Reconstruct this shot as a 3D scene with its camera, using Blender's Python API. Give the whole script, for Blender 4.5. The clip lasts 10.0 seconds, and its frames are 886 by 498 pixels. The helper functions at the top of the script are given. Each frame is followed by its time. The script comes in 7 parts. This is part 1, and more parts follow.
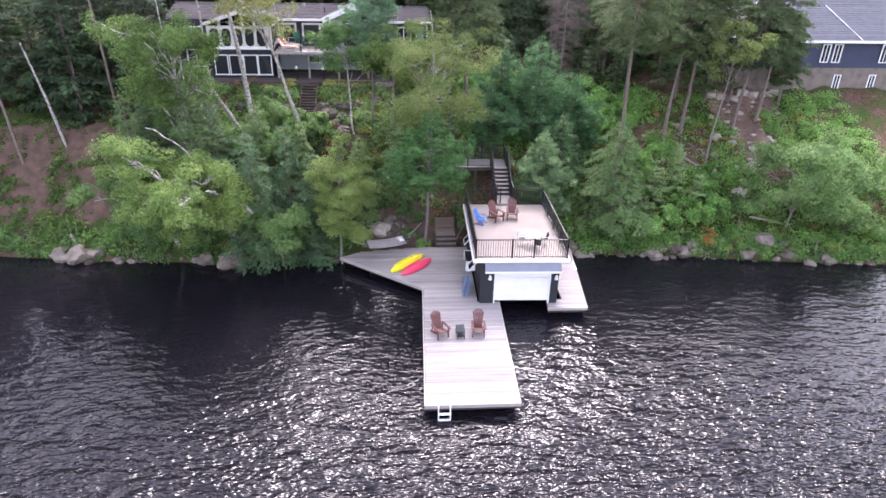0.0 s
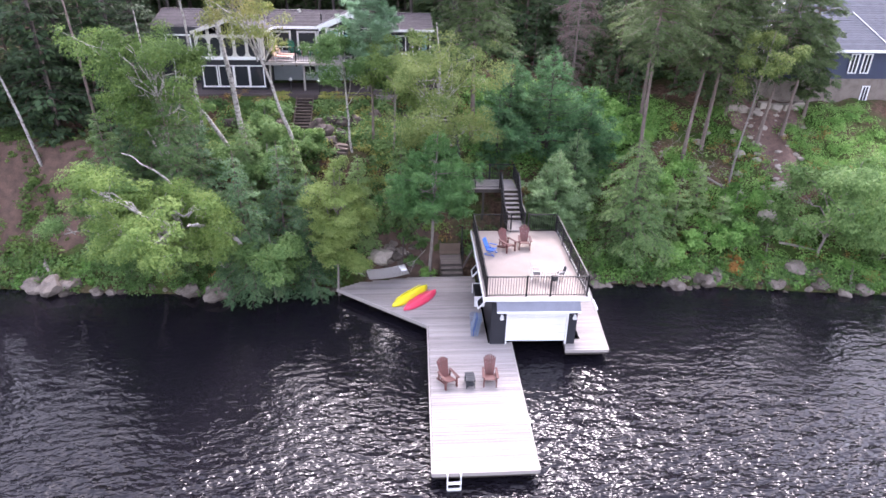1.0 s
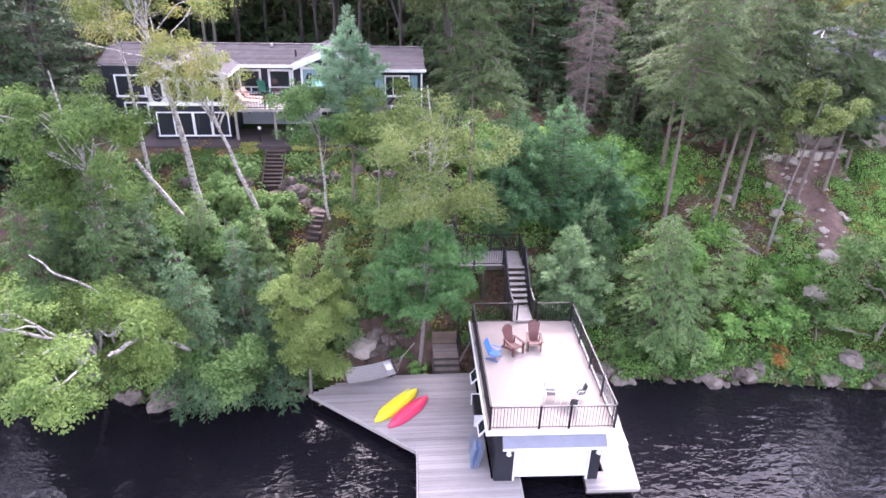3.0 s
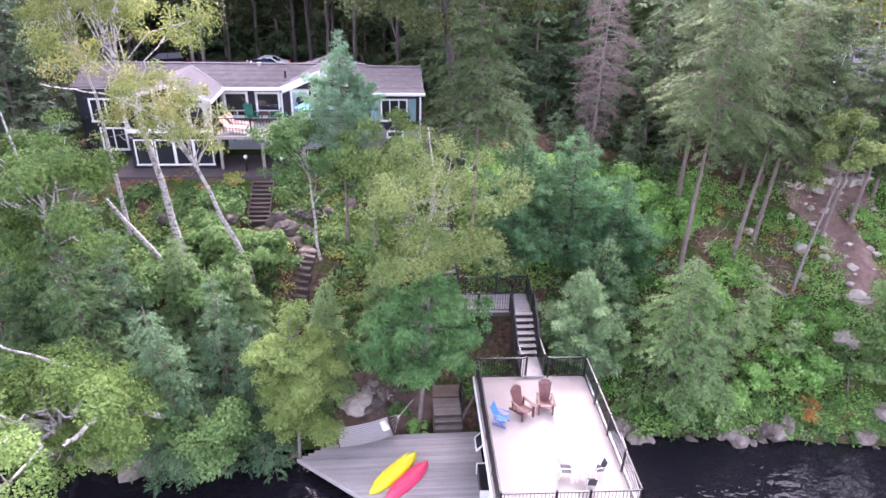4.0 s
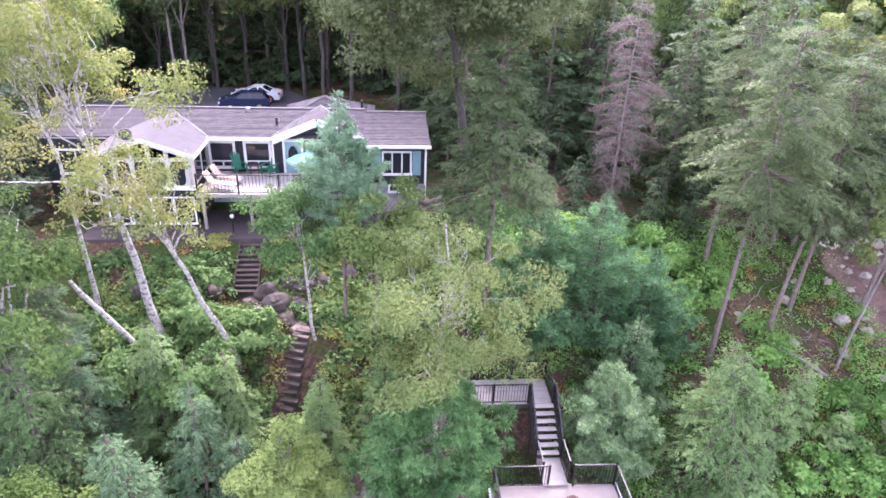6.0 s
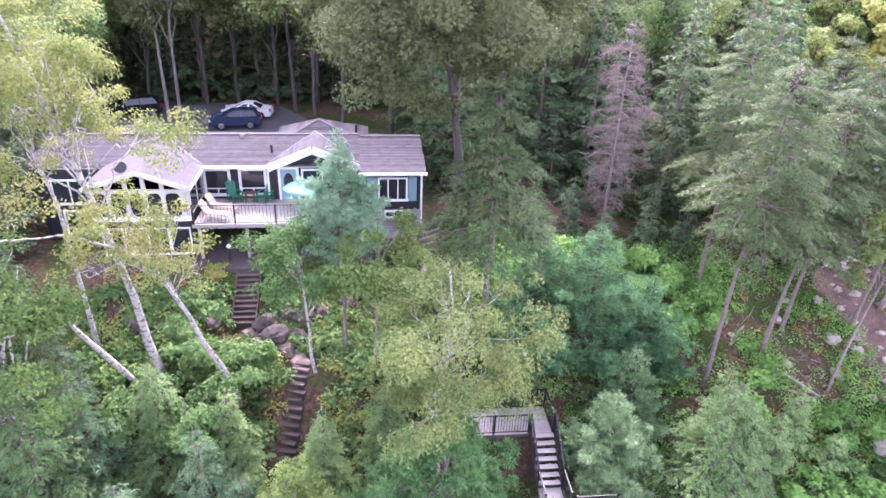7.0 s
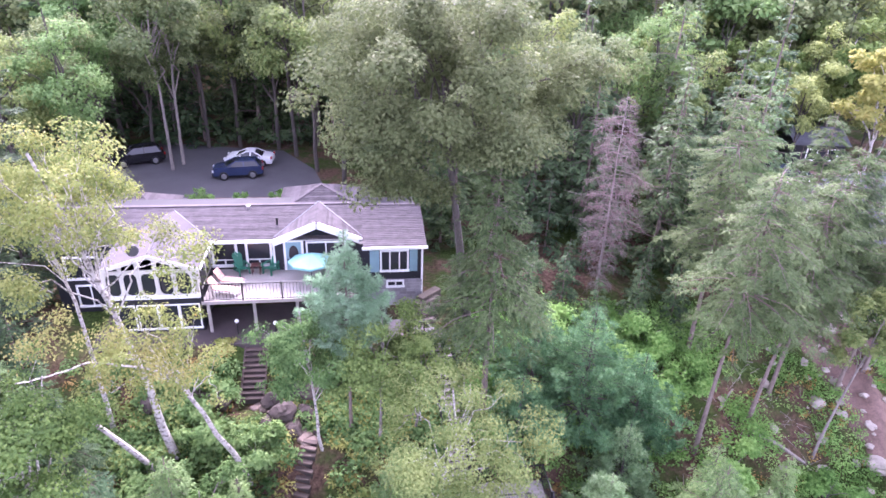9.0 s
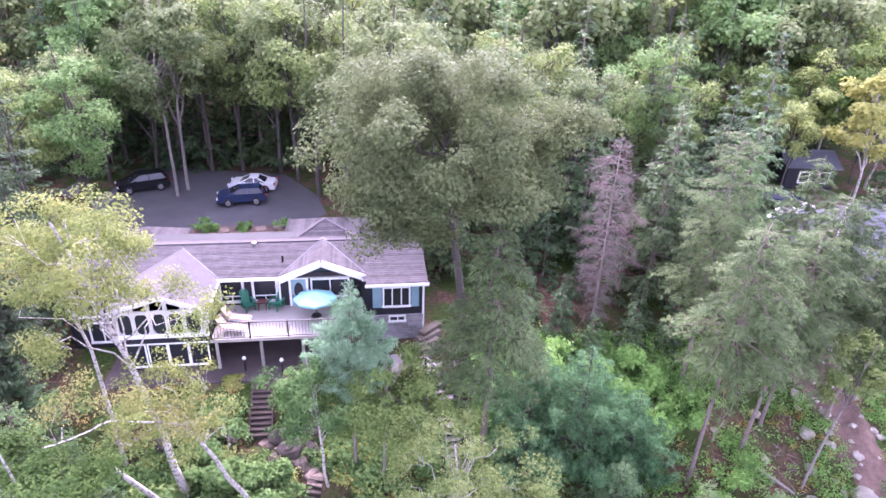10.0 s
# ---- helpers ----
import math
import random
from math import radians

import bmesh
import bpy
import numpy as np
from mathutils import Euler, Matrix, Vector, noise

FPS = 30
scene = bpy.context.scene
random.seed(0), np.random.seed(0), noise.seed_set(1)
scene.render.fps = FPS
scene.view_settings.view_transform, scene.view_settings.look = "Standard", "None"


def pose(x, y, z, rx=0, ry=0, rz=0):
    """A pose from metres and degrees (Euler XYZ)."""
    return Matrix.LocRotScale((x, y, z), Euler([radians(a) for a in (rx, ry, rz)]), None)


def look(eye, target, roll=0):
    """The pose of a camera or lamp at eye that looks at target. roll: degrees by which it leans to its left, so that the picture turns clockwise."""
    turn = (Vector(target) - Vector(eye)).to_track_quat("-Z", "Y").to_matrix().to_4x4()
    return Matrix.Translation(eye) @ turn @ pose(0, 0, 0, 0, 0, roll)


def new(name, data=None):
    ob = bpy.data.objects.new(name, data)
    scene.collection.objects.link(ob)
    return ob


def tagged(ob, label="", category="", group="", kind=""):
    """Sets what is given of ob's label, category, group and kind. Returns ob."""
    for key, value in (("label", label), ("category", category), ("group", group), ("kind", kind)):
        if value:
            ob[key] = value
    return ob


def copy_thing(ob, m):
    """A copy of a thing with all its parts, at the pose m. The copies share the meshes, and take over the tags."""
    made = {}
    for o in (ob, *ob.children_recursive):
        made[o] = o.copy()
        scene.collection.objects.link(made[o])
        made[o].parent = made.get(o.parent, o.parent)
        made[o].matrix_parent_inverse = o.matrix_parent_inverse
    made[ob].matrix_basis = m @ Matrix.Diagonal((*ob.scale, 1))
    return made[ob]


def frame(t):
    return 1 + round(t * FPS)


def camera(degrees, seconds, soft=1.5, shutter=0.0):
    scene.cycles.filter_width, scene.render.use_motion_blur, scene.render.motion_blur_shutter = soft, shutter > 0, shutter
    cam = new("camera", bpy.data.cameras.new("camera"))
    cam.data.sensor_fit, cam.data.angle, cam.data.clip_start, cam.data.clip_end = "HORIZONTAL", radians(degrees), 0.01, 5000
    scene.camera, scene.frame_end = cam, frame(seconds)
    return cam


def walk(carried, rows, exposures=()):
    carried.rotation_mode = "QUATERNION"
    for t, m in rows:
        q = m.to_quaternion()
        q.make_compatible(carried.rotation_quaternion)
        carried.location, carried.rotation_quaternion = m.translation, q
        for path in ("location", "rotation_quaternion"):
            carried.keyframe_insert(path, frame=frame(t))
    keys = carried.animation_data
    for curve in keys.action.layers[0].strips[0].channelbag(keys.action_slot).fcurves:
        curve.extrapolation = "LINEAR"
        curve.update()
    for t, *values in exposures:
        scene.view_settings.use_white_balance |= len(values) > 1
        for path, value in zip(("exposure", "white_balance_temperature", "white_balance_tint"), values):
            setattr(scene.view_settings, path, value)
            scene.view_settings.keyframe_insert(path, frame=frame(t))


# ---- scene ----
cam = camera(70.0, 10.0, soft=1.6)
PATH = [
    (0, (-0.871, -0.894, 17.509), (-0.733, 0.896, 16.628), 1.1),
    (0.5, (-0.953, 0.79, 17.508), (-0.815, 2.581, 16.628), 1.0),
    (1, (-1.031, 2.547, 17.808), (-0.889, 4.334, 16.921), 1.2),
    (1.5, (-1.096, 4.279, 18.22), (-0.949, 6.063, 17.327), 1.3),
    (2, (-0.957, 6.007, 18.603), (-0.807, 7.79, 17.709), 1.2),
    (2.5, (-0.663, 7.809, 18.946), (-0.51, 9.592, 18.053), 1.2),
    (3.8, (-0.412, 12.317, 20.003), (-0.247, 14.094, 19.099), 1.6),
    (4, (-0.44, 12.918, 20.129), (-0.272, 14.694, 19.226), 1.5),
    (4.5, (-0.375, 14.38, 20.439), (-0.208, 16.157, 19.536), 1.5),
    (5, (-0.365, 15.688, 20.74), (-0.197, 17.466, 19.841), 1.5),
    (5.5, (-0.581, 16.853, 21.188), (-0.401, 18.631, 20.29), 1.7),
    (5.7, (-0.715, 17.075, 21.311), (-0.532, 18.854, 20.417), 2.1),
    (6.8, (-1.408, 17.832, 22.68), (-1.173, 19.601, 21.776), 2.2),
    (7, (-1.428, 17.904, 22.925), (-1.19, 19.673, 22.023), 2.2),
    (7.5, (-1.496, 18.049, 23.742), (-1.254, 19.816, 22.838), 2.2),
    (8, (-1.546, 18.298, 24.668), (-1.299, 20.064, 23.763), 2.2),
    (8.5, (-1.585, 18.45, 25.668), (-1.337, 20.217, 24.763), 2.1),
    (9, (-1.696, 18.58, 26.771), (-1.445, 20.346, 25.865), 2.1),
    (9.5, (-1.73, 18.611, 27.888), (-1.481, 20.376, 26.98), 2.0),
    (10, (-1.872, 18.578, 28.993), (-1.617, 20.343, 28.088), 2.0),
]
EXPOSURES = [(0.0, 2.60, 6300, 26), (2.5, 2.95, 6150, 33), (4.5, 3.13, 6150, 36), (7.0, 3.32, 6000, 40), (8.5, 3.34, 5950, 45), (10.0, 3.28, 5880, 49)]
walk(cam, [(t, look(eye, target, roll)) for t, eye, target, roll in PATH], EXPOSURES)

# ---- light ----
SUN_AZ, SUN_EL = 9.0, 48.0  # degrees: turned from +y towards +x, height
world = bpy.data.worlds.new("overcast_sky")
scene.world = world
world.use_nodes = True
wn = world.node_tree.nodes
wl = world.node_tree.links
wn.clear()
sky = wn.new("ShaderNodeTexSky")
sky.sky_type = "NISHITA"
sky.sun_disc = False
sky.sun_elevation = radians(SUN_EL)
sky.sun_rotation = radians(SUN_AZ)
sky.dust_density = 2.4
sky.air_density = 1.0
soft_sky = wn.new("ShaderNodeHueSaturation")
soft_sky.inputs["Saturation"].default_value = 0.45
sky_bg = wn.new("ShaderNodeBackground")
sky_bg.inputs["Strength"].default_value = 0.15
sky_out = wn.new("ShaderNodeOutputWorld")
wl.new(sky.outputs[0], soft_sky.inputs["Color"])
wl.new(soft_sky.outputs[0], sky_bg.inputs["Color"])
wl.new(sky_bg.outputs[0], sky_out.inputs["Surface"])

sun_data = bpy.data.lights.new("sun", "SUN")
sun_data.energy = 0.78
sun_data.angle = radians(15)
sun_data.color = (1.0, 0.97, 0.93)
sun = new("sun", sun_data)
_az, _el = radians(SUN_AZ), radians(SUN_EL)
sun.matrix_world = look((math.sin(_az) * math.cos(_el) * 80, math.cos(_az) * math.cos(_el) * 80 + 30, math.sin(_el) * 80), (0, 30, 0))

# ---- materials ----
MATS = {}


def _ramp(nt, fac, stops):
    r = nt.nodes.new("ShaderNodeValToRGB")
    els = r.color_ramp.elements
    while len(els) < len(stops):
        els.new(0.5)
    for e, (p, c) in zip(els, stops):
        e.position, e.color = p, (*c, 1)
    nt.links.new(fac, r.inputs[0])
    return r.outputs[0]


def _noise(nt, vec, scale, detail=3.0, rough=0.55):
    n = nt.nodes.new("ShaderNodeTexNoise")
    n.inputs["Scale"].default_value, n.inputs["Detail"].default_value = scale, detail
    n.inputs["Roughness"].default_value = rough
    nt.links.new(vec, n.inputs["Vector"])
    return n.outputs["Fac"]


def _math(nt, op, a, b):
    m = nt.nodes.new("ShaderNodeMath")
    m.operation = op
    for i, v in enumerate((a, b)):
        if isinstance(v, (int, float)):
            m.inputs[i].default_value = v
        else:
            nt.links.new(v, m.inputs[i])
    return m.outputs[0]


def _shade(c, k):
    return tuple(min(1.0, max(0.0, v * k)) for v in c)


def mat(name, base, rough=0.7, var=0.25, scale=1.2, fine=30.0, bump=0.15, metal=0.0, each=0.0, tint=None, stretch=None, spec=0.5):
    """A worn surface: broad stains, fine grain, relief; each: how far single pieces differ."""
    if name in MATS:
        return MATS[name]
    m = MATS[name] = bpy.data.materials.new(name)
    m.use_nodes = True
    nt = m.node_tree
    b = nt.nodes["Principled BSDF"]
    co = nt.nodes.new("ShaderNodeTexCoord").outputs["Object"]
    if stretch:
        mp = nt.nodes.new("ShaderNodeMapping")
        mp.inputs["Scale"].default_value = stretch
        nt.links.new(co, mp.inputs["Vector"])
        co = mp.outputs[0]
    broad, grain = _noise(nt, co, scale, 4), _noise(nt, co, fine, 3)
    f = _math(nt, "ADD", _math(nt, "MULTIPLY", broad, 0.65), _math(nt, "MULTIPLY", grain, 0.35))
    if each:
        rnd = nt.nodes.new("ShaderNodeObjectInfo").outputs["Random"]
        isl = nt.nodes.new("ShaderNodeNewGeometry").outputs["Random Per Island"]
        both = _math(nt, "SUBTRACT", _math(nt, "ADD", rnd, isl), 1.0)
        f = _math(nt, "ADD", f, _math(nt, "MULTIPLY", both, each))
    dark, light = _shade(base, 1 - var), _shade(tint or base, 1 + var)
    nt.links.new(_ramp(nt, f, [(0.3, dark), (0.5, base), (0.7, light)]), b.inputs["Base Color"])
    b.inputs["Roughness"].default_value = rough
    b.inputs["Metallic"].default_value = metal
    b.inputs["Specular IOR Level"].default_value = spec
    if bump:
        bp = nt.nodes.new("ShaderNodeBump")
        bp.inputs["Strength"].default_value, bp.inputs["Distance"].default_value = bump, 0.02
        nt.links.new(grain, bp.inputs["Height"])
        nt.links.new(bp.outputs[0], b.inputs["Normal"])
    return m


def _greyed(c, k, part_grey=0.06):
    g = 0.3 * c[0] + 0.6 * c[1] + 0.1 * c[2]
    return tuple(k * (v * (1 - part_grey) + g * part_grey) for v in c)


def leaf_mat(name, dark, mid, light, glow=0.45, odd=None):
    """Foliage: leaves differ one by one, in clumps, and from tree to tree; some light passes through."""
    if name in MATS:
        return MATS[name]
    m = MATS[name] = bpy.data.materials.new(name)
    m.use_nodes = True
    nt = m.node_tree
    b = nt.nodes["Principled BSDF"]
    co = nt.nodes.new("ShaderNodeTexCoord").outputs["Object"]
    isl = nt.nodes.new("ShaderNodeNewGeometry").outputs["Random Per Island"]
    rnd = nt.nodes.new("ShaderNodeObjectInfo").outputs["Random"]
    clump = _noise(nt, co, 0.9, 2)
    f = _math(nt, "ADD", _math(nt, "MULTIPLY", isl, 0.30), _math(nt, "MULTIPLY", clump, 0.90))
    f = _math(nt, "ADD", f, _math(nt, "MULTIPLY", _math(nt, "SUBTRACT", rnd, 0.5), 0.22))
    dark, mid, light = (_greyed(c, k) for c, k in ((dark, 1.6), (mid, 1.4), (light, 1.3)))
    stops = [(0.3, dark), (0.55, mid), (0.82, light)]
    if odd:
        stops.append((0.97, odd))
    col = _ramp(nt, f, stops)
    nt.links.new(col, b.inputs["Base Color"])
    b.inputs["Roughness"].default_value = 0.6
    b.inputs["Specular IOR Level"].default_value = 0.15
    tr = nt.nodes.new("ShaderNodeBsdfTranslucent")
    nt.links.new(col, tr.inputs["Color"])
    mix = nt.nodes.new("ShaderNodeMixShader")
    mix.inputs[0].default_value = glow
    nt.links.new(b.outputs[0], mix.inputs[1])
    nt.links.new(tr.outputs[0], mix.inputs[2])
    nt.links.new(mix.outputs[0], nt.nodes["Material Output"].inputs["Surface"])
    return m


def water_mat():
    m = bpy.data.materials.new("lake_water")
    m.use_nodes = True
    nt = m.node_tree
    b = nt.nodes["Principled BSDF"]
    b.inputs["Base Color"].default_value = (0.009, 0.008, 0.011, 1)
    b.inputs["Roughness"].default_value = 0.02
    b.inputs["IOR"].default_value = 1.33
    co = nt.nodes.new("ShaderNodeTexCoord").outputs["Object"]
    heights = []
    for turn, sc, scale, weight, detail in ((14, (0.55, 1.3, 1), 0.75, 1.2, 2), (-20, (0.7, 1.3, 1), 2.0, 1.0, 2), (30, (0.8, 1.2, 1), 5.0, 0.26, 1)):
        mp = nt.nodes.new("ShaderNodeMapping")
        mp.inputs["Rotation"].default_value = (0, 0, radians(turn))
        mp.inputs["Scale"].default_value = sc
        nt.links.new(co, mp.inputs["Vector"])
        heights.append(_math(nt, "MULTIPLY", _noise(nt, mp.outputs[0], scale, detail), weight))
    h = _math(nt, "ADD", _math(nt, "ADD", heights[0], heights[1]), heights[2])
    gust = _math(nt, "ADD", _math(nt, "MULTIPLY", _noise(nt, co, 0.06, 2), 1.2), 0.3)
    sep = nt.nodes.new("ShaderNodeSeparateXYZ")
    nt.links.new(co, sep.inputs[0])
    lee = nt.nodes.new("ShaderNodeMapRange")
    lee.inputs["From Min"].default_value, lee.inputs["From Max"].default_value = 33.0, 12.0
    lee.inputs["To Min"].default_value, lee.inputs["To Max"].default_value = 0.24, 1.42
    nt.links.new(_math(nt, "ADD", sep.outputs["Y"], _math(nt, "MULTIPLY", sep.outputs["X"], -0.15)), lee.inputs["Value"])
    h = _math(nt, "MULTIPLY", h, _math(nt, "MULTIPLY", gust, _math(nt, "POWER", lee.outputs[0], 2.0)))
    bp = nt.nodes.new("ShaderNodeBump")
    bp.inputs["Strength"].default_value, bp.inputs["Distance"].default_value = 1.0, 0.20
    nt.links.new(h, bp.inputs["Height"])
    nt.links.new(bp.outputs[0], b.inputs["Normal"])
    return m


def ground_mat():
    """Forest floor: leaf litter, moss and weeds; bare reddish earth in patches."""
    m = bpy.data.materials.new("forest_floor")
    m.use_nodes = True
    nt = m.node_tree
    b = nt.nodes["Principled BSDF"]
    co = nt.nodes.new("ShaderNodeTexCoord").outputs["Object"]
    litter = _ramp(nt, _noise(nt, co, 5.0, 6, 0.7), [(0.3, (0.035, 0.023, 0.017)), (0.5, (0.105, 0.064, 0.046)), (0.7, (0.21, 0.14, 0.10))])
    moss = _ramp(nt, _noise(nt, co, 7.0, 5, 0.7), [(0.3, (0.018, 0.03, 0.008)), (0.55, (0.05, 0.085, 0.02)), (0.75, (0.11, 0.15, 0.04))])
    mix = nt.nodes.new("ShaderNodeMixRGB")
    nt.links.new(_ramp(nt, _noise(nt, co, 0.35, 5, 0.65), [(0.42, (0, 0, 0)), (0.57, (1, 1, 1))]), mix.inputs[0])
    nt.links.new(litter, mix.inputs[1])
    nt.links.new(moss, mix.inputs[2])
    nt.links.new(mix.outputs[0], b.inputs["Base Color"])
    b.inputs["Roughness"].default_value = 0.95
    b.inputs["Specular IOR Level"].default_value = 0.1
    bp = nt.nodes.new("ShaderNodeBump")
    bp.inputs["Strength"].default_value, bp.inputs["Distance"].default_value = 0.8, 0.08
    nt.links.new(_noise(nt, co, 9.0, 6, 0.7), bp.inputs["Height"])
    nt.links.new(bp.outputs[0], b.inputs["Normal"])
    return m


def glass_mat(name, tint=(0.03, 0.035, 0.04)):
    """A window pane with a dark room behind it: a glossy dark pane."""
    if name in MATS:
        return MATS[name]
    m = MATS[name] = bpy.data.materials.new(name)
    m.use_nodes = True
    b = m.node_tree.nodes["Principled BSDF"]
    b.inputs["Base Color"].default_value = (*tint, 1)
    b.inputs["Roughness"].default_value = 0.04
    b.inputs["IOR"].default_value = 1.5
    return m


def bark(name, base, mark=None):
    """Bark with furrows along the stem, or dark cross marks for birch."""
    if name in MATS:
        return MATS[name]
    m = MATS[name] = bpy.data.materials.new(name)
    m.use_nodes = True
    nt = m.node_tree
    b = nt.nodes["Principled BSDF"]
    mp = nt.nodes.new("ShaderNodeMapping")
    mp.inputs["Scale"].default_value = (3.5, 3.5, 5) if mark else (12, 12, 2)
    nt.links.new(nt.nodes.new("ShaderNodeTexCoord").outputs["Object"], mp.inputs["Vector"])
    n = _noise(nt, mp.outputs[0], 1.6, 5, 0.7)
    stops = [(0.40, mark), (0.50, base), (0.75, _shade(base, 1.15))] if mark else [(0.3, _shade(base, 0.45)), (0.55, base), (0.8, _shade(base, 1.5))]
    nt.links.new(_ramp(nt, n, stops), b.inputs["Base Color"])
    b.inputs["Roughness"].default_value = 0.9
    bp = nt.nodes.new("ShaderNodeBump")
    bp.inputs["Strength"].default_value, bp.inputs["Distance"].default_value = 0.6, 0.03
    nt.links.new(n, bp.inputs["Height"])
    nt.links.new(bp.outputs[0], b.inputs["Normal"])
    return m


def cloth_stripes(name, a, c, scale):
    m = MATS[name] = bpy.data.materials.new(name)
    m.use_nodes = True
    nt = m.node_tree
    b = nt.nodes["Principled BSDF"]
    w = nt.nodes.new("ShaderNodeTexWave")
    w.bands_direction = "Y"
    w.inputs["Scale"].default_value = scale
    w.inputs["Distortion"].default_value = 0.3
    nt.links.new(nt.nodes.new("ShaderNodeTexCoord").outputs["Object"], w.inputs["Vector"])
    nt.links.new(_ramp(nt, w.outputs["Fac"], [(0.4, a), (0.6, c)]), b.inputs["Base Color"])
    b.inputs["Roughness"].default_value = 0.9
    return m


DOCK = mat("weathered_deck_board", (0.275, 0.25, 0.24), 0.75, 0.34, 0.45, 18, 0.25, each=0.22, stretch=(0.6, 2, 1), spec=0.25)
DOCK_EDGE = mat("pale_dock_edge", (0.36, 0.325, 0.30), 0.6, 0.18, 1.0, 20, 0.2)
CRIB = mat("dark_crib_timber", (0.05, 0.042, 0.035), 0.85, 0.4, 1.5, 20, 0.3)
DECKTOP = mat("beige_deck_membrane", (0.32, 0.27, 0.238), 0.7, 0.2, 0.7, 25, 0.08, spec=0.25)
NAVY = mat("dark_navy_siding", (0.009, 0.010, 0.016), 0.6, 0.3, 1.0, 20, 0.1)
WHITE = mat("white_paint", (0.80, 0.80, 0.79), 0.45, 0.07, 1.5, 25, 0.05)
CREAM = mat("cream_paint", (0.58, 0.555, 0.50), 0.5, 0.08, 1.5, 25, 0.05)
BLACK = mat("black_powder_coat", (0.012, 0.012, 0.013), 0.4, 0.3, 3.0, 40, 0.05)
GREYMETAL = mat("grey_sheet_metal", (0.17, 0.18, 0.215), 0.5, 0.2, 1.0, 12, 0.1)
CEDAR = mat("red_brown_stained_wood", (0.118, 0.042, 0.036), 0.55, 0.3, 3, 30, 0.2, each=0.15)
BLUE = mat("blue_plastic", (0.05, 0.17, 0.55), 0.4, 0.12, 3, 40, 0.05)
GREEN = mat("green_painted_wood", (0.015, 0.17, 0.10), 0.5, 0.15, 3, 30, 0.1)
YELLOW = mat("yellow_kayak_plastic", (0.85, 0.75, 0.02), 0.35, 0.08, 1.5, 30, 0.05)
RED = mat("pink_red_kayak_plastic", (0.80, 0.06, 0.13), 0.35, 0.1, 1.5, 30, 0.05)
STAIRWOOD = mat("grey_tread_wood", (0.25, 0.225, 0.21), 0.65, 0.25, 2, 25, 0.2, each=0.2)
OLDWOOD = mat("brown_old_timber", (0.06, 0.042, 0.035), 0.8, 0.35, 2, 25, 0.3, each=0.25)
SHINGLE = mat("mauve_grey_shingle", (0.095, 0.085, 0.090), 0.95, 0.3, 2.5, 40, 0.3, each=0.3, spec=0.15)
SMOOTHROOF = mat("pale_mauve_roofing", (0.112, 0.102, 0.108), 0.95, 0.15, 2.0, 40, 0.2, each=0.06, spec=0.15)
SLATE = mat("blue_grey_shingle", (0.085, 0.09, 0.11), 0.8, 0.2, 2.5, 40, 0.3, each=0.2)
STONE = mat("grey_granite", (0.095, 0.076, 0.061), 0.85, 0.4, 1.6, 14, 0.5, each=0.35, tint=(0.14, 0.118, 0.10))
PALE = mat("pale_boulder", (0.34, 0.30, 0.255), 0.85, 0.25, 1.6, 14, 0.5, each=0.2)
PLUM = mat("mauve_brown_boulder", (0.058, 0.044, 0.038), 0.85, 0.35, 1.6, 14, 0.5, each=0.3)
ASPHALT = mat("grey_gravel_drive", (0.085, 0.082, 0.088), 0.9, 0.2, 0.5, 25, 0.4)
EARTH = mat("bare_reddish_earth", (0.15, 0.095, 0.076), 0.95, 0.5, 2.2, 14, 0.6)
CONCRETE = mat("pale_concrete", (0.30, 0.285, 0.27), 0.8, 0.15, 1.0, 18, 0.2)
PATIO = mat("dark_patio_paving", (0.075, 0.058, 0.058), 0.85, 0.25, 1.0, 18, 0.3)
DARKBLUE = mat("slate_blue_siding", (0.032, 0.042, 0.08), 0.6, 0.2, 1.0, 18, 0.1)
AQUA = mat("pale_aqua_panel", (0.20, 0.34, 0.38), 0.55, 0.12, 1.5, 20, 0.05)
FABRIC = mat("turquoise_canvas", (0.22, 0.50, 0.49), 0.8, 0.12, 1.5, 30, 0.1)
CUSHION = mat("peach_floral_cushion", (0.66, 0.40, 0.32), 0.9, 0.3, 9, 30, 0.1, tint=(0.75, 0.62, 0.52))
RUBBER = mat("black_rubber", (0.015, 0.015, 0.015), 0.8, 0.2, 3, 30, 0.1)
CHROME = mat("bright_metal", (0.6, 0.6, 0.6), 0.3, 0.1, 3, 30, 0.02, metal=1.0)
CAR_NAVY = mat("dark_blue_car_paint", (0.025, 0.038, 0.085), 0.25, 0.1, 2, 30, 0.0)
CAR_WHITE = mat("white_car_paint", (0.75, 0.75, 0.75), 0.25, 0.05, 2, 30, 0.0)
GREY = mat("grey_sling_fabric", (0.035, 0.037, 0.042), 0.7, 0.2, 3, 40, 0.1)
ROPE = mat("pale_rope", (0.5, 0.47, 0.42), 0.9, 0.15, 5, 40, 0.1)
GLASS = glass_mat("window_glass", (0.022, 0.024, 0.03))
TABLEGLASS = glass_mat("frosted_table_glass", (0.55, 0.57, 0.56))
LAMPGLASS = mat("frosted_lamp_glass", (0.7, 0.7, 0.68), 0.3, 0.05, 3, 30, 0.0)
BIRCH_BARK = bark("birch_bark", (0.42, 0.39, 0.36), (0.12, 0.105, 0.095))
PINE_BARK = bark("pine_bark", (0.20, 0.155, 0.135))
# Darker copy of grey_bark with the woods' shade put into its colour.
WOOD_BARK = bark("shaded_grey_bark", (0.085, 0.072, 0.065))
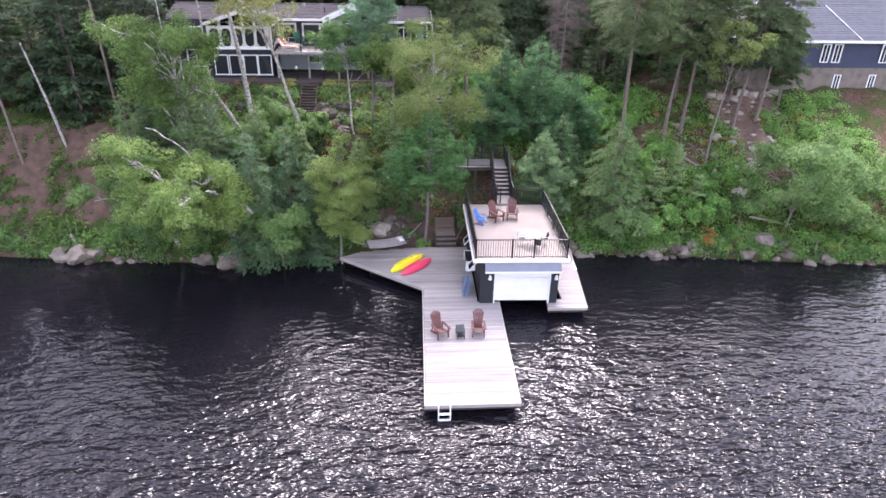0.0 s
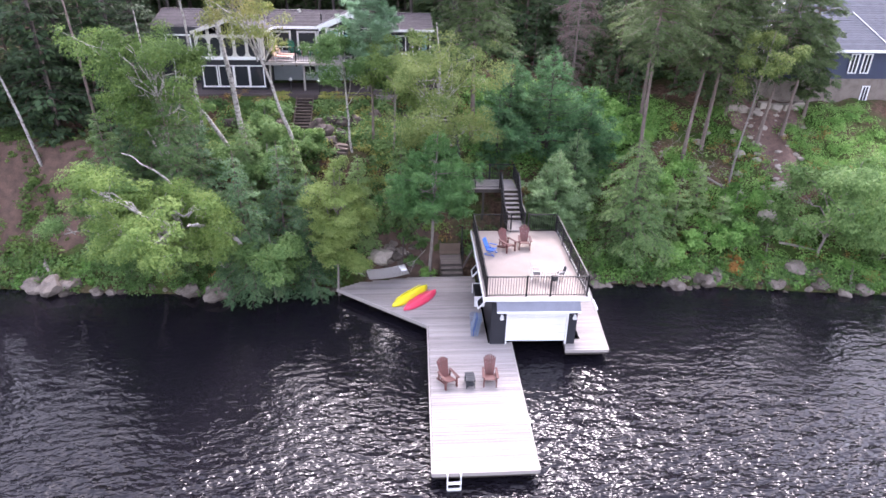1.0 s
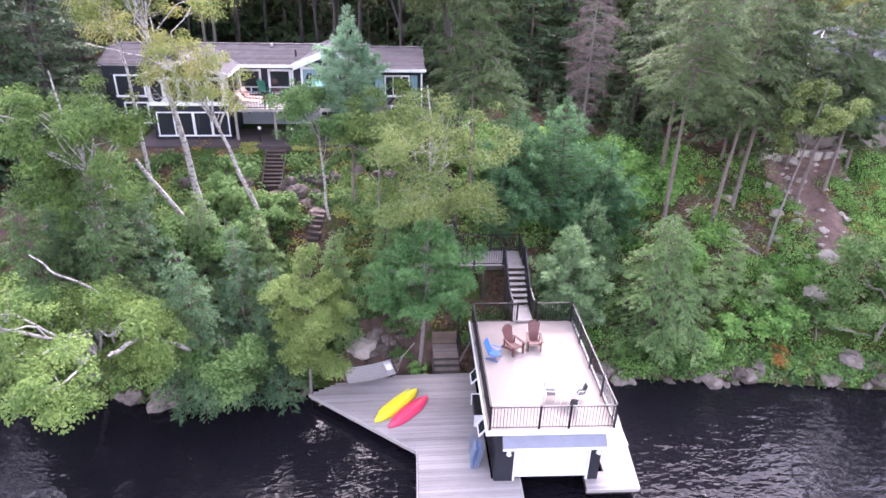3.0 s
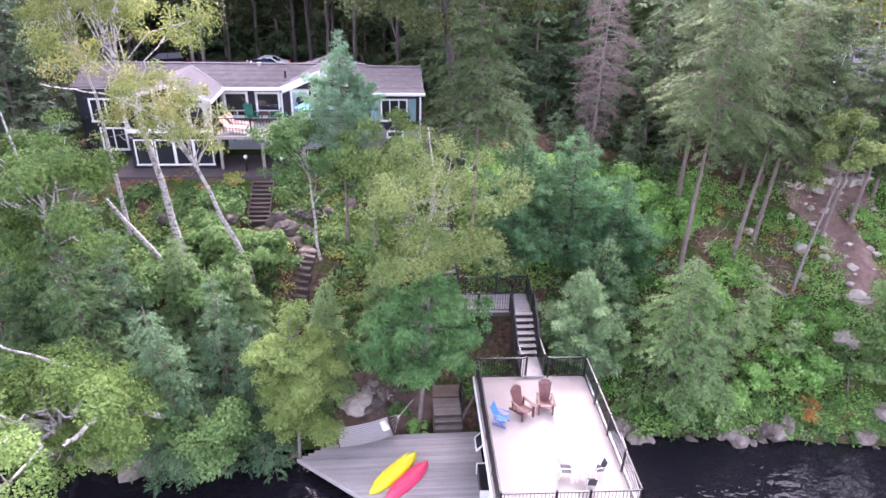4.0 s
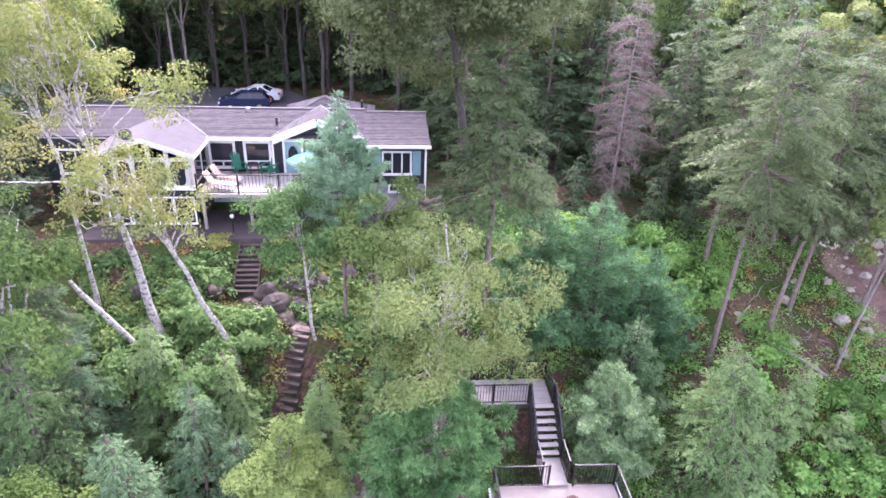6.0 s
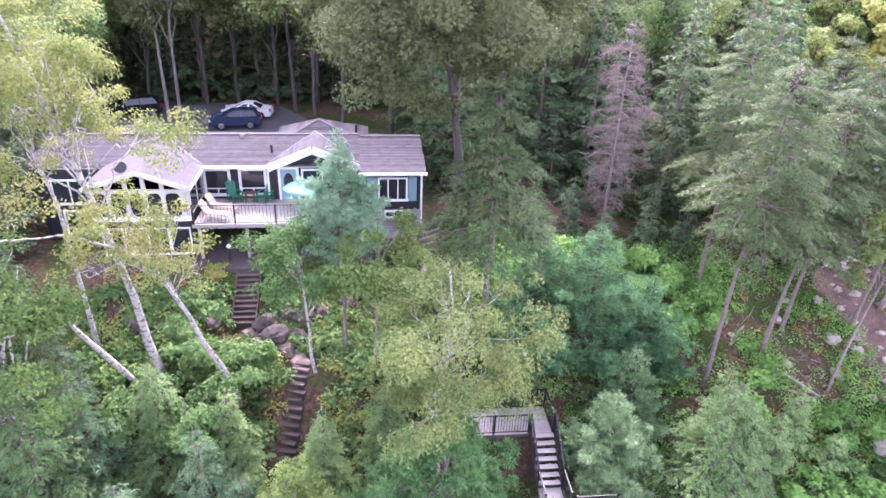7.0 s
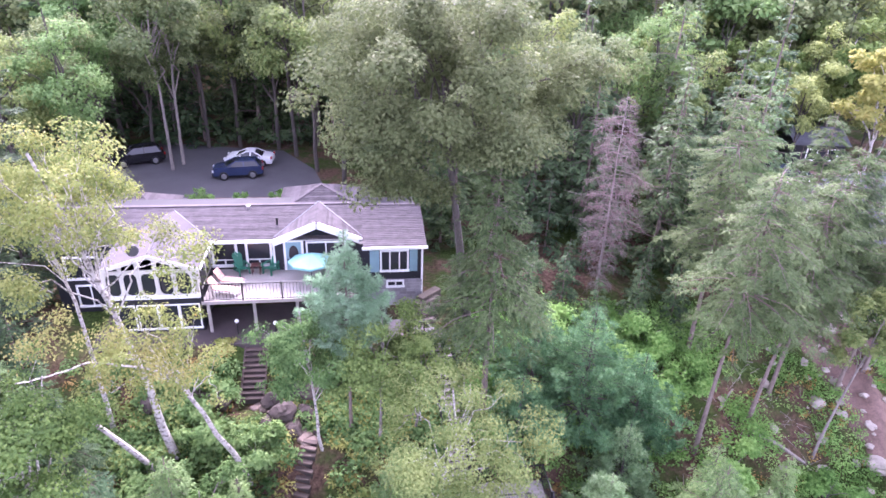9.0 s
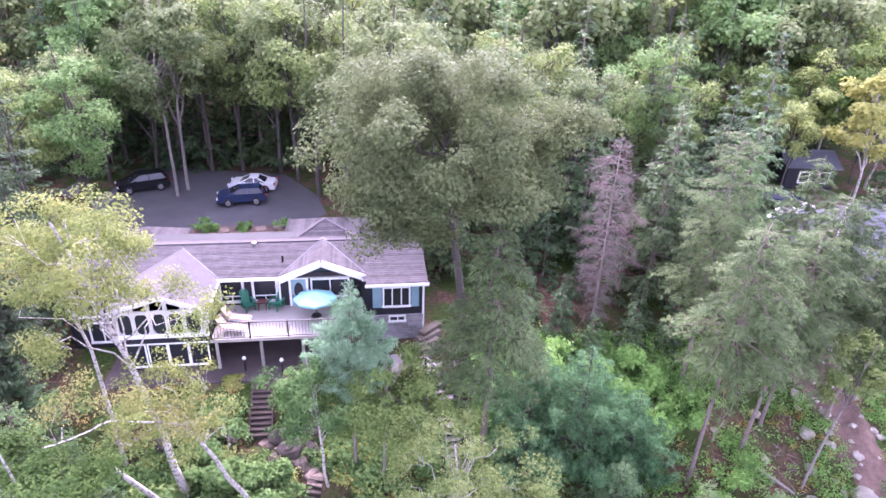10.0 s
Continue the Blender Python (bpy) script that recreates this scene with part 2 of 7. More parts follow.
GREY_BARK = bark("grey_bark", (0.24, 0.21, 0.19))
DEADWOOD = bark("bleached_dead_wood", (0.28, 0.245, 0.22))

L_MAPLE = leaf_mat("yellow_green_leaves", (0.042, 0.08, 0.02), (0.098, 0.165, 0.04), (0.195, 0.275, 0.07))
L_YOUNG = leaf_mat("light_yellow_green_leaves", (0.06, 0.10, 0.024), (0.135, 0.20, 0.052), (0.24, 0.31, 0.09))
L_GREEN = leaf_mat("mid_green_leaves", (0.036, 0.08, 0.023), (0.09, 0.168, 0.05), (0.17, 0.265, 0.085))
L_BIRCH = leaf_mat("turning_birch_leaves", (0.07, 0.10, 0.025), (0.145, 0.178, 0.046), (0.25, 0.262, 0.078), odd=(0.44, 0.31, 0.08))
L_BIRCHGOLD = leaf_mat("golden_birch_leaves", (0.09, 0.105, 0.03), (0.18, 0.182, 0.055), (0.30, 0.275, 0.095), odd=(0.42, 0.31, 0.10))
L_SOFT = leaf_mat("grey_yellow_birch_leaves", (0.055, 0.092, 0.025), (0.13, 0.178, 0.052), (0.225, 0.265, 0.085))
L_OAK = leaf_mat("grey_green_leaves", (0.05, 0.076, 0.028), (0.112, 0.148, 0.056), (0.19, 0.232, 0.094))
L_PINE = leaf_mat("blue_green_needles", (0.018, 0.058, 0.024), (0.062, 0.155, 0.064), (0.15, 0.275, 0.12), 0.4)
L_PALEPINE = leaf_mat("pale_silvery_needles", (0.045, 0.095, 0.038), (0.125, 0.215, 0.09), (0.24, 0.35, 0.175), 0.38)
L_SOFTPINE = leaf_mat("soft_green_needles", (0.03, 0.08, 0.026), (0.08, 0.185, 0.06), (0.165, 0.30, 0.105), 0.4)
L_BLUEHEM = leaf_mat("bluish_hemlock_sprays", (0.03, 0.066, 0.033), (0.082, 0.155, 0.072), (0.165, 0.26, 0.118), 0.38)
L_DARK = leaf_mat("dark_green_needles", (0.022, 0.045, 0.022), (0.05, 0.09, 0.04), (0.10, 0.16, 0.065), 0.38)
# Needles darkened beyond dark_green_needles: the woods' shade is put into the colour.
L_SHADE = leaf_mat("shaded_green_needles", (0.012, 0.026, 0.013), (0.028, 0.052, 0.025), (0.06, 0.095, 0.042), 0.3)
L_TEAL = leaf_mat("teal_pine_needles", (0.055, 0.12, 0.062), (0.155, 0.275, 0.15), (0.28, 0.41, 0.26), 0.42)
L_HEMLOCK = leaf_mat("hemlock_sprays", (0.038, 0.076, 0.026), (0.095, 0.165, 0.058), (0.168, 0.255, 0.095), 0.38)
L_TALL = leaf_mat("olive_needles", (0.022, 0.042, 0.015), (0.064, 0.104, 0.038), (0.128, 0.176, 0.068), 0.38)
L_DOME = leaf_mat("olive_dome_leaves", (0.031, 0.045, 0.017), (0.070, 0.093, 0.035), (0.128, 0.154, 0.063))
L_LIGHTHEM = leaf_mat("light_hemlock_sprays", (0.05, 0.10, 0.032), (0.135, 0.22, 0.075), (0.235, 0.335, 0.125), 0.4)
L_SILVER = leaf_mat("silvery_pine_needles", (0.075, 0.135, 0.055), (0.20, 0.305, 0.14), (0.34, 0.45, 0.25), 0.4)
L_DEAD = leaf_mat("dead_brown_twigs", (0.07, 0.048, 0.045), (0.13, 0.092, 0.086), (0.21, 0.155, 0.15), 0.1)
L_BRIGHT = leaf_mat("bright_undergrowth", (0.048, 0.12, 0.024), (0.13, 0.265, 0.058), (0.24, 0.40, 0.11), 0.45)
# Yellow-green leaves, paled further to put distance haze into the colour.
L_FARHAZE = leaf_mat("hazed_yellow_green_leaves", (0.10, 0.135, 0.042), (0.25, 0.295, 0.09), (0.40, 0.44, 0.155))
L_GOLD = leaf_mat("golden_leaves", (0.12, 0.135, 0.03), (0.21, 0.225, 0.055), (0.32, 0.315, 0.09), odd=(0.36, 0.30, 0.09))
L_RUST = leaf_mat("rusty_bracken", (0.10, 0.06, 0.02), (0.22, 0.13, 0.04), (0.32, 0.22, 0.07))
L_ORANGE = leaf_mat("rust_orange_leaves", (0.15, 0.075, 0.02), (0.30, 0.155, 0.04), (0.42, 0.24, 0.06), 0.4)
L_GRASS = leaf_mat("pale_lawn_grass", (0.08, 0.11, 0.02), (0.17, 0.20, 0.04), (0.28, 0.28, 0.08), 0.2)

# ---- mesh helpers ----


def thing(name, x=0, y=0, z=0, rz=0, label="", category="", group="", kind=""):
    e = new(name)
    e.empty_display_size = 0.3
    e.matrix_world = pose(x, y, z, 0, 0, rz)
    return tagged(e, label, category, group, kind)


def mesh_of(name, bm, material, smooth=False):
    me = bpy.data.meshes.new(name)
    bmesh.ops.recalc_face_normals(bm, faces=bm.faces)
    bm.to_mesh(me)
    bm.free()
    me.materials.append(material)
    if smooth:
        me.polygons.foreach_set("use_smooth", [True] * len(me.polygons))
    return me


def part(name, bm, material, parent=None, label="", smooth=False):
    ob = new(name, bm if isinstance(bm, bpy.types.Mesh) else mesh_of(name, bm, material, smooth))
    if parent is not None:
        ob.parent = parent
    return tagged(ob, label)


def box(x0, x1, y0, y1, z0, z1, bm=None, bevel=0.0, m=None):
    bm = bm or bmesh.new()
    c = Matrix.Translation(((x0 + x1) / 2, (y0 + y1) / 2, (z0 + z1) / 2)) @ Matrix.Diagonal((x1 - x0, y1 - y0, z1 - z0, 1))
    r = bmesh.ops.create_cube(bm, size=1, matrix=(m @ c) if m else c)
    if bevel:
        edges = list({e for v in r["verts"] for e in v.link_edges})
        bmesh.ops.bevel(bm, geom=edges, offset=bevel, segments=1, affect="EDGES")
    return bm


def rod(p, q, r0, r1=None, seg=8, bm=None):
    bm = bm or bmesh.new()
    p, q = Vector(p), Vector(q)
    d = q - p
    if d.length < 1e-6:
        return bm
    m = Matrix.Translation((p + q) / 2) @ d.to_track_quat("Z", "Y").to_matrix().to_4x4()
    bmesh.ops.create_cone(bm, cap_ends=True, segments=seg, radius1=r0, radius2=r0 if r1 is None else r1, depth=d.length, matrix=m)
    return bm


def beam(p, q, w, h, bm=None):
    """A straight board from p to q, w wide and h high."""
    bm = bm or bmesh.new()
    p, q = Vector(p), Vector(q)
    d = q - p
    x = d.normalized()
    side = Vector((0, 0, 1)).cross(x)
    side = side.normalized() if side.length > 1e-4 else Vector((0, 1, 0))
    up = x.cross(side)
    m = Matrix((( x.x, side.x, up.x, 0), (x.y, side.y, up.y, 0), (x.z, side.z, up.z, 0), (0, 0, 0, 1)))
    c = Matrix.Translation((p + q) / 2) @ m @ Matrix.Diagonal((d.length, w, h, 1))
    bmesh.ops.create_cube(bm, size=1, matrix=c)
    return bm


def prism(points, z0, z1, bm=None):
    """A flat outline raised from z0 to z1."""
    bm = bm or bmesh.new()
    lo = [bm.verts.new((x, y, z0)) for x, y in points]
    hi = [bm.verts.new((x, y, z1)) for x, y in points]
    bm.faces.new(lo[::-1])
    bm.faces.new(hi)
    n = len(points)
    for i in range(n):
        bm.faces.new((lo[i], lo[(i + 1) % n], hi[(i + 1) % n], hi[i]))
    return bm


def slab(quad, thick, bm=None):
    """A board with the given four upper corners, thick downwards."""
    bm = bm or bmesh.new()
    hi = [bm.verts.new(p) for p in quad]
    lo = [bm.verts.new((p[0], p[1], p[2] - thick)) for p in quad]
    n = len(quad)
    bm.faces.new(hi)
    bm.faces.new(lo[::-1])
    for i in range(n):
        bm.faces.new((hi[i], lo[i], lo[(i + 1) % n], hi[(i + 1) % n]))
    return bm


# ---- the lie of the land ----
SHORE = ((-400, 60), (-60, 37), (-24.6, 34.5), (-17.7, 33.6), (-11, 33.2), (-4.5, 33.6), (3, 34.0), (10.4, 33.6), (16.4, 33.1), (23, 32.1), (29, 31.5), (70, 29), (400, 20))
LEFT = ((-200, -6), (-30, -4), (-1.5, -1.0), (0, -0.05), (0.6, 0.45), (2, 1.5), (6.5, 6.0), (9.3, 6.7), (11.5, 8.05), (12, 8.2), (25, 8.4), (40, 8.8), (90, 12), (500, 40))
RIGHT = ((-200, -6), (-30, -4), (-1.5, -1.0), (0, -0.05), (0.6, 0.4), (4.5, 2.7), (7, 4.0), (10, 5.0), (15, 7.0), (20, 8.0), (40, 9.0), (90, 12), (500, 40))


def _lin(table, v):
    t = np.array(table, float)
    return np.interp(v, t[:, 0], t[:, 1])


def _step(a, b, v):
    k = np.clip((v - a) / (b - a), 0, 1)
    return k * k * (3 - 2 * k)


def land(x, y):
    x, y = np.asarray(x, float), np.asarray(y, float)
    d = y - _lin(SHORE, x)
    w = _step(1.5, 13.0, x)
    z = _lin(LEFT, d) * (1 - w) + _lin(RIGHT, d) * w
    rough = 0.16 * np.sin(1.3 * x + 0.7 * y) * np.sin(0.9 * y - 0.5 * x) + 0.09 * np.sin(2.9 * x - 1.7 * y)
    flat = _step(-24, -20, x) * (1 - _step(3, 7, x)) * _step(44, 45.5, y) * (1 - _step(78, 84, y))
    z = z + rough * _step(0.3, 3.0, d) * (1 - flat)
    z = z - 0.4 * np.exp(-((x + 7.05) / 0.75) ** 4) * _step(42.0, 42.8, y) * (1 - _step(44.9, 45.4, y))
    drive = _step(-26, -21, x) * (1 - _step(-4, 0, x)) * _step(57, 60, y) * (1 - _step(78, 84, y))
    return z * (1 - drive) + 8.6 * drive


def land1(x, y):
    return float(land(x, y))


def _grid(lo, a, b, hi, fine):
    out = list(np.arange(a, b + 1e-6, fine))
    step, v = fine, b
    while v < hi:
        step *= 1.35
        v += step
        out.append(v)
    step, v = fine, a
    while v > lo:
        step *= 1.35
        v -= step
        out.insert(0, v)
    return np.array(out)


def sheet(name, xs, ys, zf, material):
    gx, gy = np.meshgrid(xs, ys)
    co = np.stack([gx, gy, zf(gx, gy)], -1).reshape(-1, 3)
    nx, ny = len(xs), len(ys)
    i = (np.arange(ny - 1)[:, None] * nx + np.arange(nx - 1)[None, :]).reshape(-1)
    faces = np.stack([i, i + 1, i + nx + 1, i + nx], -1)
    me = raw_mesh(name, co, faces, material)
    me.polygons.foreach_set("use_smooth", [True] * len(me.polygons))
    return new(name, me)


def raw_mesh(name, co, faces, material):
    me = bpy.data.meshes.new(name)
    k = faces.shape[1]
    me.vertices.add(len(co))
    me.vertices.foreach_set("co", np.ascontiguousarray(co, dtype=np.float32).reshape(-1))
    me.loops.add(len(faces) * k)
    me.loops.foreach_set("vertex_index", np.ascontiguousarray(faces, dtype=np.int32).reshape(-1))
    me.polygons.add(len(faces))
    me.polygons.foreach_set("loop_start", np.arange(0, len(faces) * k, k, dtype=np.int32))
    me.polygons.foreach_set("loop_total", np.full(len(faces), k, dtype=np.int32))
    me.materials.append(material)
    me.update()
    me.validate()
    return me


ground = sheet("ground", _grid(-900, -30, 40, 900, 0.5), _grid(-300, 31, 62, 1200, 0.5), land, ground_mat())
tagged(ground, "steep wooded bank of leaf litter and moss rising from the lake", "ground", kind="structure")
water = sheet("water", _grid(-1500, -30, 40, 1500, 20), _grid(-1500, -20, 20, 45, 20), lambda x, y: x * 0, water_mat())
tagged(water, "dark rippled lake water with pale sky glints", "lake", kind="structure")

# ---- dock ----
DZ = 0.6
dock = thing("dock", 2.0, 27.0, 0, label="weathered grey plank dock on timber cribs over the lake", category="dock")
OUT = [(0.08, 19.19), (3.97, 19.18), (4.26, 27.2), (3.2, 27.2), (3.3, 33.75), (1.2, 33.75), (-0.6, 33.65), (-3.2, 33.25), (-4.35, 32.55), (0.36, 28.75)]


def _span(poly, y):
    xs = []
    for (xa, ya), (xb, yb) in zip(poly, poly[1:] + poly[:1]):
        if (ya - y) * (yb - y) < 0:
            xs.append(xa + (xb - xa) * (y - ya) / (yb - ya))
    return (min(xs), max(xs)) if len(xs) > 1 else None


def _rel(pts, o=(2.0, 27.0)):
    return [(x - o[0], y - o[1]) for x, y in pts]


inner = [(0.14, 19.25), (3.9, 19.25), (4.18, 27.15), (3.15, 27.25), (3.25, 33.7), (1.2, 33.7), (-0.6, 33.6), (-3.15, 33.2), (-4.2, 32.6), (0.42, 28.85)]
part("frame", prism(_rel(inner), 0.28, DZ - 0.06), CRIB, dock, "dark timber frame under the boards")
for i, (p, q) in enumerate(zip(OUT, OUT[1:] + OUT[:1])):
    if i in (0, 1, 8, 9):
        (ax, ay), (bx, by) = _rel([p, q])
        part("edge_board", beam((ax, ay, DZ - 0.07), (bx, by, DZ - 0.07), 0.06, 0.17), DOCK_EDGE, dock, "pale edge board")
for x0, x1, y0, y1 in ((0.5, 3.6, 20.0, 22.0), (0.6, 3.8, 24.5, 27.0), (0.9, 3.1, 29.5, 33.0), (-2.6, -0.6, 31.6, 33.0)):
    part("crib", box(x0 - 2, x1 - 2, y0 - 27, y1 - 27, -2.5, 0.3), CRIB, dock, "dark timber crib standing in the water")

side_dock = thing("side_dock", 8.0, 29.5, 0, label="narrow pale plank walkway along the boathouse over the water", category="dock")
SIDE = [(6.68, 26.42), (8.73, 26.38), (9.55, 33.3), (7.75, 33.5), (7.58, 27.3), (6.75, 27.3)]
part("frame", prism(_rel([(6.74, 26.48), (8.66, 26.45), (9.48, 33.3), (7.8, 33.45), (7.64, 27.3), (6.8, 27.3)], (8.0, 29.5)), 0.3, DZ - 0.06), CRIB, side_dock)
for a, c in ((SIDE[0], SIDE[1]), (SIDE[1], SIDE[2])):
    (ax, ay), (bx, by) = _rel([a, c], (8.0, 29.5))
    part("edge_board", beam((ax, ay, DZ - 0.06), (bx, by, DZ - 0.06), 0.05, 0.15), DOCK_EDGE, side_dock)
for y0 in (27.2, 30.5):
    part("crib", box(7.8 - 8, 8.5 - 8, y0 - 29.5, y0 + 1.6 - 29.5, -2.5, 0.32), CRIB, side_dock)

ladder = thing("swim_ladder", 0.85, 19.1, 0, label="white metal swim ladder hooked on the dock end", category="ladder")
for x in (-0.24, 0.24):
    bm = rod((x, 0.12, 0.64), (x, -0.1, 0.66), 0.025)
    rod((x, -0.1, 0.66), (x, -0.16, -0.9), 0.025, bm=bm)
    part("rail", bm, WHITE, ladder)
for z in (0.32, 0.02, -0.3):
    part("rung", box(-0.24, 0.24, -0.2, -0.09, z, z + 0.03), WHITE, ladder)

# ---- boathouse ----
BX, BY, BR = 2.98, 27.08, -1.6
BW, BD, BZ = 4.5, 7.0, 3.2
bh = thing("boathouse", BX, BY, 0, BR, "dark navy boathouse with white overhead door and roof deck", "boathouse")
DX0, DX1, DTOP, DBOT = 1.02, 3.78, 2.5, 0.72
WI = 0.24
part("wall", box(WI, WI + 0.14, 0.0, BD, 0.55, 3.02), NAVY, bh)
part("wall", box(BW - WI - 0.14, BW - WI, 0.0, BD, 0.3, 3.02), NAVY, bh)
part("wall", box(WI + 0.14, BW - WI - 0.14, BD - 0.14, BD, 0.3, 3.02), NAVY, bh)
bm = box(WI + 0.14, DX0 - 0.06, 0.0, 0.14, 0.55, 3.02)
box(DX1 + 0.06, BW - WI - 0.14, 0.0, 0.14, 0.3, 3.02, bm)
box(DX0 - 0.06, DX1 + 0.06, 0.0, 0.14, DTOP + 0.06, 3.02, bm)
part("front_wall", bm, NAVY, bh, "dark navy board wall around the door")
for k in range(12):
    z = 0.62 + k * 0.2
    for x0, x1 in ((WI + 0.02, DX0 - 0.08), (DX1 + 0.08, BW - WI - 0.02)):
        part("siding_board", slab([(x0, -0.03, z), (x1, -0.03, z), (x1, 0.0, z + 0.17), (x0, 0.0, z + 0.17)], 0.02), NAVY, bh)
for k in range(4):
    h = (DTOP - DBOT) / 4
    part("door_panel", box(DX0, DX1, 0.05, 0.09, DBOT + k * h + 0.006, DBOT + (k + 1) * h - 0.006, bevel=0.004), WHITE, bh, "white sectional overhead door panel")
for x0, x1, z0, z1 in ((DX0 - 0.07, DX0 - 0.002, 0.56, DTOP + 0.07), (DX1 + 0.002, DX1 + 0.07, 0.56, DTOP + 0.07), (DX0, DX1, DTOP + 0.002, DTOP + 0.07)):
    part("door_trim", box(x0, x1, -0.03, 0.05, z0, z1), WHITE, bh)
part("brow", slab([(0.42, -0.5, 2.68), (BW - 0.25, -0.5, 2.68), (BW - 0.25, -0.16, 3.01), (0.42, -0.16, 3.01)], 0.03), GREYMETAL, bh, "sloped grey metal brow over the door")
part("brow_edge", box(0.42, BW - 0.25, -0.53, -0.5, 2.6, 2.69), WHITE, bh)
part("roof_slab", box(-0.14, BW + 0.14, -0.14, BD + 0.1, 3.02, BZ), DECKTOP, bh, "flat beige membrane roof deck")
for x0, x1, y0, y1 in ((-0.19, BW + 0.19, -0.19, -0.142, ), (-0.19, -0.142, -0.14, BD + 0.1), (BW + 0.142, BW + 0.19, -0.14, BD + 0.1)):
    part("fascia", box(x0, x1, y0, y1, 3.03, BZ + 0.035), WHITE, bh, "white fascia board")
part("gutter_arm", beam((BW + 0.3, -0.2, 3.1), (BW + 0.42, -0.62, 2.85), 0.05, 0.1), WHITE, bh)
for x in (0.72, 4.1):
    lamp = part("wall_lamp", rod((x, -0.02, 2.22), (x, -0.14, 2.26), 0.03), BLACK, bh, "small wall lamp beside the door")
    part("shade", rod((x, -0.15, 2.28), (x, -0.15, 2.06), 0.05, 0.1, 10), LAMPGLASS, lamp, "frosted glass shade")


def railing(parent, pts, top, posts, gap=0.115, low=0.09, skip_ends=False):
    """Black metal railing along pts (x, y, z of the foot): posts, two rails a run, thin balusters."""
    for p, q in zip(pts, pts[1:]):
        p, q = Vector(p), Vector(q)
        L = (q - p).length
        up = Vector((0, 0, 1))
        part("top_rail", beam(p + up * top, q + up * top, 0.055, 0.04), BLACK, parent)
        part("bottom_rail", beam(p + up * low, q + up * low, 0.035, 0.035), BLACK, parent)
        n = max(1, int(L / gap))
        key = ("baluster", top, low)
        if key not in MATS:
            MATS[key] = mesh_of("baluster", box(-0.009, 0.009, -0.009, 0.009, low, top), BLACK)
        for i in range(1, n):
            part("baluster", MATS[key], BLACK, parent).location = p.lerp(q, i / n)
        k = max(1, round(L / posts))
        for i in range(k + 1):
            a = p.lerp(q, i / k)
            part("post", box(a.x - 0.035, a.x + 0.035, a.y - 0.035, a.y + 0.035, a.z, a.z + top + 0.05), BLACK, parent)


def _bh(u, v):
    a = radians(BR)
    return BX + u * math.cos(a) - v * math.sin(a), BY + u * math.sin(a) + v * math.cos(a)


deck_rail = thing("deck_railing", BX, BY, BZ, BR, "black metal railing round the roof deck", "railing")
e = 0.04
railing(deck_rail, [(2.02, BD, 0), (-e, BD, 0), (-e, -e, 0), (1.76, -e, 0), (2.86, -e, 0), (BW + e, -e, 0), (BW + e, BD, 0), (2.98, BD, 0)], 1.03, 1.9)

# side windows propped open and a dark planter on brackets
for v0, w in ((4.1, 0.75), (0.95, 0.7)):
    win = thing("awning_window", *_bh(0.2, v0), 1.9, BR, "white-framed awning window propped open on the boathouse side", "window", "boathouse side windows")
    tilt = pose(0, 0, 0.6, 0, 38, 0)
    bm = bmesh.new()
    for x0, x1, z0, z1 in ((0, w, -0.06, 0), (0, w, -0.75, -0.69), (0, 0.06, -0.69, -0.06), (w - 0.06, w, -0.69, -0.06)):
        box(-0.06, -0.01, x0, x1, z0, z1, bm, m=tilt)
    part("window_frame", bm, WHITE, win)
    part("pane", box(-0.045, -0.03, 0.06, w - 0.06, -0.69, -0.06, m=tilt), GLASS, win)
planter = thing("window_box", *_bh(0.2, 2.2), 1.35, BR, "dark box with white end boards fixed to the boathouse side", "planter box")
part("bin", box(-0.5, -0.02, 0.05, 1.35, 0.0, 0.5), BLACK, planter)
for y0 in (0.0, 1.35):
    part("end_board", box(-0.54, -0.02, y0, y0 + 0.05, -0.05, 0.52), WHITE, planter)

# lower steps from the dock to a landing on the bank
low = thing("dock_steps", 1.98, 33.7, 0, 0, "grey weathered wooden steps from the dock to the bank", "steps")
STEPWOOD = mat("brown_grey_step_wood", (0.17, 0.14, 0.122), 0.75, 0.3, 2, 25, 0.3, each=0.2)
for k in range(3):
    part("tread", box(-0.6, 0.6, 0.05 + k * 0.24, 0.33 + k * 0.24, DZ + 0.15 + k * 0.19, DZ + 0.2 + k * 0.19, bevel=0.006), STEPWOOD, low)
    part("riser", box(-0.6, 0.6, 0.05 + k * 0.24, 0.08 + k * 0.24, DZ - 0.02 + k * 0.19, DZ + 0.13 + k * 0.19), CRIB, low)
for x in (-0.64, 0.6):
    part("stringer", slab([(x, 0.0, 0.85), (x + 0.04, 0.0, 0.85), (x + 0.04, 0.8, 1.3), (x, 0.8, 1.3)], 0.9), OLDWOOD, low)
for k in range(6):
    part("landing_board", box(-0.6, 0.6, 0.79 + k * 0.14, 0.92 + k * 0.14, 1.14, 1.18), STEPWOOD, low)
part("landing_base", box(-0.55, 0.55, 0.82, 1.6, 0.0, 1.13), OLDWOOD, low)
for k in range(4):
    part("back_board", box(-0.6, 0.6, 1.66, 1.69, 1.2 + k * 0.17, 1.36 + k * 0.17), mat("tan_brown_board", (0.13, 0.093, 0.07), 0.8, 0.3, 1.5, 20, 0.2, each=0.2), low)
for x in (-0.6, 0.5):
    part("back_post", box(x, x + 0.1, 1.7, 1.8, 0.6, 1.95), OLDWOOD, low)
part("brace", beam((0.65, 0.5, 0.9), (1.25, 1.2, 1.65), 0.05, 0.14), STEPWOOD, low)
low_rail = thing("landing_railing", 2.62, 34.4, 1.2, 0, "dark railing beside the wooden landing", "railing")
